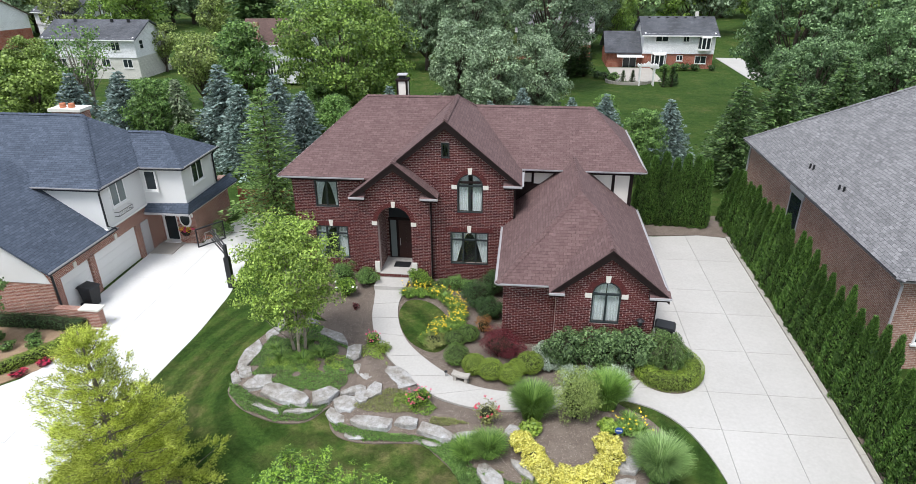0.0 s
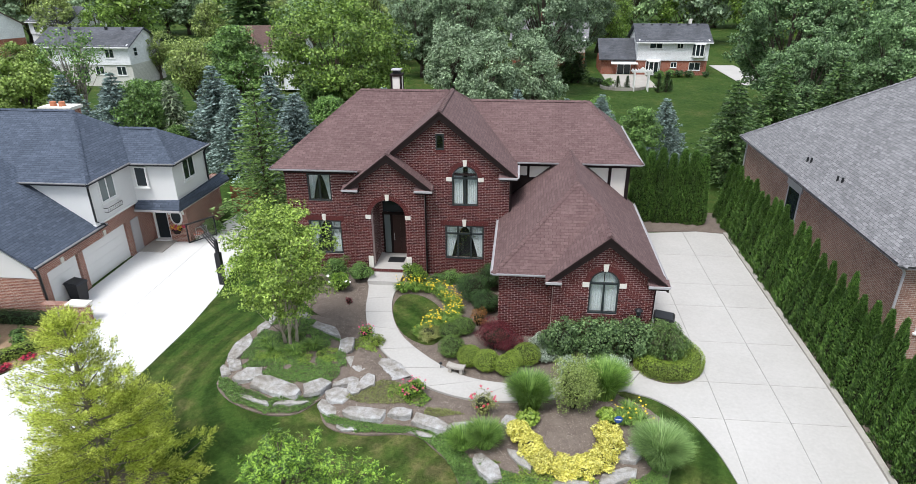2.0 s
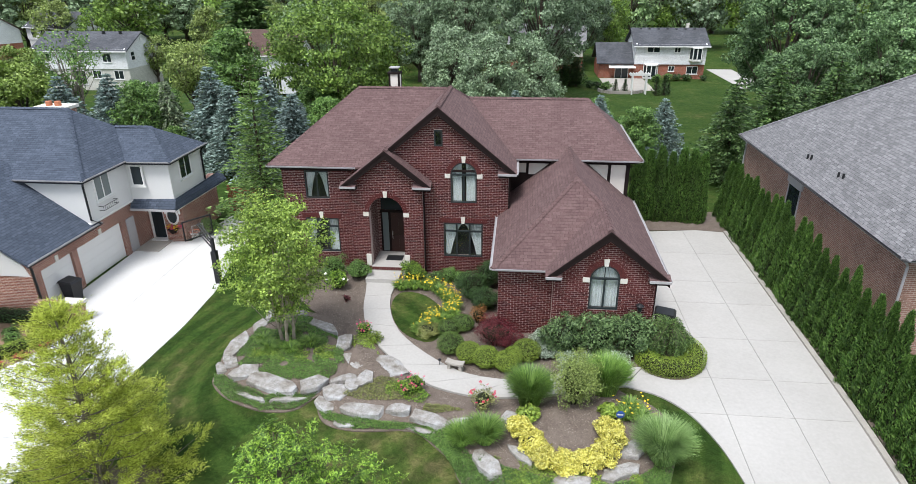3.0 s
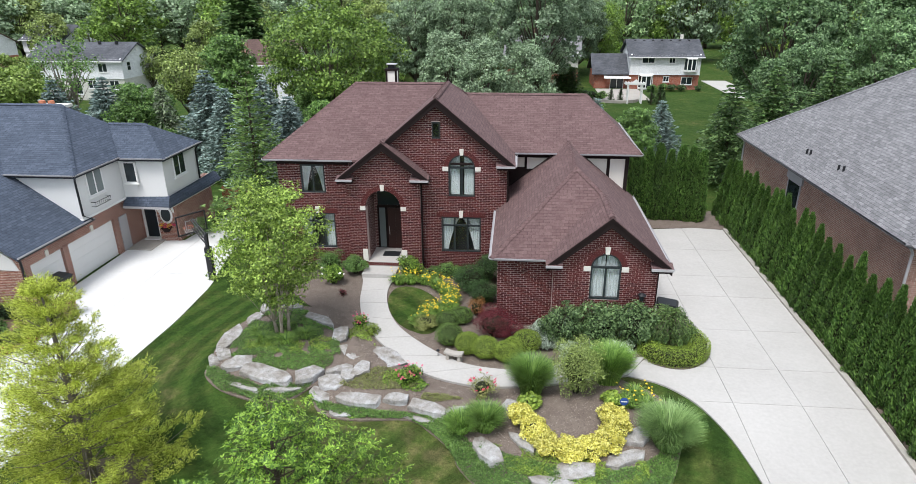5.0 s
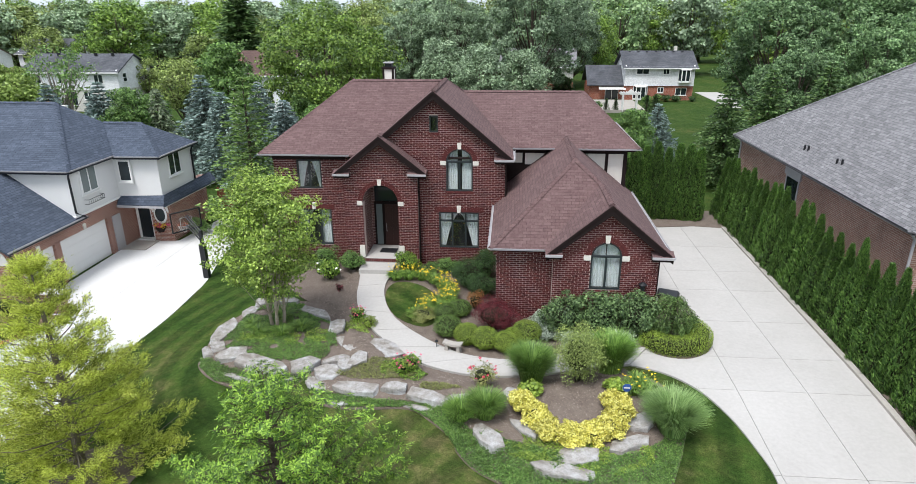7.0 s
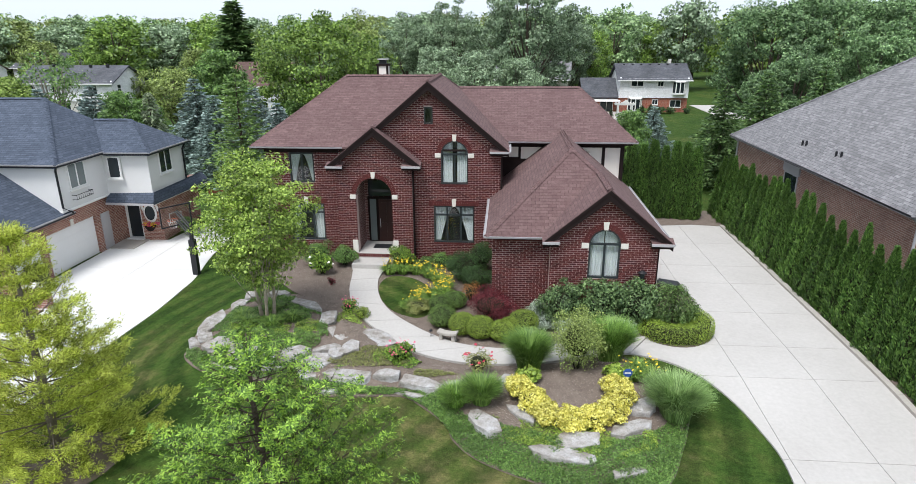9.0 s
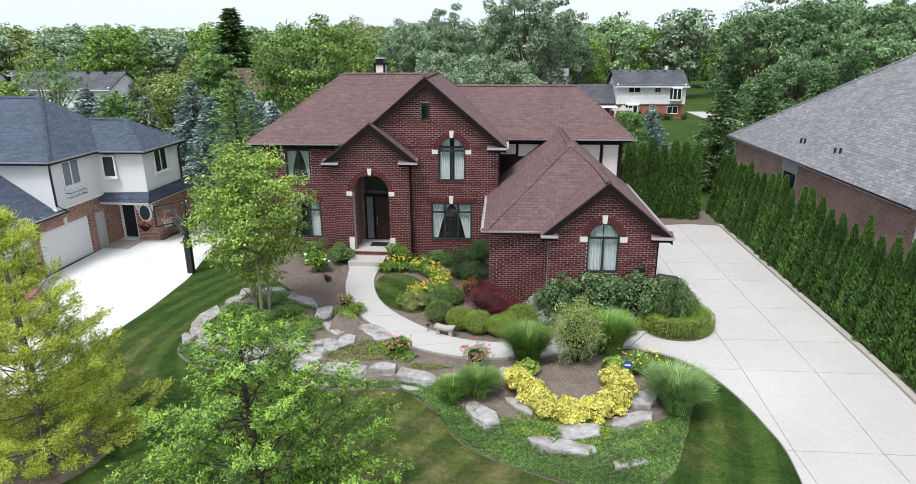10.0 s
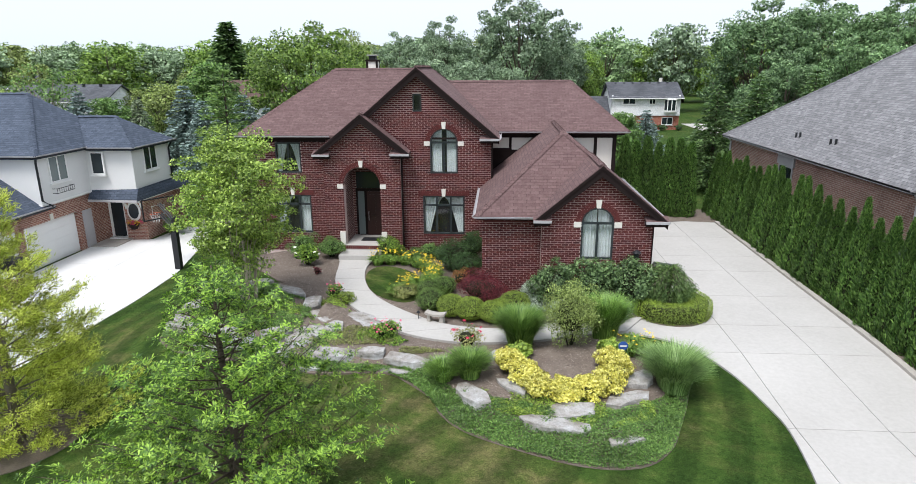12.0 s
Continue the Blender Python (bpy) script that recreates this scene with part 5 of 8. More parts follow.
# hedge of columnar evergreens
def arbor(seed, h=3.7, r=0.56, blunt=0.8):
    rng = np.random.default_rng(seed)
    n = 8000
    t = rng.uniform(0, 1, n) ** 1.1
    a = rng.uniform(0, 2 * math.pi, n)
    prof = r * np.minimum(1, 0.8 + t * 3) * np.clip(1.02 - t, 0.015, 1) ** blunt
    lump = 1 + 0.1 * np.sin(a * 4 + 8 * t + seed) + 0.1 * np.sin(a * 7 - 15 * t) + 0.06 * np.sin(a * 3 + 31 * t)
    rr = prof * lump * rng.uniform(0.78, 1.06, n)
    p = np.stack([np.cos(a) * rr, np.sin(a) * rr, t * h], 1)
    ax = unit(np.stack([np.cos(a) * 0.5, np.sin(a) * 0.5, np.full(n, 1.0)], 1) + rng.normal(0, 0.3, (n, 3)))
    b = unit(np.stack([-np.sin(a), np.cos(a), np.zeros(n)], 1) + rng.normal(0, 0.7, (n, 3)))
    s = (0.1 * rng.uniform(0.6, 1.4, n))[:, None]
    v = np.stack([p - ax * s * 0.5, p + b * s * 0.26, p + ax * s * 0.8, p - b * s * 0.26], 1).reshape(-1, 3)
    root = thing("arborvitae", "tall dense green columnar evergreen in a hedge row", "hedge tree", group="hedge beside the driveway")
    leaves("crown", (v, np.arange(n * 4).reshape(-1, 4)), L_ARBOR, root)
    make("trunk", Geo().tube([(0, 0, -0.1), (0, 0, h * 0.8)], [0.07, 0.02], 6), BARK, root)
    # solid dark cone added inside, so gaps between sprays read as deep shade
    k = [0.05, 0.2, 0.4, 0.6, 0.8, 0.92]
    make("twig_shade_core", Geo().tube([(0, 0, q * h) for q in k], [0.74 * r * min(1, 0.8 + q * 3) * (1.02 - q) ** blunt for q in k], 9), TWIG_SHADE, root)
    return root


HEDGE_X = 15.35
arbs = [arbor(s) for s in (1, 2, 3)]
columns = [arbor(s, 4.3, 0.46, 0.4) for s in (4, 5)]
rnd = random.Random(4)
spots = [(HEDGE_X + 0.012 * (y + 9) + rnd.uniform(-0.06, 0.06), y + rnd.uniform(-0.07, 0.07)) for y in np.arange(-20, 9.2, 0.82)]
for i, (x, y) in enumerate(spots):
    (home if i < 3 else put)(arbs[i % 3], x, y, rnd.uniform(0, 360), rnd.uniform(0.92, 1.1), rnd.uniform(0.92, 1.08))
for i, x in enumerate((10.25, 10.85, 11.45, 12.05, 12.65, 13.2, 13.75)):
    (home if i < 2 else put)(columns[i % 2], x, 8.0 + rnd.uniform(-0.15, 0.15), rnd.uniform(0, 360), rnd.uniform(0.95, 1.08), rnd.uniform(0.95, 1.05))

# birch in the boulder bed
birch = broadleaf("birch_tree", 6.6, 2.75, 11, L_BIRCH, "multi-stemmed birch with pale bark and light green leaves", 250, 110, 0.1, 0.14, 0.065, BIRCH_BARK, "oval", 3, clump_r=0.11, flat=0.4, inner=0.15)
home(birch, -5.35, -6.95, 20, dz=0.1)
# young oak before the front bed
def limbed_tree(name, label, h, r0, seed, material, limbs=116, size=0.092, low=0.05, power=0.95, rise=(0.25, 0.8)):
    """Limbs that sweep up from one leader, forking into twigs set with rosettes of lobed leaves."""
    rng = np.random.default_rng(seed)
    root = thing(name, label, "tree")
    g = Geo().tube([(0, 0, -0.2), (0.06, 0.03, h * 0.35), (-0.04, 0.05, h * 0.7), (0, 0, h * 0.97)], [0.11, 0.085, 0.05, 0.012], 8)
    tufts, outs = [], []
    for i in range(limbs):
        t = (i + rng.uniform(0, 1)) / limbs
        z = h * (low + (0.94 - low) * t)
        az = i * 2.4 + rng.uniform(-0.5, 0.5)
        l = (r0 * (1 - t) ** power + 0.25) * rng.uniform(0.4, 1.2)
        d = Vector((math.cos(az), math.sin(az), rng.uniform(*rise) * (0.55 + 0.9 * t))).normalized()
        s = Vector((0, 0, z))
        tip = s + d * l
        mid = s.lerp(tip, 0.5) + Vector((0, 0, -0.06 * l))
        g.tube([s, mid, tip], [0.03 * (1.15 - t), 0.018 * (1.15 - t * 0.7), 0.005], 5)
        m = max(5, int(l / 0.15))
        for j in range(m):
            f = 0.3 + 0.7 * (j + rng.uniform(0.2, 1)) / m
            c = s.lerp(mid, f * 2) if f < 0.5 else mid.lerp(tip, f * 2 - 1)
            tl = (0.25 + 0.32 * l * (1.15 - f)) * rng.uniform(0.6, 1.2)
            side = 1 if j % 2 else -1
            e = (d + Vector((-d.y, d.x, 0)) * side * rng.uniform(0.4, 1.1) + Vector((0, 0, rng.uniform(-0.1, 0.45)))).normalized()
            if j % 2:
                g.tube([c, c + e * tl], [0.008, 0.003], 3)
            k = max(3, int(tl / 0.06))
            for q in range(k):
                p = c + e * tl * (0.3 + 0.7 * (q + 1) / k)
                tufts.append(np.array(p) + rng.normal(0, 0.045, 3))
                outs.append(np.array(e) * 0.5 + np.array(d) * 0.2)
    leaves("crown", star_mesh(np.array(tufts), np.array(outs), size, rng, up=0.9, arms=7, wide=0.16), material, root)
    make("trunk", g, BARK, root, smooth=True)
    return root


oak = limbed_tree("oak_tree", "young bright green oak on the front lawn", 5.5, 3.05, 21, L_OAK)
home(oak, -1.3, -17.4, 0)


def pine_tree(h, r0, seed):
    """An open pine: whorled limbs that end in brushes of long needles."""
    rng = np.random.default_rng(seed)
    root = thing("white_pine", "yellow-green pine with open whorls of soft needles", "tree")
    g = Geo().tube([(0, 0, -0.2), (0.05, 0, h * 0.4), (0, 0.05, h * 0.75), (0, 0, h)], [0.13, 0.1, 0.05, 0.012], 8)
    pads, axes, sizes = [], [], []
    rows = 12
    for i in range(rows):
        t = i / (rows - 1)
        z = h * (0.05 + 0.9 * t)
        per = 8 if t < 0.55 else 6
        for k in range(per):
            a = 2 * math.pi * (k + rng.uniform(-0.35, 0.35)) / per + i * 1.1
            l = (r0 * (1 - t) ** 0.8 + 0.28) * rng.uniform(0.5, 1.15)
            d = Vector((math.cos(a), math.sin(a), rng.uniform(0.1, 0.4) + 0.35 * t))
            s = Vector((0, 0, z))
            tip = s + d * l
            mid = s.lerp(tip, 0.55) + Vector((0, 0, -0.1 * l))
            g.tube([s, mid, tip], [0.024 * (1.1 - t * 0.7), 0.014, 0.005], 5)
            n = max(2, int(l / 0.33))
            for j in range(n + 1):
                f = 0.34 + 0.66 * j / n
                c = s.lerp(mid, f / 0.55) if f < 0.55 else mid.lerp(tip, (f - 0.55) / 0.45)
                for side in ((0,) if j == n else (-1, 1)):
                    o = side * (0.1 + 0.42 * l * (1.15 - f)) * rng.uniform(0.5, 1.1)
                    e = Vector((math.cos(a) - math.sin(a) * side * 0.8, math.sin(a) + math.cos(a) * side * 0.8, 0.55 + rng.uniform(0, 0.4))).normalized()
                    q = c + Vector((-math.sin(a) * o, math.cos(a) * o, 0.12 * abs(o)))
                    pads.append(q)
                    axes.append(e)
                    sizes.append(rng.uniform(0.8, 1.3))
    T, A, S = np.array(pads), np.array(axes), np.array(sizes)[:, None]
    m = 125
    R = lambda q: np.repeat(q, m, 0)
    u = rng.uniform(-0.5, 1, (len(T) * m, 1))
    D = unit(R(A) * 0.9 + rng.normal(0, 0.5, (len(T) * m, 3)))
    P = R(T) + R(A) * u * 0.2 * R(S) + rng.normal(0, 0.065, (len(D), 3)) * R(S)
    B = unit(np.cross(D, rng.normal(0, 1, D.shape)))
    ln = rng.uniform(0.06, 0.12, (len(P), 1))
    v = np.stack([P - B * 0.012, P + B * 0.012, P + D * ln], 1).reshape(-1, 3)
    leaves("needles", (v, np.arange(len(v)).reshape(-1, 3)), L_PINE, root)
    make("trunk", g, PINE_BARK, root, smooth=True)
    return root


home(pine_tree(6.55, 2.35, 5), -8.15, -14.3)
drape("pine_bed", [(-8.1 + 1.5 * math.cos(t), -14.3 + 1.4 * math.sin(t)) for t in np.linspace(0, 2 * math.pi, 25)[:-1]], 0.03, MULCH, "round mulch bed under the pine", "bed", bumpy=0.02)

# trees behind the houses
spruce = conifer("blue_spruce", 7.0, 3.0, 31, L_SPRUCE, "dense blue-grey spruce in the back yards", rows=24, per=11, width=0.3, size=0.25, wide=0.26, droop=0.2, power=0.9, twig=0.12)
for i, (x, y, s) in enumerate(((-33.3, 20, 1.0), (-28.3, 19, 1.05), (-20.6, 20, 1.12), (-18.0, 17.5, 0.97), (-16.1, 20, 1.02), (-13.2, 17, 0.9), (13.6, 18.5, 0.75), (9.5, 22, 0.7), (-8.0, 24, 0.75), (7.0, 24, 0.6), (3.0, 24, 0.7), (-35, 28, 0.8), (0.5, 22, 0.6), (-22.6, 24, 0.9), (-14.6, 21.5, 0.8))):
    (home if i == 0 else put)(spruce, x, y, 40 * i, s)
npine = conifer("green_pine", 9.0, 3.0, 41, leaf("soft_pine_needle", (0.05, 0.108, 0.024), (0.11, 0.195, 0.042), (0.19, 0.29, 0.072)), "soft green pine beside the neighbour's house", rows=22, per=10, droop=0.06, size=0.24, wide=0.16, ragged=0.4, width=0.3, twig=0.1)
home(npine, -11.2, 6.0)
deodar = conifer("weeping_conifer", 6.9, 2.5, 51, L_DEODAR, "pale weeping conifer behind the neighbour's roof", droop=0.75, size=0.3, wide=0.2)
home(deodar, -23.8, 19.0)
hem = conifer("hemlock", 8.0, 3.1, 61, L_CONIFER, "green spreading conifer by the property line", rows=24, per=10, droop=0.2, ragged=0.45, size=0.25, wide=0.24, twig=0.11)
for i, (x, y, s) in enumerate(((17.5, 15.8, 0.88), (21.5, 19.5, 0.95), (26, 21, 1.0), (31, 20, 1.05), (36.5, 21, 1.1))):
    (home if i == 0 else put)(hem, x, y, 57 * i, s)
tall_spruce = conifer("tall_spruce", 17, 4.6, 62, L_CONIFER, "tall dark spruce above the far treetops", rows=44, per=12, droop=0.3, size=0.6, twig=0.3, ragged=0.4)
home(tall_spruce, -38.4, 70, 0, 1.3, 0.98)

maple = broadleaf("maple_tree", 13.2, 7.3, 71, L_MAPLE, "large yellow-green maple in the back yard", 260, 130, 0.26, 0.13, 0.3, clump_r=0.12, flat=0.6)
home(maple, -13.6, 30, 0, 1.03)
silver = broadleaf("silver_maple", 10, 3.9, 72, L_SILVER, "silvery green maple behind the house", 160, 120, 0.21, 0.08, 0.2, clump_r=0.14, shape="oval")
home(silver, 0.4, 29, 0, 0.95)
put(silver, 4.4, 31, 120, 0.9)
put(silver, -3.2, 33, 60, 1.0)
willow = broadleaf("tall_silver_tree", 18.5, 7.2, 73, leaf("grey_green_leaf", (0.065, 0.108, 0.052), (0.125, 0.19, 0.098), (0.225, 0.3, 0.18)), "tall grey-green shade tree", 300, 110, 0.3, 0.1, 0.4, clump_r=0.1, lean=0.05)
home(willow, 5.6, 50)
put(willow, -4.5, 62, 75, 0.85)
put(willow, -11.5, 66, 200, 0.8)
put(willow, 13.0, 80, 150, 0.8)
rnd_tree = broadleaf("round_tree", 7.0, 2.5, 74, L_GREEN, "rounded green ornamental tree", 140, 110, 0.17, 0.05, 0.14, clump_r=0.15, shape="oval")
for i, (x, y, s) in enumerate(((-25.7, 18.4, 1.05), (11.2, 15.0, 0.8), (-24.5, 33, 1.52), (-30.8, 21.5, 0.6), (-11.4, 19.5, 0.85), (-27.2, 24, 0.9), (-12.0, 22, 0.8), (-3.5, 23, 0.65), (5.0, 23, 0.55), (-22.8, 17.5, 0.55), (-30.5, 17, 0.65), (-9.5, 17.5, 0.75), (10.0, 27, 0.6), (-14.2, 26, 1.0))):
    (home if i == 0 else put)(rnd_tree, x, y, 70 * i, s)
big = broadleaf("shade_tree", 16, 6.5, 75, leaf("fresh_green_leaf", (0.045, 0.095, 0.035), (0.1, 0.178, 0.066), (0.175, 0.27, 0.115)), "tall green shade tree beyond the yards", 260, 120, 0.29, 0.06, 0.35, clump_r=0.11)
for i, (x, y, s) in enumerate(((29, 39, 0.98), (36, 42, 1.05), (43, 40, 1.02), (51, 46, 1.0), (35, 31, 0.75), (27, 28, 0.62))):
    (home if i == 0 else put)(big, x, y, 50 * i, s)
bright = broadleaf("bright_tree", 7.5, 3.6, 76, leaf("lime_leaf", (0.06, 0.1, 0.012), (0.12, 0.185, 0.025), (0.2, 0.27, 0.06)), "light green spreading yard tree", 120, 80, 0.28, 0.12, 0.18, clump_r=0.18, shape="spread")
home(bright, -38.3, 21.5, 0, 1.1)
olive = broadleaf("hawthorn_tree", 8, 4.0, 77, L_OLIVE, "wide olive-green tree with bare twigs", 100, 55, 0.26, 0.25, 0.2, clump_r=0.15, shape="spread")
home(olive, -33.6, 41, 0, 1.08)
bare = broadleaf("sparse_tree", 10, 4.6, 78, L_GREEN, "half-bare tree with grey limbs and thin leaves", 70, 30, 0.26, 0.3, 0.22, mottled("grey_bark", (0.16, 0.14, 0.12), (0.27, 0.24, 0.21), 3, 20, 0.95, 0.6), "spread", 3, clump_r=0.13, inner=0.15)
home(bare, -40.4, 31)
put(olive, -50, 62, 40, 0.9)
put(bright, -56, 44, 10, 1.0)

# belt of woods that closes the view
# wood and silver leaf tones are raised and blued in place of distance haze
far_mats = (leaf('hazy_wood_leaf', (0.075, 0.13, 0.055), (0.15, 0.235, 0.1), (0.25, 0.345, 0.165)), L_SILVER, L_MAPLE, L_OLIVE)
protos = [broadleaf("wood_tree", 14, 6.0, 80 + k, far_mats[k], "broadleaf tree in the near tree belt", 150, 85, 0.3, 0.05, 0.3, clump_r=0.14) for k in range(4)]
protos += [broadleaf("wood_tree", 14, 6.0, 90 + k, far_mats[k], "far broadleaf tree in the tree belt", 75, 52, 0.6, 0.05, 0.3, clump_r=0.2) for k in range(4)]
rw = random.Random(9)
first = [True] * 8
for ring, (dist, count) in enumerate(((95, 30), (122, 32), (155, 34), (200, 36), (260, 36), (330, 38))):
    for i in range(count):
        a = radians(-50 + 100 * (i + rw.uniform(-0.35, 0.35)) / count)
        d = dist * rw.uniform(0.92, 1.08)
        x, y = d * math.sin(a), -10 + d * math.cos(a)
        yards = x < -18 - 0.25 * y * 0.4 and d < 140
        if math.hypot(x - 24, y - 70) < 17 or (15 < x < 30 and y < 84) or math.hypot(x + 56, y - 60) < 17 or (yards and rw.random() < 0.25):
            continue
        k = rw.randrange(4) + (4 if ring else 0)
        s = rw.uniform(0.66, 0.9) if yards else rw.uniform(0.92, 1.15) * (0.95 if x < -20 else 1.0) + 0.0019 * (dist - 95)
        (home if first[k] else put)(protos[k], x, y, rw.uniform(0, 360), s * (1.0 if ring < 2 else 1.25), s * rw.uniform(0.9, 1.08))
        first[k] = False

# ---- rock garden ----


def bed_z(x, y):
    d = 0.0
    for poly, m in ((FRONT_BED, 0.25), (BIRCH_BED, 0.18)):
        if inside(poly, x, y):
            d = 0.03 + m * smooth01(min(math.hypot(x - a, y - b) for a, b in poly))
    return ground_z(x, y) + (d or 0.04)


def boulder(x, y, length, width, height, rot, seed, lift=0.0):
    """A quarried block: squared corners, split faces, one bedding step and a flat broken top."""
    rng = random.Random(seed)
    ring = []
    for sx, sy, ex, ey in ((1, 1, -1, 1), (-1, 1, -1, -1), (-1, -1, 1, -1), (1, -1, 1, 1)):
        cx, cy = sx * rng.uniform(0.5, 1.06), sy * rng.uniform(0.55, 1.06)
        if rng.random() < 0.4:
            ring += [(cx, cy * 0.62) if sx == sy else (cx * 0.62, cy), (cx * 0.62, cy) if sx == sy else (cx, cy * 0.62)]
        else:
            ring.append((cx, cy))
        mx, my = (sx + ex) / 2, (sy + ey) / 2
        k = rng.uniform(0.84, 1.06)
        ring.append((mx * k + my * rng.uniform(-0.3, 0.3), my * k + mx * rng.uniform(-0.3, 0.3)))
    ring = [(px * length * 0.5, py * width * 0.5) for px, py in ring]
    n = len(ring)
    g = Geo()
    step = rng.uniform(0.35, 0.6)
    levels = [(1.0, -0.5), (1.02, 0.0), (0.98, step), (1.05, step + 0.05), (1.02, 0.93), (0.97, 1.0)]
    tilt = (rng.uniform(-0.07, 0.07), rng.uniform(-0.08, 0.08))
    jag = [[rng.uniform(0.95, 1.05) for _ in range(n)] for _ in levels]
    for li, (f, z) in enumerate(levels):
        for k, (px, py) in enumerate(ring):
            q = f * jag[li][k]
            g.v.append((px * q, py * q, z * height + (px * tilt[0] + py * tilt[1] + rng.uniform(-0.015, 0.015)) * (z > 0.2)))
    m = len(levels)
    g.f = [(i * n + k, i * n + (k + 1) % n, (i + 1) * n + (k + 1) % n, (i + 1) * n + k) for i in range(m - 1) for k in range(n)]
    g.v += [(px * 0.5 * rng.uniform(0.8, 1.2), py * 0.5 * rng.uniform(0.8, 1.2), height + rng.uniform(-0.015, 0.03) + px * 0.5 * tilt[0] + py * 0.5 * tilt[1]) for px, py in ring]
    g.f += [((m - 1) * n + k, (m - 1) * n + (k + 1) % n, m * n + (k + 1) % n, m * n + k) for k in range(n)]
    c = len(g.v)
    g.v.append((0, 0, height + rng.uniform(-0.01, 0.02)))
    g.f += [(m * n + k, m * n + (k + 1) % n, c) for k in range(n)]
    ob = make("boulder", g, ROCK)
    ob.location = (x, y, ground_z(x, y) + lift)
    ob.rotation_euler = (0, 0, radians(rot))
    return tagged(ob, "grey quarried limestone boulder with flat broken top" if height > 0.25 else "flat pale limestone slab laid in the bed", "boulder", "boulders of the rock garden")


for i, b in enumerate((
        (-7.38, -7.0, 1.8, 0.75, 0.42, 86), (-7.03, -5.6, 1.15, 0.58, 0.38, 81), (-6.85, -4.8, 0.9, 0.5, 0.42, -74), (-7.15, -8.15, 1.0, 0.6, 0.36, -56), (-7.4, -8.45, 0.75, 0.4, 0.3, -57), (-6.23, -9.0, 1.1, 0.93, 0.42, 20),
        (-4.9, -9.65, 2.05, 0.85, 0.46, -20), (-3.5, -9.45, 1.15, 0.85, 0.42, 45), (-2.5, -9.05, 1.0, 0.42, 0.38, 25), (-3.12, -6.7, 1.15, 0.7, 0.36, -82), (-2.49, -7.87, 1.3, 0.5, 0.26, -50), (-1.1, -8.0, 1.75, 1.15, 0.24, -50),
        (-2.6, -9.8, 1.15, 0.95, 0.34, -22), (-2.85, -10.35, 1.0, 0.5, 0.24, -39), (-2.11, -9.45, 0.8, 0.6, 0.36, -60), (-1.72, -9.12, 0.9, 0.68, 0.36, 86), (-1.5, -10.65, 1.6, 0.66, 0.42, -1), (-0.28, -10.52, 0.85, 0.6, 0.45, 10),
        (0.79, -10.83, 1.35, 0.62, 0.42, -20), (2.0, -11.05, 1.2, 0.58, 0.42, 2), (3.41, -10.67, 0.7, 0.62, 0.32, 82), (-4.2, -5.75, 1.75, 0.6, 0.42, -28), (-5.7, -4.75, 0.9, 0.5, 0.4, 5), (2.77, -12.62, 1.5, 0.8, 0.42, -47),
        (3.74, -12.19, 1.15, 0.42, 0.36, -45), (5.22, -13.2, 1.25, 0.8, 0.42, 5), (4.72, -13.75, 1.95, 0.62, 0.36, -14), (6.72, -12.57, 1.5, 0.6, 0.36, 25), (7.08, -11.76, 1.05, 0.75, 0.5, 40), (6.35, -14.2, 1.0, 0.35, 0.22, 14),
        (-5.6, -10.1, 1.5, 0.3, 0.18, -22), (-4.2, -10.2, 1.3, 0.3, 0.18, 12), (-1.95, -11.1, 0.7, 0.4, 0.14, 8), (0.6, -11.2, 1.2, 0.25, 0.16, -12))):
    sunk = bed_z(b[0], b[1]) - ground_z(b[0], b[1])
    boulder(b[0], b[1], b[2] * 0.95, b[3] * 0.86, max(b[4] * 0.74, sunk + 0.3 * b[4]), b[5], 100 + i)


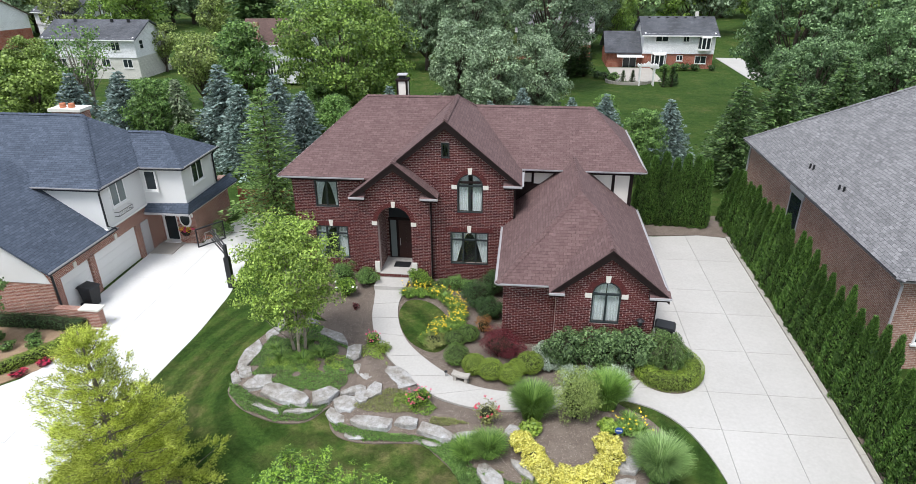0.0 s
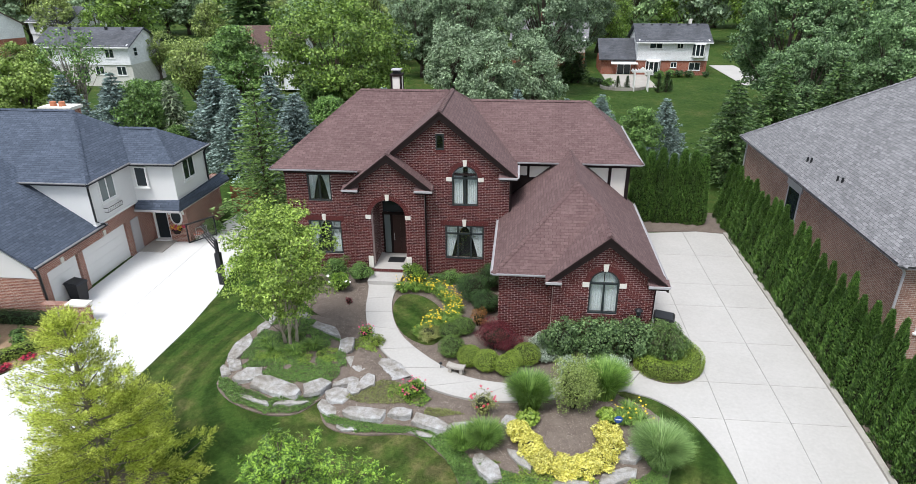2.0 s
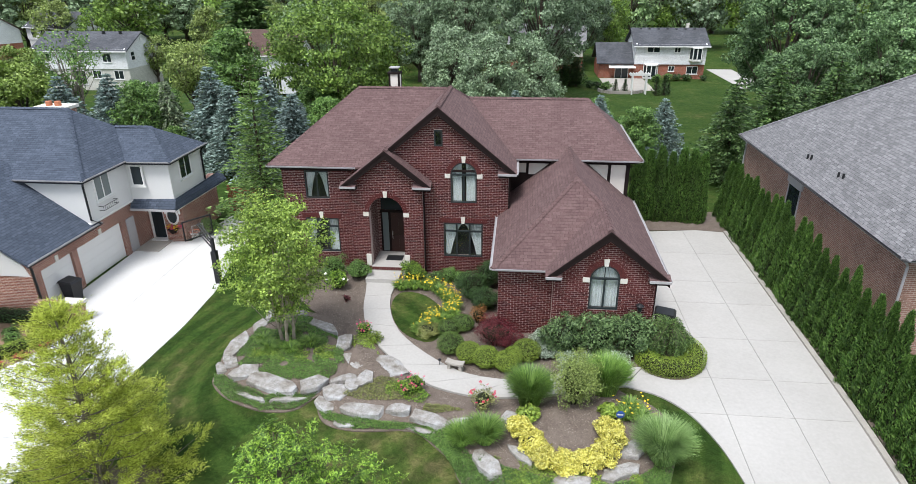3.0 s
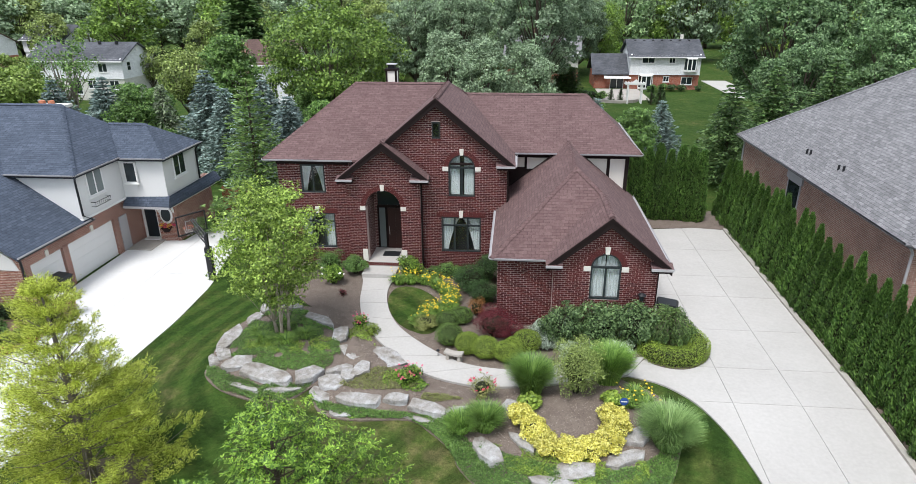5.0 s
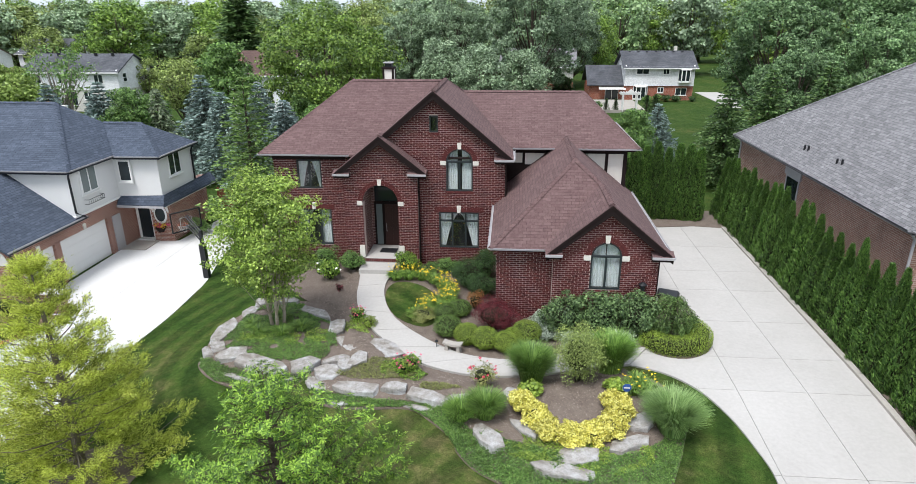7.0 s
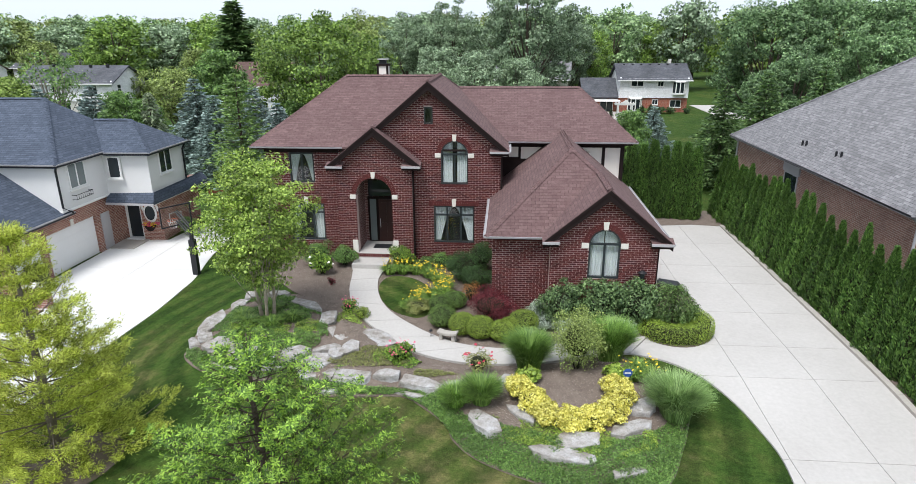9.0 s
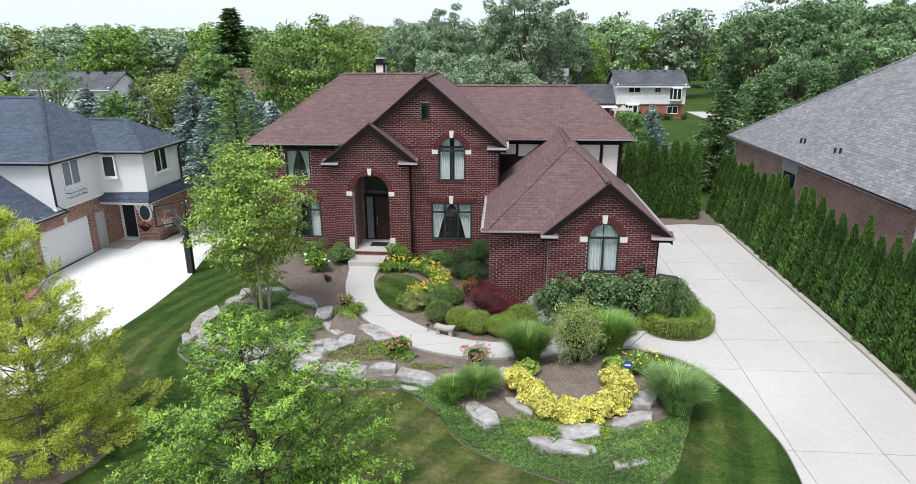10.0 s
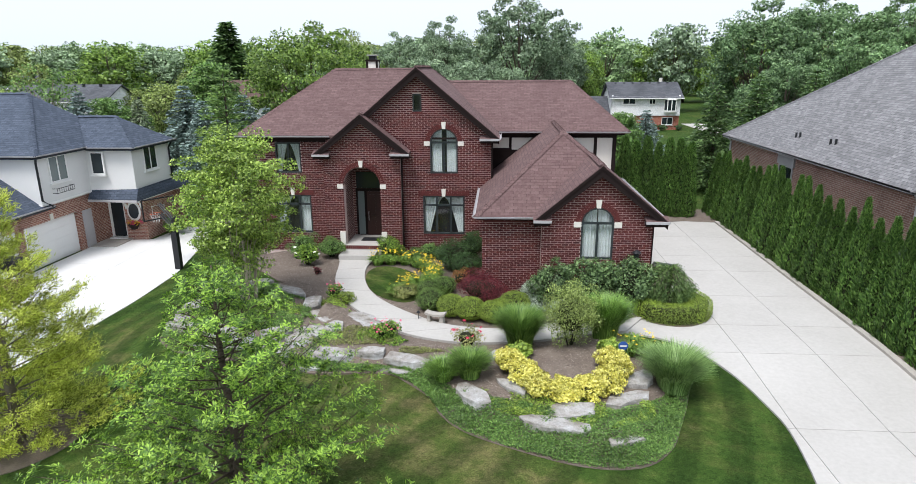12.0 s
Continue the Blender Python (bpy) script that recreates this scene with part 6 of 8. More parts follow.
def shrub(name, label, x, y, r, h, seed, material, n=1400, size=0.07, ragged=0.1, squash=1.0, up=0.5, jitter=0.7, group=""):
    """Leaves in lumps over a mound; stems and a core coloured as shade show between them."""
    rng = np.random.default_rng(seed)
    root = thing(name, label, "shrub", group=group, at=(x, y, bed_z(x, y)))
    dims = np.array([r, r * squash, h * 0.52])
    if ragged < 0.1:
        d = unit(rng.normal(0, 1, (n, 3)) + np.array([0, 0, 0.25]))
        lump = np.array([1 + ragged * (noise.noise((a * 2.3 + seed, b * 2.3, c * 2.3)) + 0.7 * noise.noise((a * 6, b * 6 + seed, c * 6))) for a, b, c in d])
        p = d * (rng.uniform(0.72, 1.0, n) ** 0.5 * lump)[:, None] * dims
        fill = 0.8
    else:
        k = int(10 + 60 * ragged)
        c = unit(rng.normal(0, 1, (k, 3)) + np.array([0, 0, 0.3])) * rng.uniform(0.5, 0.8 + 0.2 * ragged, (k, 1))
        size_c = rng.uniform(0.2, 0.42, k)
        w = size_c ** 2 / np.sum(size_c ** 2)
        which = rng.choice(k, n, p=w)
        e = unit(rng.normal(0, 1, (n, 3)) + 0.35 * c[which] + np.array([0, 0, 0.2]))
        p = (c[which] + e * (size_c[which] * rng.uniform(0.6, 1.05, n))[:, None]) * dims
        d = unit(e + 0.5 * c[which])
        fill = 0.5
        m = n // 4
        q = unit(rng.normal(0, 1, (m, 3)))
        p[:m], d[:m] = q * rng.uniform(0.5, 0.78, (m, 1)) * dims, q
    p = p + np.array([0, 0, h * 0.5])
    p[:, 2] = np.maximum(p[:, 2], 0.02)
    leaves("foliage", leaf_mesh(p, d, size, rng, up, jitter=jitter), material, root)
    # opaque core, dark as inner shade, blocks light behind the leaves; stems join it
    g = Geo()
    rings = [(math.sin(math.pi * (0.06 + 0.88 * q / 7)), -math.cos(math.pi * (0.06 + 0.88 * q / 7))) for q in range(8)]
    vs = []
    for rr, z in rings:
        for q in range(10):
            a = 2 * math.pi * q / 10
            f = fill * (1 + 0.2 * noise.noise((math.cos(a) * 2 + seed, math.sin(a) * 2, z * 2)))
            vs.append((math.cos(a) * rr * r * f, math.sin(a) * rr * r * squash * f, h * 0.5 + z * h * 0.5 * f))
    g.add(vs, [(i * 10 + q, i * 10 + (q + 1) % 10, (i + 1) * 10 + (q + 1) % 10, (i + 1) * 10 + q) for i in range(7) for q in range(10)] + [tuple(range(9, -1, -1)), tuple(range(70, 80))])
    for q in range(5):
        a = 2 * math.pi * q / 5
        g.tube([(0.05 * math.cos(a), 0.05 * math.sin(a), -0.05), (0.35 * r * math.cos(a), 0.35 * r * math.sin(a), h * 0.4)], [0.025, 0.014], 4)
    make("twig_shade_core", g, TWIG_SHADE, root)
    return root


def flowers(pts, material, parent, seed, size=0.05, name="flower"):
    """Small five-petalled heads at the given places, joined."""
    rng = np.random.default_rng(seed)
    v, f = [], []
    for p in pts:
        nrm = unit(np.array([[rng.normal(0, 0.4), rng.normal(0, 0.4), 1.0]]))[0]
        a = unit(np.cross(nrm, [[1, 0.2, 0]]))[0]
        b = np.cross(nrm, a)
        for k in range(5):
            t = 2 * math.pi * k / 5
            e = a * math.cos(t) + b * math.sin(t)
            w = np.cross(nrm, e)
            i = len(v)
            v += [p, p + e * size * 0.6 + w * size * 0.32 + nrm * size * 0.25, p + e * size + nrm * size * 0.3, p + e * size * 0.6 - w * size * 0.32 + nrm * size * 0.25]
            f.append((i, i + 1, i + 2, i + 3))
    return tagged(leaves(name, (np.array(v), np.array(f)), material, parent), kind="stuff")


def blades(name, label, x, y, r, h, seed, material, n=900, width=0.012, droop=0.45, category="grass", spread=0.42, bloom=None, blooms=0, group=""):
    """A tuft of arching strap leaves."""
    rng = np.random.default_rng(seed)
    root = thing(name, label, category, group=group, at=(x, y, bed_z(x, y)))
    v, f = [], []
    a = rng.uniform(0, 2 * math.pi, n)
    b0 = r * spread * rng.uniform(0, 1, n) ** 0.6
    L = h * rng.uniform(0.7, 1.15, n)
    out = r * rng.uniform(0.15, 1.05, n) ** 0.8
    for i in range(n):
        c, s = math.cos(a[i]), math.sin(a[i])
        px, py = -s * width, c * width
        k = len(v)
        for t, wd in ((0, 1.0), (0.4, 1.0), (0.75, 0.75), (1.0, 0.1)):
            rr = b0[i] + (out[i] - b0[i] * 0.6) * t ** 1.9
            z = L[i] * (t - droop * 0.55 * t ** 3)
            v += [(c * rr + px * wd, s * rr + py * wd, z), (c * rr - px * wd, s * rr - py * wd, z)]
        f += [(k, k + 1, k + 3, k + 2), (k + 2, k + 3, k + 5, k + 4), (k + 4, k + 5, k + 7, k + 6)]
    leaves("leaf_tuft", (np.array(v), np.array(f)), material, root)
    if blooms:
        q = [np.array([r * 0.9 * rng.uniform(-1, 1), r * 0.9 * rng.uniform(-1, 1), h * rng.uniform(0.8, 1.15)]) for _ in range(blooms)]
        flowers(q, bloom, root, seed + 1, 0.043)
        g = Geo()
        for p in q:
            g.tube([(p[0] * 0.4, p[1] * 0.4, 0.05), tuple(p)], [0.006, 0.004], 3)
        tagged(make("stalk", g, material, root), kind="stuff")
    return root


def cover(name, label, poly, n, size, h, seed, material, keep=None, gap=0.0, up=0.9):
    """Low creeping leaves over a plan outline."""
    rng = np.random.default_rng(seed)
    xs, ys = [p[0] for p in poly], [p[1] for p in poly]
    pts = []
    while len(pts) < n:
        x, y = rng.uniform(min(xs), max(xs)), rng.uniform(min(ys), max(ys))
        if not inside(poly, x, y) or (keep and not keep(x, y)):
            continue
        if gap and noise.noise((x * 1.3 + seed, y * 1.3, 0)) < gap - 0.5:
            continue
        hh = h * (0.6 + 0.7 * noise.noise((x * 2.5, y * 2.5, seed)))
        pts.append((x, y, bed_z(x, y) + max(0.01, rng.uniform(0.2, 1.0) * hh)))
    p = np.array(pts)
    return tagged(leaves(name, leaf_mesh(p, np.zeros_like(p), size, rng, up, jitter=0.5), material, None), label, "ground cover", kind="stuff")


L_BOX = leaf("boxwood_leaf", (0.095, 0.15, 0.013), (0.15, 0.225, 0.02), (0.215, 0.285, 0.035))
L_BOXD = leaf("dark_boxwood_leaf", (0.035, 0.07, 0.012), (0.065, 0.12, 0.02), (0.11, 0.17, 0.035))
L_RED = leaf("red_maple_leaf", (0.045, 0.006, 0.012), (0.09, 0.012, 0.02), (0.15, 0.028, 0.035))
L_YEW = leaf("yew_needle", (0.014, 0.034, 0.01), (0.025, 0.058, 0.014), (0.045, 0.09, 0.022))
L_GOLD = leaf("golden_leaf", (0.3, 0.29, 0.025), (0.52, 0.48, 0.06), (0.68, 0.63, 0.17))
L_SAGE = leaf("silver_sage_leaf", (0.14, 0.19, 0.13), (0.24, 0.3, 0.22), (0.38, 0.44, 0.35))
L_IVY = leaf("ivy_leaf", (0.04, 0.09, 0.018), (0.075, 0.145, 0.026), (0.125, 0.21, 0.045))
L_LIME = leaf("lime_ground_leaf", (0.09, 0.16, 0.015), (0.16, 0.25, 0.025), (0.25, 0.33, 0.05))
L_GRASS = leaf("tall_grass_blade", (0.055, 0.125, 0.018), (0.105, 0.2, 0.03), (0.19, 0.3, 0.06))
L_GRASSP = leaf("pale_grass_blade", (0.075, 0.145, 0.035), (0.135, 0.23, 0.06), (0.23, 0.33, 0.12))
L_LILY = leaf("lily_blade", (0.05, 0.11, 0.015), (0.1, 0.19, 0.028), (0.18, 0.28, 0.05))
L_SEDUM = leaf("sedum_leaf", (0.1, 0.12, 0.03), (0.16, 0.18, 0.05), (0.23, 0.24, 0.08))
L_VIB = leaf("viburnum_leaf", (0.028, 0.06, 0.02), (0.065, 0.12, 0.036), (0.15, 0.23, 0.085))
P_YEL = mottled("yellow_petal", (0.8, 0.55, 0.02), (0.9, 0.68, 0.06), 5, 40, 0.6, 0.05)
P_PINK = mottled("pink_petal", (0.55, 0.05, 0.14), (0.7, 0.12, 0.22), 5, 40, 0.6, 0.05)
P_RED = mottled("red_petal", (0.4, 0.01, 0.05), (0.55, 0.03, 0.08), 5, 40, 0.6, 0.05)
P_WHITE = mottled("white_petal", (0.75, 0.74, 0.68), (0.82, 0.8, 0.75), 5, 40, 0.6, 0.05)

for i, (x, y, r, h) in enumerate(((1.8, -7.3, 0.5, 0.75), (2.45, -7.55, 0.52, 0.75), (3.2, -7.72, 0.48, 0.7), (3.95, -7.0, 0.55, 0.78), (3.5, -7.2, 0.42, 0.6))):
    shrub("boxwood_ball", "clipped yellow-green boxwood ball beside the walk", x, y, r, h, 200 + i, L_BOX, 5600, 0.04, 0.04, group="boxwood balls along the walk")
for i, (x, y, r, h) in enumerate(((1.05, -6.75, 0.55, 0.75), (0.85, -5.5, 0.5, 0.6), (1.35, -5.1, 0.5, 0.6))):
    shrub("round_shrub", "clipped dark green round shrub in the foundation bed", x, y, r, h, 210 + i, L_BOXD, 4200, 0.038, 0.08)
shrub("low_shrub", "low bronze-green mounding shrub at the walk's bend", -0.05, -5.65, 0.62, 0.5, 215, L_SEDUM, 2400, 0.05, 0.12)
shrub("japanese_maple", "low spreading dark red lace-leaf maple", 2.75, -6.15, 1.1, 1.15, 220, L_RED, 9000, 0.045, 0.2, squash=0.75, up=0.3, jitter=0.9)
shrub("orange_shrub", "small shrub with orange-brown new leaves", 1.95, -4.5, 0.45, 0.75, 221, leaf("orange_leaf", (0.12, 0.06, 0.015), (0.2, 0.09, 0.02), (0.28, 0.13, 0.04)), 900, 0.06, 0.15)
for i, (x, y, r, h) in enumerate(((1.55, -2.4, 0.95, 1.35), (2.15, -1.3, 0.8, 1.4), (2.1, -3.4, 0.8, 1.2))):
    shrub("yew", "large dark green yew in the corner by the garage", x, y, r, h, 230 + i, L_YEW, 6000, 0.055, 0.16)
for i, (x, y, r, h) in enumerate(((0.35, -0.85, 0.55, 0.7), (1.0, -1.1, 0.5, 0.65), (-0.35, -1.0, 0.5, 0.5))):
    shrub("window_shrub", "small green shrub under the front window", x, y, r, h, 240 + i, L_GREEN, 1900, 0.06, 0.14)
shrub("porch_shrub", "rounded bright green shrub beside the porch steps", -1.4, -0.95, 0.68, 1.0, 245, L_OAK, 2800, 0.07, 0.12)
shrub("porch_shrub", "dark rounded shrub beside the brick porch", -4.0, -0.85, 0.7, 0.95, 246, L_GREEN, 2800, 0.07, 0.12)
shrub("porch_shrub", "dark rounded shrub against the west wall", -5.3, -0.6, 0.8, 1.0, 247, L_GREEN, 2800, 0.07, 0.14)
hyd = shrub("hydrangea", "green hydrangea with a few white blooms", -4.7, -2.05, 0.6, 0.95, 248, L_OAK, 1800, 0.1, 0.12)
flowers([np.array([0.5 * math.cos(k * 1.9), 0.5 * math.sin(k * 1.9) - 0.1, 0.5 + 0.06 * k]) for k in range(6)], P_WHITE, hyd, 5, 0.08, "bloom")
for i, (x, y) in enumerate(((5.35, -6.75), (6.6, -6.75), (7.85, -6.6))):
    shrub("viburnum", "broad dark-leaved shrub against the garage wall", x, y, 0.85, 1.85, 250 + i, L_VIB, 4600, 0.1, 0.36, squash=0.75, group="shrubs along the garage wall")
for i, (x, y, r, h) in enumerate(((4.45, -6.35, 0.45, 0.9), (4.65, -6.85, 0.4, 0.6), (5.5, -7.6, 0.55, 0.68), (6.3, -7.65, 0.6, 0.72), (7.2, -7.5, 0.65, 0.75))):
    shrub("russian_sage", "silvery green sage in loose sprays", x, y, r, h, 260 + i, L_SAGE, 2600, 0.055, 0.4, up=0.9, jitter=0.8)
serv = shrub("burning_bush", "loose olive-green shrub standing in the rock garden", 5.5, -9.75, 0.88, 1.85, 270, L_OLIVE, 9500, 0.055, 0.6, jitter=0.9)
for i, (x, y, r, h) in enumerate(((3.7, -11.35, 0.5, 0.68), (4.05, -11.9, 0.48, 0.62), (4.45, -12.4, 0.5, 0.58), (5.05, -12.55, 0.52, 0.56), (5.65, -12.55, 0.48, 0.56), (6.15, -12.2, 0.48, 0.62), (6.5, -11.7, 0.52, 0.68), (6.45, -11.2, 0.46, 0.68))):
    shrub("golden_shrub", "bright golden-yellow leaved shrub in the rock garden", x, y, r, h, 280 + i, L_GOLD, 3400, 0.068, 0.3, jitter=0.9, up=0.9, group="ring of golden shrubs")
for i, (x, y, r, h) in enumerate(((3.95, -10.55, 0.4, 0.4), (6.55, -10.25, 0.4, 0.45))):
    shrub("lime_perennial", "lime-green broad-leaved perennial beside the boulders", x, y, r, h, 290 + i, L_LIME, 700, 0.12, 0.2, up=0.9)
rose = shrub("rose_bush", "sparse rose bush with dark red flowers", 2.5, -10.15, 0.52, 0.75, 300, L_SEDUM, 900, 0.06, 0.3)
flowers([np.array([0.42 * math.cos(k * 2.4), 0.4 * math.sin(k * 2.4), 0.45 + 0.05 * (k % 7)]) for k in range(14)], P_RED, rose, 7, 0.06, "bloom")
for i, (x, y) in enumerate(((-0.15, -9.75), (0.1, -9.4), (-2.55, -5.95))):
    ob = shrub("pink_rose", "low rose with clusters of pink flowers", x, y, 0.38, 0.5, 305 + i, L_OAK, 600, 0.07, 0.25)
    flowers([np.array([0.33 * math.cos(k * 2.4) * (0.4 + 0.6 * (k % 3) / 2), 0.33 * math.sin(k * 2.4), 0.38 + 0.04 * (k % 5)]) for k in range(16)], P_PINK, ob, 9 + i, 0.045, "bloom")
shrub("small_shrub", "small yellow-green shrub by the walk", -2.0, -6.35, 0.38, 0.4, 310, L_BOX, 700, 0.06, 0.2)
shrub("dark_perennial", "small dark bronze perennial in the mulch", -4.0, -3.2, 0.2, 0.3, 311, L_RED, 250, 0.05, 0.25)
G_ = "ornamental grasses"
blades("ornamental_grass", "tall green arching ornamental grass", 4.05, -9.65, 0.85, 1.35, 320, L_GRASS, 4600, 0.008, group=G_)
blades("ornamental_grass", "tall green arching ornamental grass", 6.65, -8.9, 0.85, 1.5, 321, L_GRASS, 4600, 0.008, group=G_)
blades("ornamental_grass", "pale feathery ornamental grass by the lawn edge", 8.0, -11.75, 0.95, 1.25, 322, L_GRASSP, 5200, 0.007, group=G_)
blades("ornamental_grass", "dark green fine-bladed grass among the boulders", 2.65, -11.65, 0.65, 0.8, 323, L_GRASS, 2600, 0.009, group=G_)
blades("ornamental_grass", "dark green fine-bladed grass among the boulders", 1.95, -11.7, 0.6, 0.6, 324, L_GRASS, 1500, 0.009, group=G_)
for i, (x, y) in enumerate(((-1.75, -1.85), (-1.2, -1.75), (-0.6, -1.75), (-0.05, -2.05), (0.35, -2.5), (0.65, -3.0), (0.8, -3.6), (0.75, -4.2), (0.45, -4.7), (0.0, -5.1), (-0.25, -5.5), (0.1, -4.5))):
    blades("daylily", "clump of daylilies with yellow flowers", x, y, 0.48, 0.55, 330 + i, L_LILY, 420, 0.016, 0.9, "flower", bloom=P_YEL, blooms=24 if i < 9 else 15, group="daylilies round the grass crescent")
for i, (x, y) in enumerate(((7.1, -10.3), (7.6, -10.35), (7.35, -9.9))):
    blades("daylily", "clump of daylilies with yellow flowers", x, y, 0.45, 0.55, 350 + i, L_LILY, 240, 0.015, 0.9, "flower", bloom=P_YEL, blooms=7, group="daylilies by the driveway")
for i, (x, y) in enumerate(((-5.9, -7.4), (-5.0, -7.5), (-4.4, -7.0), (-6.3, -6.9), (-5.4, -6.2))):
    blades("lily_clump", "grassy green perennial under the birch", x, y, 0.5, 0.45, 360 + i, L_LILY, 260, 0.014, 0.9, "flower")


# weeping spruce inside a clipped kidney hedge
def weeping(x, y, seed):
    rng = np.random.default_rng(seed)
    root = thing("weeping_spruce", "low weeping spruce with hanging green boughs", "tree", at=(x, y, ground_z(x, y) + 0.04))
    pts, axes, g = [], [], Geo()
    g.tube([(0, 0, -0.1), (0.05, 0, 1.0), (0, 0, 1.75)], [0.07, 0.05, 0.03], 7)
    for k in range(80):
        a = rng.uniform(0, 2 * math.pi)
        l, z0 = rng.uniform(0.35, 0.95), rng.uniform(1.1, 1.85)
        drop = rng.uniform(0.7, 1.5)
        pr = (0, 0, z0)
        for j in range(1, 13):
            s = j / 12
            p = (math.cos(a) * l * min(1, s * 1.9), math.sin(a) * l * min(1, s * 1.9), max(0.25, z0 + 0.16 * math.sin(min(1, s * 2) * 3.1) - drop * max(0, s - 0.35) * 1.3))
            for q in range(12):
                pts.append(np.array(p) + rng.normal(0, 0.05, 3))
                axes.append(np.array(p) - np.array(pr) + rng.normal(0, 0.06, 3))
            pr = p
        g.tube([(0, 0, z0), (math.cos(a) * l * 0.6, math.sin(a) * l * 0.6, z0 + 0.14), (math.cos(a) * l, math.sin(a) * l, z0 - 0.1)], [0.018, 0.012, 0.006], 4)
    leaves("crown", spray_mesh(np.array(pts), unit(np.array(axes)), 0.12, rng, 0.09, 0.3), leaf("weeping_needle", (0.03, 0.07, 0.016), (0.07, 0.135, 0.03), (0.17, 0.26, 0.07)), root)
    make("trunk", g, BARK, root)
    root.scale = (1, 1, 0.8)


weeping(9.15, -6.35, 3)


def low_hedge(name, label, path, w, h, seed, material, n, size=0.05):
    """A clipped hedge along a plan path."""
    rng = np.random.default_rng(seed)
    path = [Vector(p) for p in spline(path, 8)]
    P, D = [], []
    for _ in range(n):
        t = rng.uniform(0, 1)
        c = along(path, t)
        e = (along(path, min(1, t + 0.02)) - along(path, max(0, t - 0.02))).normalized()
        a = rng.uniform(-0.75, math.pi + 0.75)
        k = (abs(math.cos(a)) ** 4 + abs(math.sin(a)) ** 4) ** -0.25 * rng.uniform(0.85, 1.02)
        o = math.cos(a) * k * w / 2
        P.append((c.x - e.y * o, c.y + e.x * o, bed_z(c.x, c.y) + max(0.02, h * 0.45 + math.sin(a) * k * h * 0.55)))
        D.append((-e.y * math.cos(a), e.x * math.cos(a), math.sin(a)))
    root = thing(name, label, "hedge")
    leaves("foliage", leaf_mesh(np.array(P), np.array(D), size, rng, 0.3, jitter=0.6), material, root)
    # dark slabs added inside the hedge as its inner shade
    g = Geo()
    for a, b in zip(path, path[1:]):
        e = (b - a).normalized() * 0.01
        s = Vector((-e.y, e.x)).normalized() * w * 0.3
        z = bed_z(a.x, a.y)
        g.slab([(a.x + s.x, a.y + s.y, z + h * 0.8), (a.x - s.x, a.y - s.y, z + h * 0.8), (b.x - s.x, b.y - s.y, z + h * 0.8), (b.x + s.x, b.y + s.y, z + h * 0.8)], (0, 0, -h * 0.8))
    make("twig_shade_core", g, TWIG_SHADE, root)


low_hedge("boxwood_hedge", "clipped kidney-shaped boxwood hedge on the driveway corner", [(8.3, -6.75), (8.5, -7.25), (9.1, -7.5), (9.8, -7.3), (10.2, -6.7), (10.05, -6.0), (9.7, -5.6)], 0.75, 0.6, 5, L_BOX, 14000, 0.04)
drape("hedge_corner_bed", spline([(8.2, -7.2), (8.7, -7.75), (9.6, -7.8), (10.4, -7.1), (10.5, -6.2), (10.0, -5.3), (9.0, -5.0), (8.4, -6.0)], 4, True), 0.06, MULCH, "small mulch bed in the driveway corner", "bed")

# creeping ground cover
cover("vinca_mat", "dense creeping green ground cover round the boulders", [(1.3, -11.9), (2.3, -12.2), (3.2, -12.6), (4.4, -13.0), (6.0, -13.1), (7.0, -12.9), (7.7, -12.2), (8.2, -12.3), (7.8, -13.2), (7.3, -14.15), (6.5, -14.8), (5.3, -14.85), (3.8, -14.3), (2.6, -13.6), (1.95, -12.95)], 26000, 0.052, 0.16, 1, L_IVY)
cover("lime_mat", "bright yellow-green creeping ground cover", [(2.9, -12.3), (4.4, -12.5), (6.1, -12.8), (7.4, -12.4), (7.2, -13.3), (6.0, -13.9), (4.6, -13.6), (3.4, -13.3)], 7000, 0.046, 0.18, 2, L_LIME, gap=0.3)
cover("vinca_strip", "dense creeping green ground cover under the stone edge", [(-3.0, -10.6), (-1.6, -10.95), (0.2, -10.95), (1.6, -11.2), (2.4, -11.4), (1.75, -12.3), (1.0, -11.65), (0.2, -11.15), (-1.6, -11.3), (-2.7, -10.95)], 9000, 0.052, 0.16, 3, L_IVY)
cover("birch_cover", "creeping green ground cover under the birch", [(-7.1, -8.2), (-7.2, -6.4), (-6.7, -5.0), (-5.2, -4.9), (-3.8, -5.8), (-3.1, -7.0), (-2.7, -8.3), (-3.2, -9.1), (-4.8, -9.4), (-6.0, -8.75)], 26000, 0.055, 0.14, 4, L_IVY, gap=0.25)
cover("birch_lime", "bright yellow-green creeping ground cover", [(-6.5, -8.0), (-4.4, -8.3), (-3.2, -7.9), (-3.4, -7.0), (-5.0, -7.6), (-6.6, -7.4)], 2200, 0.06, 0.15, 5, L_LIME, gap=0.3)
cover("birch_rim", "creeping green ground cover at the lawn's edge", [(-7.6, -8.6), (-7.0, -9.0), (-6.2, -9.6), (-5.0, -10.1), (-4.0, -9.9), (-3.3, -9.7), (-3.5, -10.2), (-3.9, -10.6), (-5.0, -10.7), (-6.4, -10.15), (-7.3, -9.3)], 7000, 0.052, 0.15, 6, L_IVY)
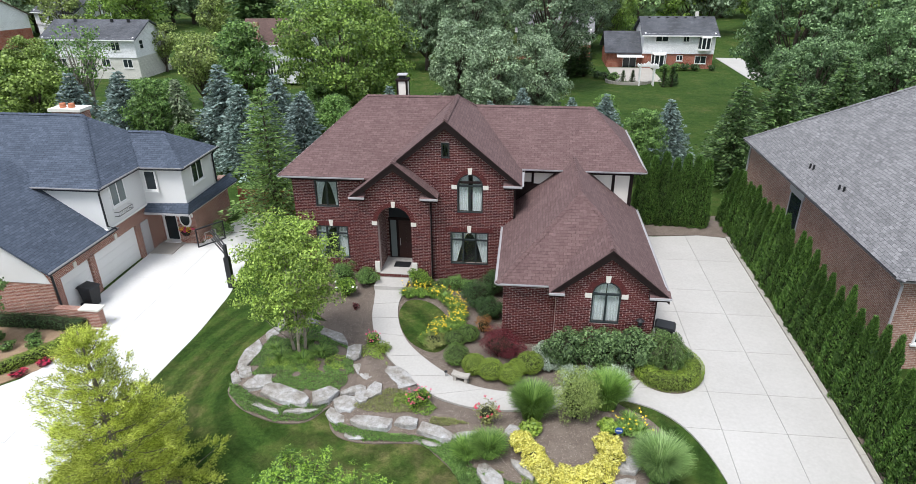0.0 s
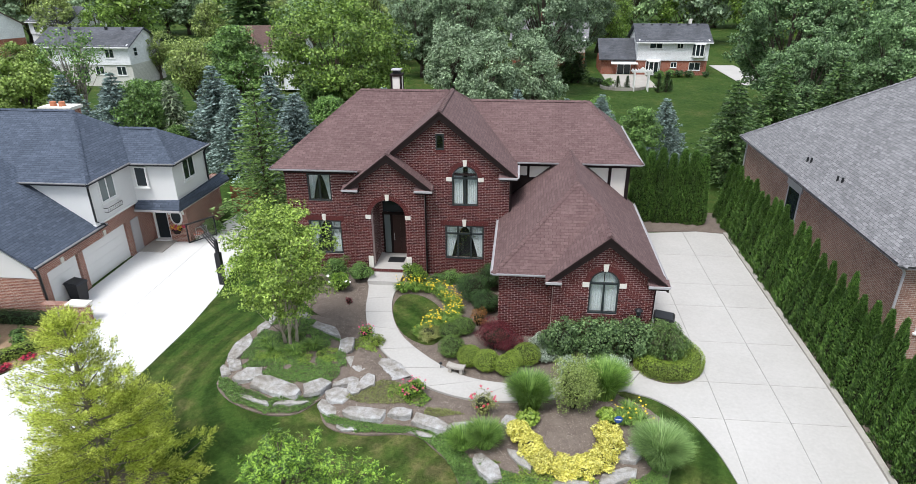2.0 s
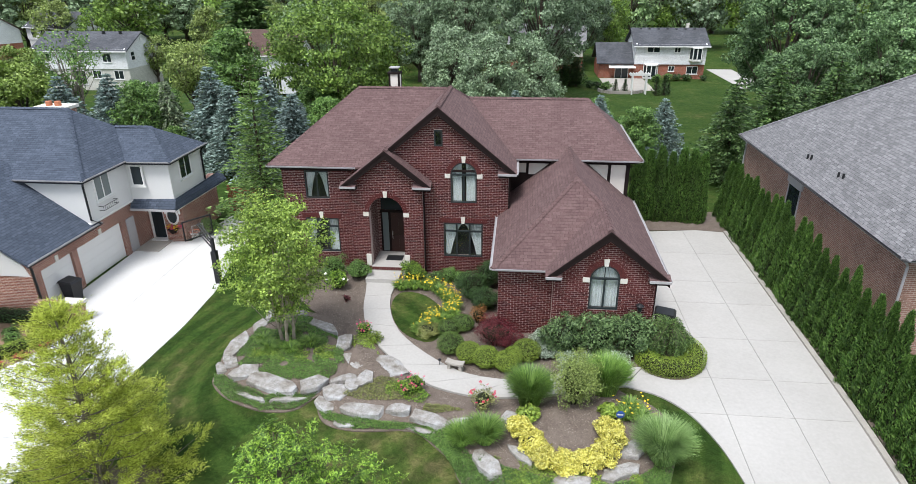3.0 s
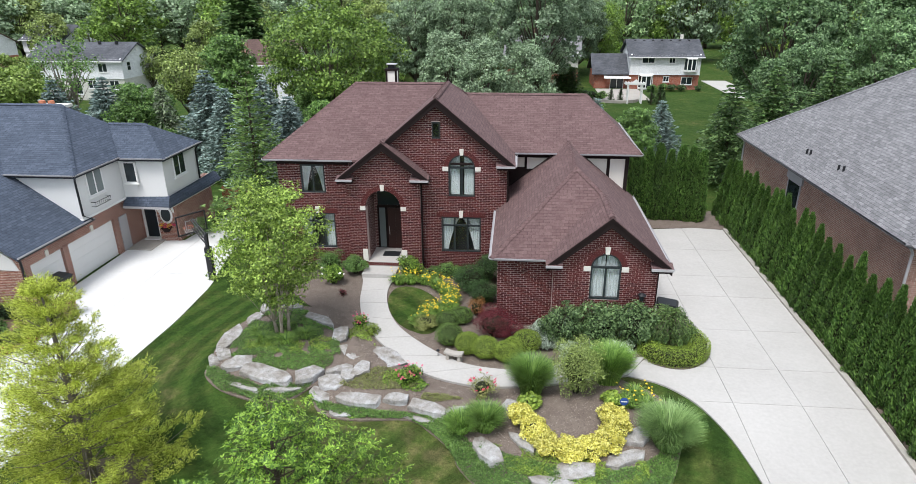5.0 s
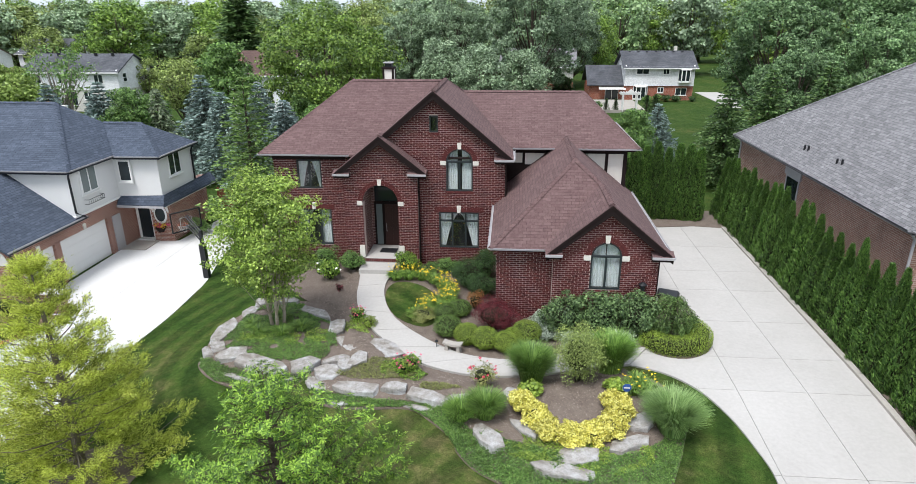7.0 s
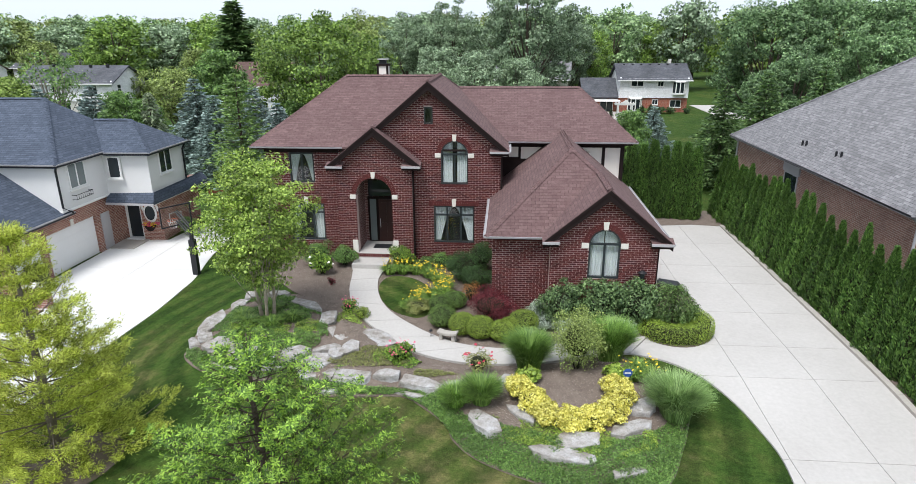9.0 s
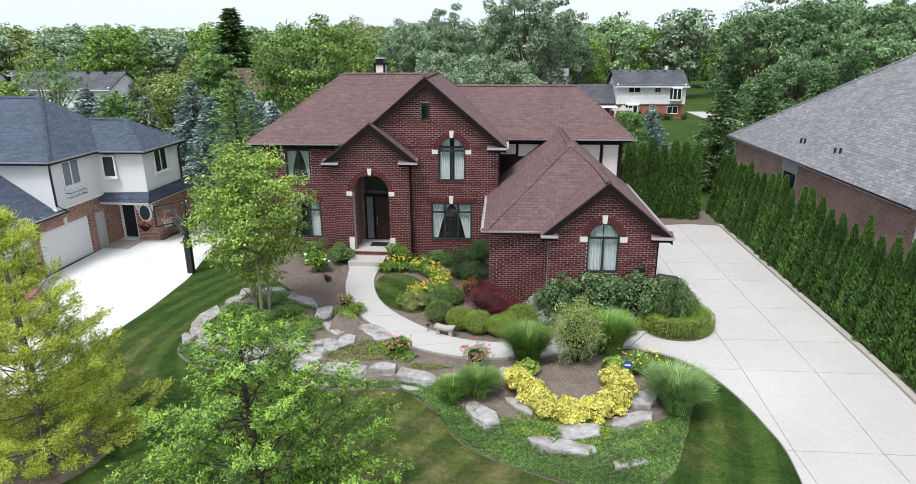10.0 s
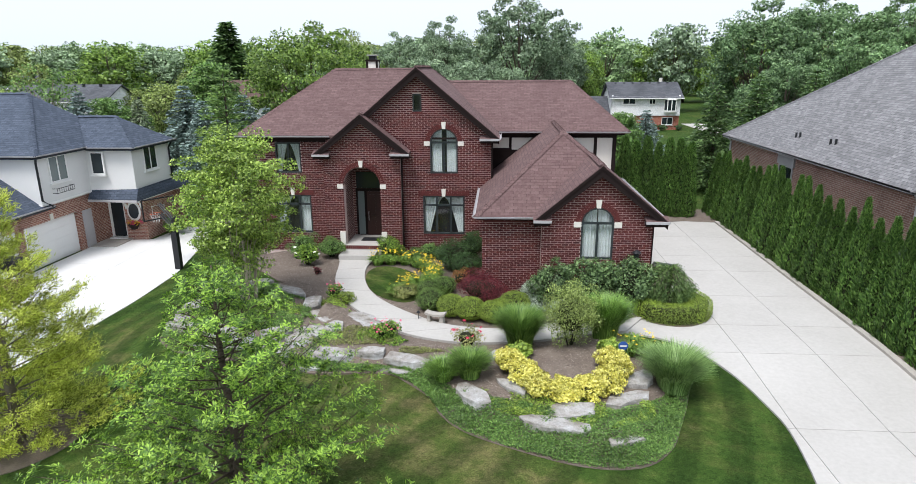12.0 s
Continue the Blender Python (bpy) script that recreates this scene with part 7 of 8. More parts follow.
cover("vinca_edge", "creeping green ground cover spilling over the bed's edge", FRONT_BED, 12000, 0.052, 0.14, 11, L_IVY, keep=lambda x, y: y < -11.6 and min(math.hypot(x - a, y - b) for a, b in FRONT_BED) < 0.55)
cover("sedum_mat", "olive-brown creeping sedum by the flat slab", [(-2.3, -10.0), (-1.9, -9.3), (-1.2, -8.9), (-0.3, -9.0), (0.3, -9.5), (0.2, -10.0), (-0.7, -10.15), (-1.6, -10.2)], 3200, 0.06, 0.1, 7, L_SEDUM, gap=0.2)
cover("sedum_patch", "small cushion of olive sedum", [(0.6, -10.2), (1.4, -10.2), (1.9, -10.4), (1.0, -10.6), (0.5, -10.5)], 900, 0.05, 0.1, 8, L_SEDUM)
cover("rose_cover", "low green ground cover among the pink roses", [(-0.9, -9.2), (0.2, -9.1), (0.7, -9.7), (0.5, -10.2), (-0.3, -10.1), (-0.9, -9.8)], 1500, 0.06, 0.15, 9, L_OAK, gap=0.2)
cover("walk_cover", "thin green ground cover between stones and walk", [(-2.9, -5.8), (-2.3, -6.2), (-1.8, -6.9), (-1.6, -7.3), (-2.3, -7.2), (-3.0, -6.6)], 900, 0.06, 0.12, 10, L_LIME, gap=0.4)


def chips(name, poly, n, seed, skip=()):
    """Loose bark chips over the mulch."""
    rng = np.random.default_rng(seed)
    xs, ys = [p[0] for p in poly], [p[1] for p in poly]
    pts = []
    while len(pts) < n:
        x, y = rng.uniform(min(xs), max(xs)), rng.uniform(min(ys), max(ys))
        if inside(poly, x, y) and not any(inside(s, x, y) for s in skip):
            pts.append((x, y, bed_z(x, y) + 0.012))
    p = np.array(pts)
    return tagged(leaves(name, leaf_mesh(p, np.zeros_like(p), 0.055, rng, 2.0, 0.35, 0.5, 0.05), CHIP, None), "loose shredded bark chips on the beds", "mulch", kind="stuff")


CHIP = island("bark_chip", [(0, (0.08, 0.06, 0.048)), (0.5, (0.19, 0.155, 0.13)), (1, (0.4, 0.35, 0.3))], 0.95, 0.1)
chips("bark_chips", FRONT_BED, 16000, 1)
chips("bark_chips", HOUSE_BED, 14000, 2, (CRESCENT,))
chips("bark_chips", WEST_BED, 9000, 3)
chips("bark_chips", BIRCH_BED, 6000, 4)

# ---- small things ----
bench = thing("garden_bench", "small curved concrete garden bench beside the walk", "bench", at=(1.35, -7.95, ground_z(1.35, -7.95) + 0.05))
bench.rotation_euler = (0, 0, radians(-14))
ts = [-0.5 + 0.1 * k for k in range(11)]
top = [(a, 0.42 + 0.28 * a * a) for a in ts]
g = Geo().slab([(a, -0.2, z) for a, z in top] + [(a, -0.2, z - 0.09) for a, z in reversed(top)], (0, 0.4, 0))
make("seat", g, KERB, bench)
bench.scale = (0.68, 0.7, 0.78)
for x in (-0.32, 0.32):
    make("leg", Geo().slab([(x - 0.07, -0.14, 0.36), (x + 0.07, -0.14, 0.36), (x + 0.1, -0.15, 0), (x - 0.1, -0.15, 0)], (0, 0.29, 0)), KERB, bench)


def wheelie(x, y, rot, z=None):
    """A two-wheeled refuse cart with a hinged lid."""
    root = thing("refuse_cart", "black plastic wheeled refuse cart with lid", "bin", at=(x, y, ground_z(x, y) + 0.06))
    root.rotation_euler = (0, 0, radians(rot))
    make("body", Geo().add([(sx * w, sy * d, z) for z, w, d in ((0.05, 0.24, 0.27), (1.0, 0.31, 0.36)) for sx, sy in ((-1, -1), (1, -1), (1, 1), (-1, 1))], [(3, 2, 1, 0), (0, 1, 5, 4), (1, 2, 6, 5), (2, 3, 7, 6), (3, 0, 4, 7), (4, 5, 6, 7)]), BLACK, root)
    make("lid", Geo().add([(-0.34, -0.42, 1.0), (0.34, -0.42, 1.0), (0.34, 0.4, 1.03), (-0.34, 0.4, 1.03), (-0.3, -0.34, 1.09), (0.3, -0.34, 1.09), (0.3, 0.34, 1.12), (-0.3, 0.34, 1.12)], [(3, 2, 1, 0), (0, 1, 5, 4), (1, 2, 6, 5), (2, 3, 7, 6), (3, 0, 4, 7), (4, 5, 6, 7)]), BLACK, root)
    make("handle", Geo().tube([(-0.28, 0.42, 0.98), (-0.28, 0.5, 0.96), (0.28, 0.5, 0.96), (0.28, 0.42, 0.98)], [0.018] * 4, 6), BLACK, root)
    for sx in (-0.3, 0.3):
        make("wheel", Geo().tube([(sx - 0.03, 0.3, 0.1), (sx + 0.03, 0.3, 0.1)], [0.13, 0.13], 12), BLACK, root)
    return root


wheelie(9.35, -4.85, 75)
wheelie(-17.3, -2.9, 80)
lamp = thing("wall_lantern", "small black wall lantern on the garage brick", "lamp")
make("back_plate", Geo().box(8.05, 8.17, -5.86, -5.83, 1.75, 1.98), BLACK, lamp)
make("hood", Geo().tube([(8.11, -5.98, 1.96), (8.11, -5.98, 2.04)], [0.16, 0.05], 10), BLACK, lamp)
make("glass_body", Geo().tube([(8.11, -5.98, 1.74), (8.11, -5.98, 1.96)], [0.07, 0.1], 8), FRAME_GR, lamp)

# basketball hoop by the neighbour's driveway
hz = ground_z(-11.3, -0.5)
hoop = thing("basketball_hoop", "black in-ground basketball hoop with clear backboard", "basketball hoop")
make("post", Geo().box(-11.37, -11.23, -0.57, -0.43, hz - 0.2, hz + 2.45), BLACK, hoop)
make("post_pad", Geo().box(-11.43, -11.17, -0.63, -0.37, hz, hz + 1.75), BLACK, hoop, "padded black sleeve")
for z0, z1 in ((1.95, 2.5), (2.35, 2.95)):
    for s in (-0.09, 0.09):
        make("arm", Geo().tube([(-11.3, -0.5 + s, hz + z0), (-12.2, 0.08 + s, hz + z1)], [0.035, 0.035], 6), BLACK, hoop)
bm_ = Matrix.Translation((-12.25, 0.1, hz + 2.72)) @ pose(0, 0, 0, 0, 0, 235)
for b in ((-0.75, 0.75, -0.5, -0.45), (-0.75, 0.75, 0.45, 0.5), (-0.75, -0.7, -0.45, 0.45), (0.7, 0.75, -0.45, 0.45)):
    make("board_frame", Geo().box(b[0], b[1], -0.03, 0.03, b[2], b[3], bm_), BLACK, hoop)
bd = make("backboard", Geo().box(-0.7, 0.7, -0.012, 0.012, -0.45, 0.45, bm_), CLEAR, hoop, "clear backboard")
for b in ((-0.3, 0.3, 0.13, 0.16), (-0.3, 0.3, -0.3, -0.27), (-0.3, -0.27, -0.27, 0.13), (0.27, 0.3, -0.27, 0.13)):
    make("target_line", Geo().box(b[0], b[1], -0.02, -0.013, b[2], b[3], bm_), WHITE, hoop)
ORANGE = mottled("orange_paint", (0.5, 0.09, 0.03), (0.58, 0.13, 0.05), 3, 20, 0.5, 0.05)
rim = [bm_ @ Vector((0.23 * math.cos(t), -0.4 + 0.23 * math.sin(t), -0.3)) for t in (2 * math.pi * k / 16 for k in range(17))]
make("rim", Geo().tube(rim, [0.012] * 17, 5), ORANGE, hoop)
net = Geo()
for k in range(12):
    t = 2 * math.pi * k / 12
    net.tube([bm_ @ Vector((r * math.cos(t + w), -0.4 + r * math.sin(t + w), z)) for r, w, z in ((0.23, 0, -0.3), (0.17, 0.25, -0.5), (0.13, 0.1, -0.7))], [0.006] * 3, 3)
make("net", net, WHITE, hoop)

# blue yard sign
BLUE = mottled("blue_sign", (0.03, 0.08, 0.3), (0.05, 0.12, 0.38), 4, 30, 0.4, 0.02)
sg = thing("yard_sign", "small blue eight-sided yard sign on a stake", "sign", at=(6.85, -10.75, bed_z(6.85, -10.75)))
make("stake", Geo().box(-0.012, 0.012, 0.0, 0.015, -0.1, 0.45), GUTTER, sg)
make("plate", Geo().slab([(0.14 * math.cos(t), -0.01, 0.5 + 0.14 * math.sin(t)) for t in (math.pi / 8 + math.pi * k / 4 for k in range(8))], (0, 0.012, 0)), BLUE, sg)
make("bar", Geo().box(-0.09, 0.09, -0.014, -0.011, 0.48, 0.52), WHITE, sg)
# path light
pl = thing("path_light", "small black path light beside the walk", "lamp", at=(0.75, -7.75, bed_z(0.75, -7.75)))
make("stem", Geo().tube([(0, 0, -0.05), (0, 0, 0.3)], [0.012, 0.012], 5), BLACK, pl)
make("cap", Geo().tube([(0, 0, 0.27), (0, 0, 0.33)], [0.07, 0.03], 8), BLACK, pl)

# neighbour's yard
drape("neighbour_bed", [(-17.7, -4.9), (-15.7, -4.9), (-15.75, -6.2), (-16.3, -8.0), (-18.2, -10.2), (-22, -12.6), (-26, -12), (-27, -5), (-18, -4.5)], 0.05, mottled("wood_chip_mulch", (0.2, 0.13, 0.08), (0.36, 0.26, 0.17), 2.5, 25, 0.98, 1.0), "tan wood-chip bed before the neighbour's garage", "bed", step=0.8)
low_hedge("box_hedge", "curving clipped boxwood hedge in the neighbour's bed", [(-16.2, -5.7), (-16.4, -6.6), (-17.0, -7.5), (-17.9, -8.5), (-19.2, -9.4), (-21.5, -10.0)], 0.55, 0.5, 6, L_BOX, 5200, 0.07)
low_hedge("wall_hedge", "dark clipped hedge along the neighbour's brick wall", [(-16.2, -5.05), (-18, -4.95), (-20, -4.95), (-22, -5.0)], 0.6, 0.6, 7, L_YEW, 4000, 0.07)
for i, (x, y) in enumerate(((-18.0, -6.0), (-18.6, -6.8), (-17.5, -6.6), (-19.6, -6.2), (-19.2, -7.9))):
    shrub("small_shrub", "small rounded green shrub in the wood-chip bed", x, y, 0.38, 0.45, 400 + i, L_GREEN, 600, 0.08, 0.15)
for i, (x, y) in enumerate(((-15.95, -6.7), (-16.25, -7.6), (-16.8, -8.4))):
    ob = shrub("begonia_patch", "low patch of dark red bedding flowers", x, y, 0.3, 0.18, 410 + i, L_RED, 500, 0.08, 0.2)
    r_ = random.Random(i)
    flowers([np.array([r_.uniform(-0.26, 0.26), r_.uniform(-0.26, 0.26), 0.17]) for k in range(26)], P_RED, ob, i, 0.05, "bloom")
home(broadleaf("young_maple", 3.8, 1.35, 91, L_GREEN, "young green tree in the neighbour's bed", 60, 60, 0.2, 0.35, 0.08, clump_r=0.22), -19.6, -6.6)
bk = thing("flower_basket", "hanging basket with orange and purple flowers", "planter", at=(-16.0, 4.0, 0.05))
make("basket", Geo().tube([(0, 0, -0.15), (0, 0, 0.12)], [0.15, 0.3], 10), TRIM, bk)
for m_, s_ in ((P_YEL, 1), (P_PINK, 2)):
    r_ = random.Random(s_)
    flowers([np.array([r_.uniform(-0.4, 0.4), r_.uniform(-0.25, 0.2), 0.12 + r_.uniform(0, 0.15)]) for k in range(26)], m_, bk, s_, 0.09, "bloom")
shrub("corner_shrub", "round green shrub at the corner of the brick wall", -14.7, 5.5, 0.7, 1.0, 420, L_GREEN, 1500, 0.1, 0.12)
FENCE = mottled("red_brown_fence", (0.18, 0.06, 0.03), (0.27, 0.1, 0.05), 2, 20, 0.85, 0.3)
fn = thing("wood_fence", "red-brown board fence between the two houses", "fence", at=(0, 0, 0))
for k in range(24):
    x = -15.0 + k * 0.17
    make("board", Geo().box(x, x + 0.155, 9.0, 9.03, G0 - 0.2, G0 + 1.75), FENCE, fn)
for x in (-15.0, -13.0, -11.0):
    make("post", Geo().box(x, x + 0.1, 9.03, 9.13, G0 - 0.2, G0 + 1.85), FENCE, fn)

# ---- houses beyond the back yards ----
SIDING = uv_brick("white_siding", (0.74, 0.75, 0.76), (0.79, 0.8, 0.81), (0.55, 0.55, 0.56), 6.0, 0.16, 0.012, 0.7, 0.4, 0.06)
SIDING_G = uv_brick("cream_siding", (0.56, 0.55, 0.5), (0.6, 0.59, 0.54), (0.38, 0.37, 0.34), 6.0, 0.16, 0.012, 0.7, 0.4, 0.06)
SHINGLE_BR = uv_brick("far_brown_shingle", (0.095, 0.06, 0.052), (0.125, 0.08, 0.07), (0.06, 0.04, 0.034), 0.4, 0.2, 0.015, 0.95, 0.5, 0.2)


def gable_house(name, label, x0, x1, depth, base, split, eave, ridge, rot, at, lower, upper, roofm, over=0.4):
    """A far two-storey house: lower and upper walls, gable ends and a pitched roof."""
    root = thing(name, label, "house", at=at)
    root.rotation_euler = (0, 0, radians(rot))
    make("lower_wall", Geo().box(x0, x1, 0, depth, base - 0.5, split), lower, root, uv=True)
    make("upper_wall", Geo().box(x0 - 0.02, x1 + 0.02, -0.15, depth, split, eave), upper, root, uv=True)
    for x in (x0, x1 - 0.2):
        make("gable_end", Geo().slab([(x, -0.15, eave), (x, depth, eave), (x, depth / 2, ridge - 0.1)], (0.2, 0, 0)), upper, root, uv=True)
    s = (ridge - eave) / (depth / 2)
    make("roof", Geo().slab([(x0 - over, -over - 0.15, eave - s * over), (x1 + over, -over - 0.15, eave - s * over), (x1 + over, depth / 2, ridge), (x0 - over, depth / 2, ridge)], (0, 0, -0.15)), roofm, root, uv=True)
    make("back_roof", Geo().slab([(x1 + over, depth + over, eave - s * over), (x0 - over, depth + over, eave - s * over), (x0 - over, depth / 2, ridge), (x1 + over, depth / 2, ridge)], (0, 0, -0.15)), roofm, root, uv=True)
    make("gutter", Geo().box(x0 - over, x1 + over, -over - 0.28, -over - 0.14, eave - s * over - 0.14, eave - s * over), WHITE, root)
    return root


gz = ground_z(24, 66)
fr = gable_house("far_brick_house", "two-storey house with white siding over orange brick", 19.7, 29.3, 7.5, gz, 1.6, 4.3, 6.2, 0, (-0.5, 65.5, -0.35), BRICK_FAR, SIDING, SHINGLE_FAR)
for x0, x1, z0, z1, b in ((21.25, 23.0, 3.2, 4.0, 1), (24.95, 25.8, 3.2, 3.95, 1), (26.9, 28.45, 0.3, 1.35, 1), (24.4, 25.25, 0.65, 1.4, 1)):
    plain_window("window", pose((x0 + x1) / 2, -0.15 if z0 > 1.6 else 0.0, z0), x1 - x0, z1 - z0, fr, WHITE, b)
for x0, x1, z0, z1, yy in ((27.05, 28.9, 2.35, 3.9, -0.15), (21.0, 23.0, -0.1, 1.55, 0.0)):
    bay = thing("bay_window", "", "")
    bay.parent = fr
    c = (x0 + x1) / 2
    make("bay_roof", Geo().slab([(x0 - 0.1, yy, z1 + 0.25), (x0 + 0.3, yy - 0.7, z1), (x1 - 0.3, yy - 0.7, z1), (x1 + 0.1, yy, z1 + 0.25)], (0, 0, -0.1)), WHITE, bay)
    make("bay_base", Geo().slab([(x0, yy, z0), (x0 + 0.35, yy - 0.6, z0), (x1 - 0.35, yy - 0.6, z0), (x1, yy, z0)], (0, 0, -0.25)), WHITE, bay)
    make("pane", Geo().slab([(x0 + 0.05, yy, z0), (x0 + 0.38, yy - 0.55, z0), (x1 - 0.38, yy - 0.55, z0), (x1 - 0.05, yy, z0)], (0, 0, z1 - z0 - 0.1)), GLASS, bay)
    for x, y in ((x0 + 0.02, yy), (x0 + 0.35, yy - 0.6), (c, yy - 0.6), (x1 - 0.35, yy - 0.6), (x1 - 0.02, yy)):
        make("post", Geo().box(x - 0.06, x + 0.06, y - 0.04, y + 0.04, z0, z1), WHITE, bay)
make("wing_wall", Geo().box(14.9, 19.7, 0.6, 7, gz - 0.5, 1.7), BRICK_FAR, fr, uv=True)
make("wing_roof", Geo().slab([(14.5, 0.1, 1.7), (20.2, 0.1, 1.7), (20.2, 4, 4.15), (14.5, 4, 4.15)], (0, 0, -0.15)), SHINGLE_FAR, fr, uv=True)
make("wing_back_roof", Geo().slab([(19.7, 8, 1.7), (14.5, 8, 1.7), (14.5, 4, 4.15), (19.7, 4, 4.15)], (0, 0, -0.15)), SHINGLE_FAR, fr, uv=True)
make("awning", Geo().slab([(16.2, 0.55, 1.45), (19.9, 0.55, 1.45), (19.9, -0.5, 1.15), (16.2, -0.5, 1.15)], (0, 0, -0.06)), WHITE, fr)
plain_window("sliding_door", pose(18.1, 0.6, -0.7), 1.9, 1.75, fr, WHITE, 1)
make("far_chimney", Geo().box(27.2, 27.6, 4.3, 4.7, 5, 6.75), LIME, fr)
for k in range(7):
    make("roof_vent", Geo().box(20.5 + k * 1.25, 20.8 + k * 1.25, 3.3, 3.5, 5.85, 6.12), BLACK, fr)
# white garden arbour and small cypresses
ab = thing("garden_arbour", "white wooden garden arbour on the far lawn", "arbour", at=(17.9, 53.2, ground_z(17.9, 53.2)))
for x in (-0.85, 0.85):
    for y in (-0.4, 0.4):
        make("post", Geo().box(x - 0.06, x + 0.06, y - 0.06, y + 0.06, -0.1, 2.3), WHITE, ab)
for y in (-0.45, 0.45):
    make("beam", Geo().box(-1.25, 1.25, y - 0.04, y + 0.04, 2.3, 2.48), WHITE, ab)
for k in range(7):
    make("rafter", Geo().box(-1.1 + k * 0.36, -1.03 + k * 0.36, -0.7, 0.7, 2.48, 2.58), WHITE, ab)
make("pediment", Geo().slab([(-0.5, -0.45, 2.58), (0.5, -0.45, 2.58), (0, -0.45, 3.0)], (0, 0.06, 0)), WHITE, ab)
cyp = conifer("small_cypress", 2.4, 0.55, 95, L_DARK, "small pointed cypress on the far lawn", rows=14, per=7, droop=-0.4, size=0.16, twig=0.12)
for i, (x, y, s) in enumerate(((19.9, 52.5, 0.95), (20.9, 52.6, 1.0), (15.2, 54, 0.7), (16.4, 54.2, 0.7), (21.6, 53.5, 0.6))):
    (home if i == 0 else put)(cyp, x, y, 40 * i, s)
for i, (x, y, r) in enumerate(((23.5, 63.5, 0.9), (24.8, 63.8, 0.8), (26.2, 63.8, 0.8), (22.0, 63.0, 0.8), (28.5, 64, 0.6), (13.4, 56.2, 0.9), (14.3, 55.7, 0.9), (12.4, 57.5, 0.8))):
    shrub("far_shrub", "low green shrub by the far brick house", x, y, r, r * 1.2, 430 + i, L_DARK if i % 3 else L_GREEN, 500, 0.2, 0.12)
bw = thing("bed_edging", "low curved brick edging round the far patio bed", "edging")
for k in range(16):
    a = radians(180 + 11 * k)
    make("stone", Geo().box(-0.28, 0.28, -0.12, 0.12, -0.2, 0.35, Matrix.Translation((16.0 + 2.7 * math.cos(a), 55.0 + 1.8 * math.sin(a), ground_z(16, 55))) @ pose(0, 0, 0, 0, 0, math.degrees(a) + 90)), KERB, bw)
tagged(make("far_patio", Geo().box(14.5, 20.5, 55.5, 65.4, gz - 0.3, gz + 0.05), KERB), "grey paved patio behind the far brick house", "patio", kind="structure")
tagged(make("far_drive", Geo().box(31.8, 35.5, 58, 75, gz - 0.3, gz + 0.04), CONC), "pale concrete drive beside the far house", "driveway", kind="structure")
cy2 = conifer("dark_cypress", 4.2, 1.3, 96, L_DARK, "dense dark conical evergreen on the far lawn", rows=16, per=9, droop=-0.3, size=0.26, twig=0.16, power=0.5)
for i, (x, y, s) in enumerate(((8.7, 58.0, 0.9), (9.8, 58.6, 1.0), (10.7, 58.5, 0.9))):
    (home if i == 0 else put)(cy2, x, y, 60 * i, s)

gw = ground_z(-55, 55)
fl = gable_house("far_white_house", "two-storey white sided house with dark roof", -13.5, 0, 8.0, gw, 1.4, 4.0, 6.0, 0, (-50.3, 55.9, 0), SIDING_G, SIDING, SHINGLE_FAR)
for x, w in ((-11.8, 1.3), (-8.0, 1.2), (-2.8, 1.3)):
    plain_window("window", pose(x, -0.15, 2.3), w, 1.2, fl, WHITE, 1)
for x, w, h in ((-7.4, 1.9, 1.9), (-4.8, 1.3, 1.1), (-1.6, 1.4, 1.2), (-11.4, 1.5, 1.2)):
    plain_window("window", pose(x, 0, 1.2 - h), w, h, fl, WHITE, 1)
plain_window("end_window", pose(0.02, 1.4, 2.4, 0, 0, 90), 0.9, 1.2, fl, WHITE, 0, True)
plain_window("end_window", pose(0.02, 6.6, 2.7, 0, 0, 90), 0.9, 1.2, fl, WHITE, 0, True)
make("gable_vent", Geo().box(0.02, 0.1, 3.8, 4.2, 4.8, 5.3), WHITE, fl)
for x in (-10.5, -5, -2.5):
    make("roof_vent", Geo().box(x, x + 0.3, 3.2, 3.5, 5.7, 6.12), BLACK, fl)
mh = gable_house("far_mid_house", "white house with french doors and brown roof behind the maple", -4.0, 4.2, 7.0, -0.7, 1.9, 4.0, 6.6, 6, (-29.3, 53, 0), SIDING, SIDING, SHINGLE_BR)
for x in (-0.9, 0.8):
    plain_window("french_door", pose(x, 0, -0.6), 1.5, 2.3, mh, WHITE, 3, True)
make("chimney", Geo().box(-2.6, -1.6, -0.6, 0.0, -1, 6.5), BRICK_MIX, mh, uv=True)
g3 = gable_house("far_grey_house", "grey house with brick chimney behind the silver trees", -5.0, 6.0, 7.0, -0.8, 1.5, 3.6, 5.9, -5, (6.5, 72, 0), BRICK_FAR, SIDING_G, SHINGLE_GREY)
make("chimney", Geo().box(-1.0, 0.0, 3.0, 3.8, 4.5, 7.0), BRICK_FAR, g3, uv=True)
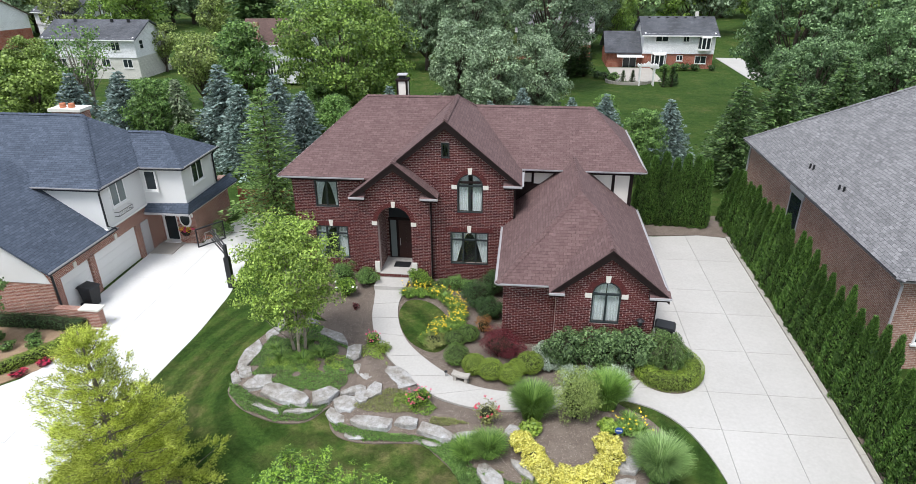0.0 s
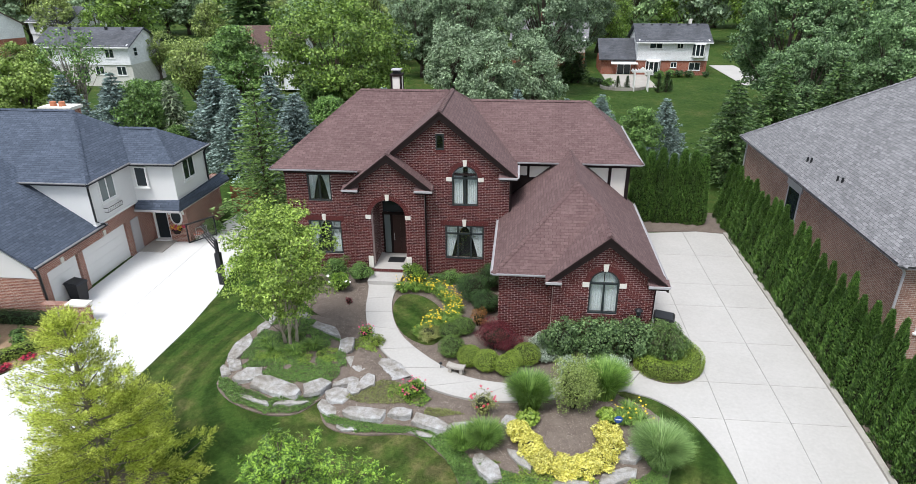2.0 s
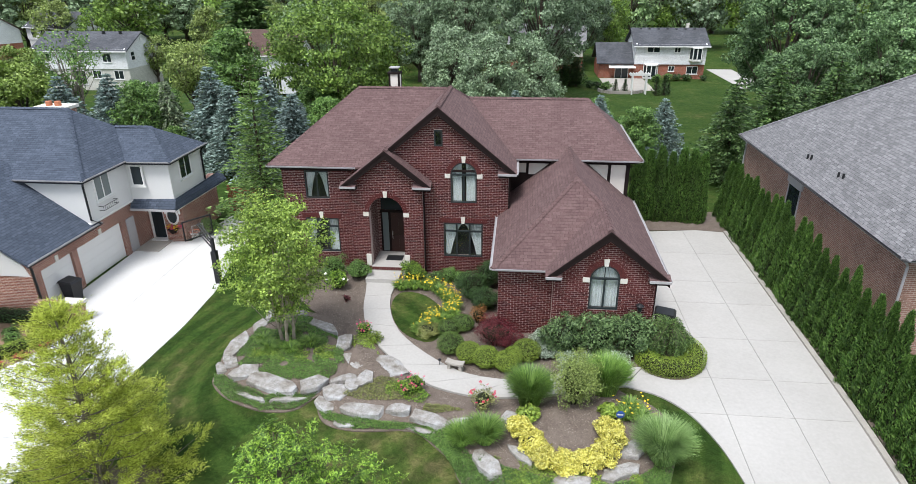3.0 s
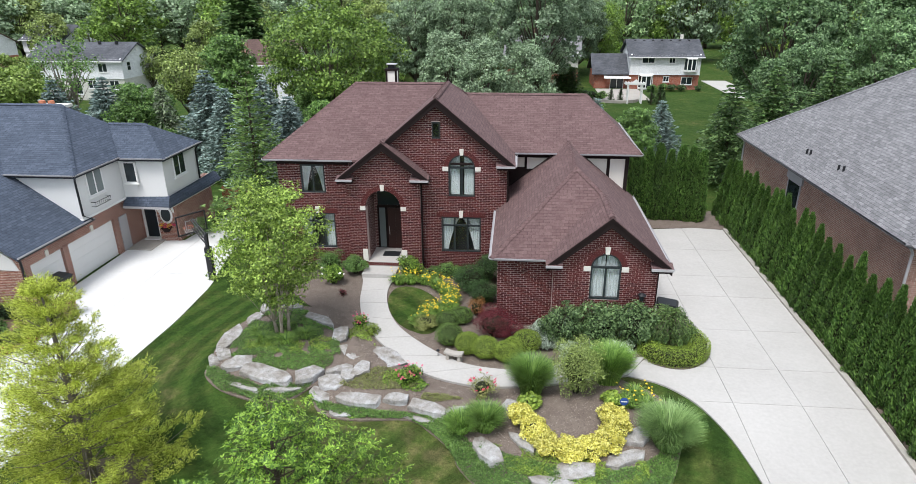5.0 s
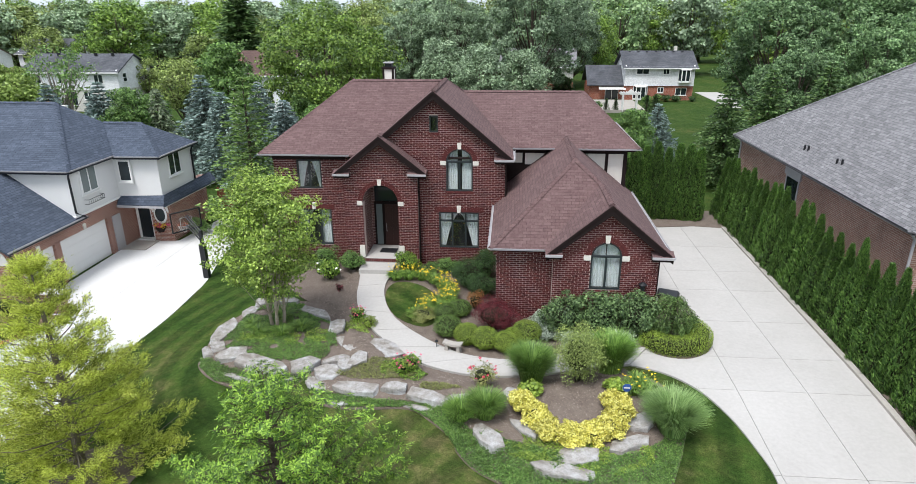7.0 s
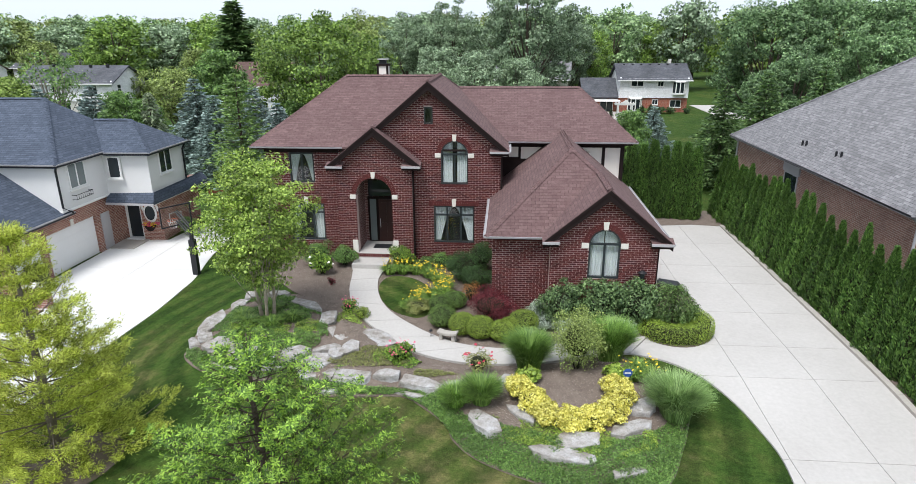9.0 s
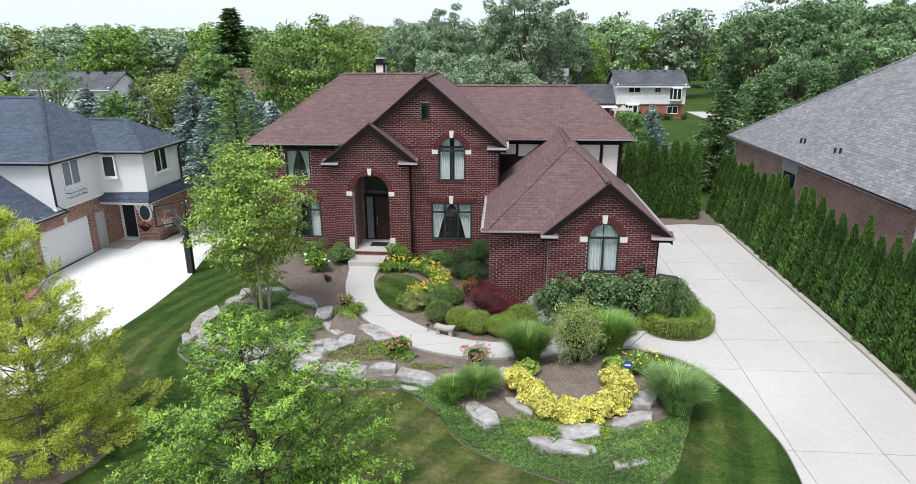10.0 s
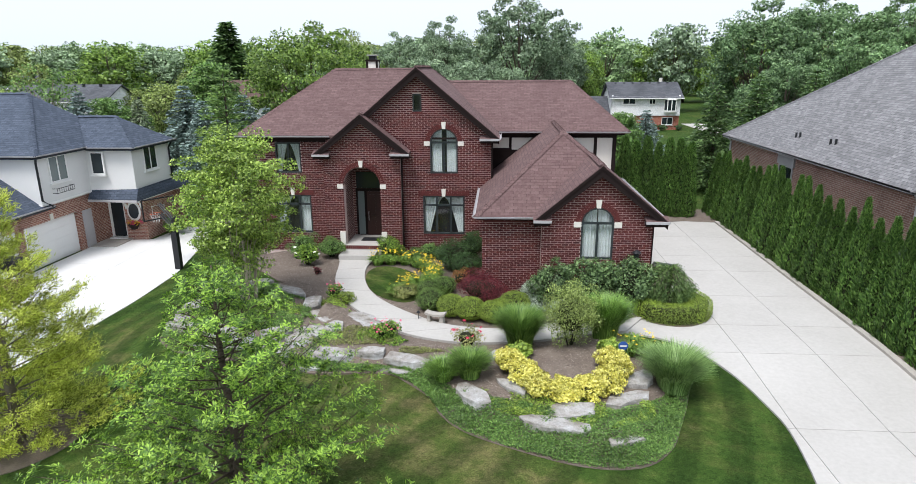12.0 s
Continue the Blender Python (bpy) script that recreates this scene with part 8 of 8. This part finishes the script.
for x in (-3.0, 3.4):
    plain_window("window", pose(x, -0.15, 2.0), 1.3, 1.1, g3, WHITE, 1)
for i, (x, y, r) in enumerate(((-97, 80, -25), (-86, 88, -20), (-110, 96, -28))):
    hh = gable_house("distant_house", "distant pale house among the trees", -6, 6, 7.5, -0.8, 1.9, 4.4, 6.9, r, (x, y, 0), SIDING if i else BRICK_FAR, SIDING, SHINGLE_BR if i != 1 else SHINGLE_FAR)
    for wx in (-4, -1, 3):
        plain_window("window", pose(wx, -0.15, 2.6), 1.2, 1.2, hh, WHITE, 1)
# parked car far down the side street
car = thing("parked_car", "small pale blue car parked beyond the yards", "car", at=(13.0, 96, ground_z(13, 96)))
CARP = mottled("pale_blue_paint", (0.35, 0.45, 0.55), (0.4, 0.5, 0.6), 2, 20, 0.25, 0.0, 0.2, 0.5)
make("body", Geo().slab([(-0.85, -2.2, 0.35), (0.85, -2.2, 0.35), (0.85, 2.2, 0.35), (-0.85, 2.2, 0.35)], (0, 0, 0.55)), CARP, car)
make("cabin", Geo().add([(sx * w, yy, z) for z, w, ys in ((0.9, 0.8, (-1.2, 1.5)), (1.45, 0.62, (-0.6, 1.0))) for sx in (-1, 1) for yy in ys], [(0, 1, 3, 2), (4, 6, 7, 5), (0, 4, 5, 1), (2, 3, 7, 6), (0, 2, 6, 4), (1, 5, 7, 3)]), GLASS, car)
make("roof_panel", Geo().box(-0.6, 0.6, -0.55, 0.95, 1.45, 1.49), CARP, car)
for sx in (-0.8, 0.8):
    for y in (-1.4, 1.4):
        make("wheel", Geo().tube([(sx - 0.1, y, 0.32), (sx + 0.1, y, 0.32)], [0.32, 0.32], 12), BLACK, car)

# ---- bricks of the street-facing walls ----
for wall, bricks, own in BRICKS_LATE:
    if own:
        bricks.sort(key=lambda b: -b[4])
        near, bricks = bricks[:290], bricks[290:]
        for b in near:
            make("brick", Geo().box(*b), BRICK, wall)
    g = Geo()
    for b in bricks:
        g.box(*b)
    tagged(make("bricks", g, BRICK, wall), kind="stuff")
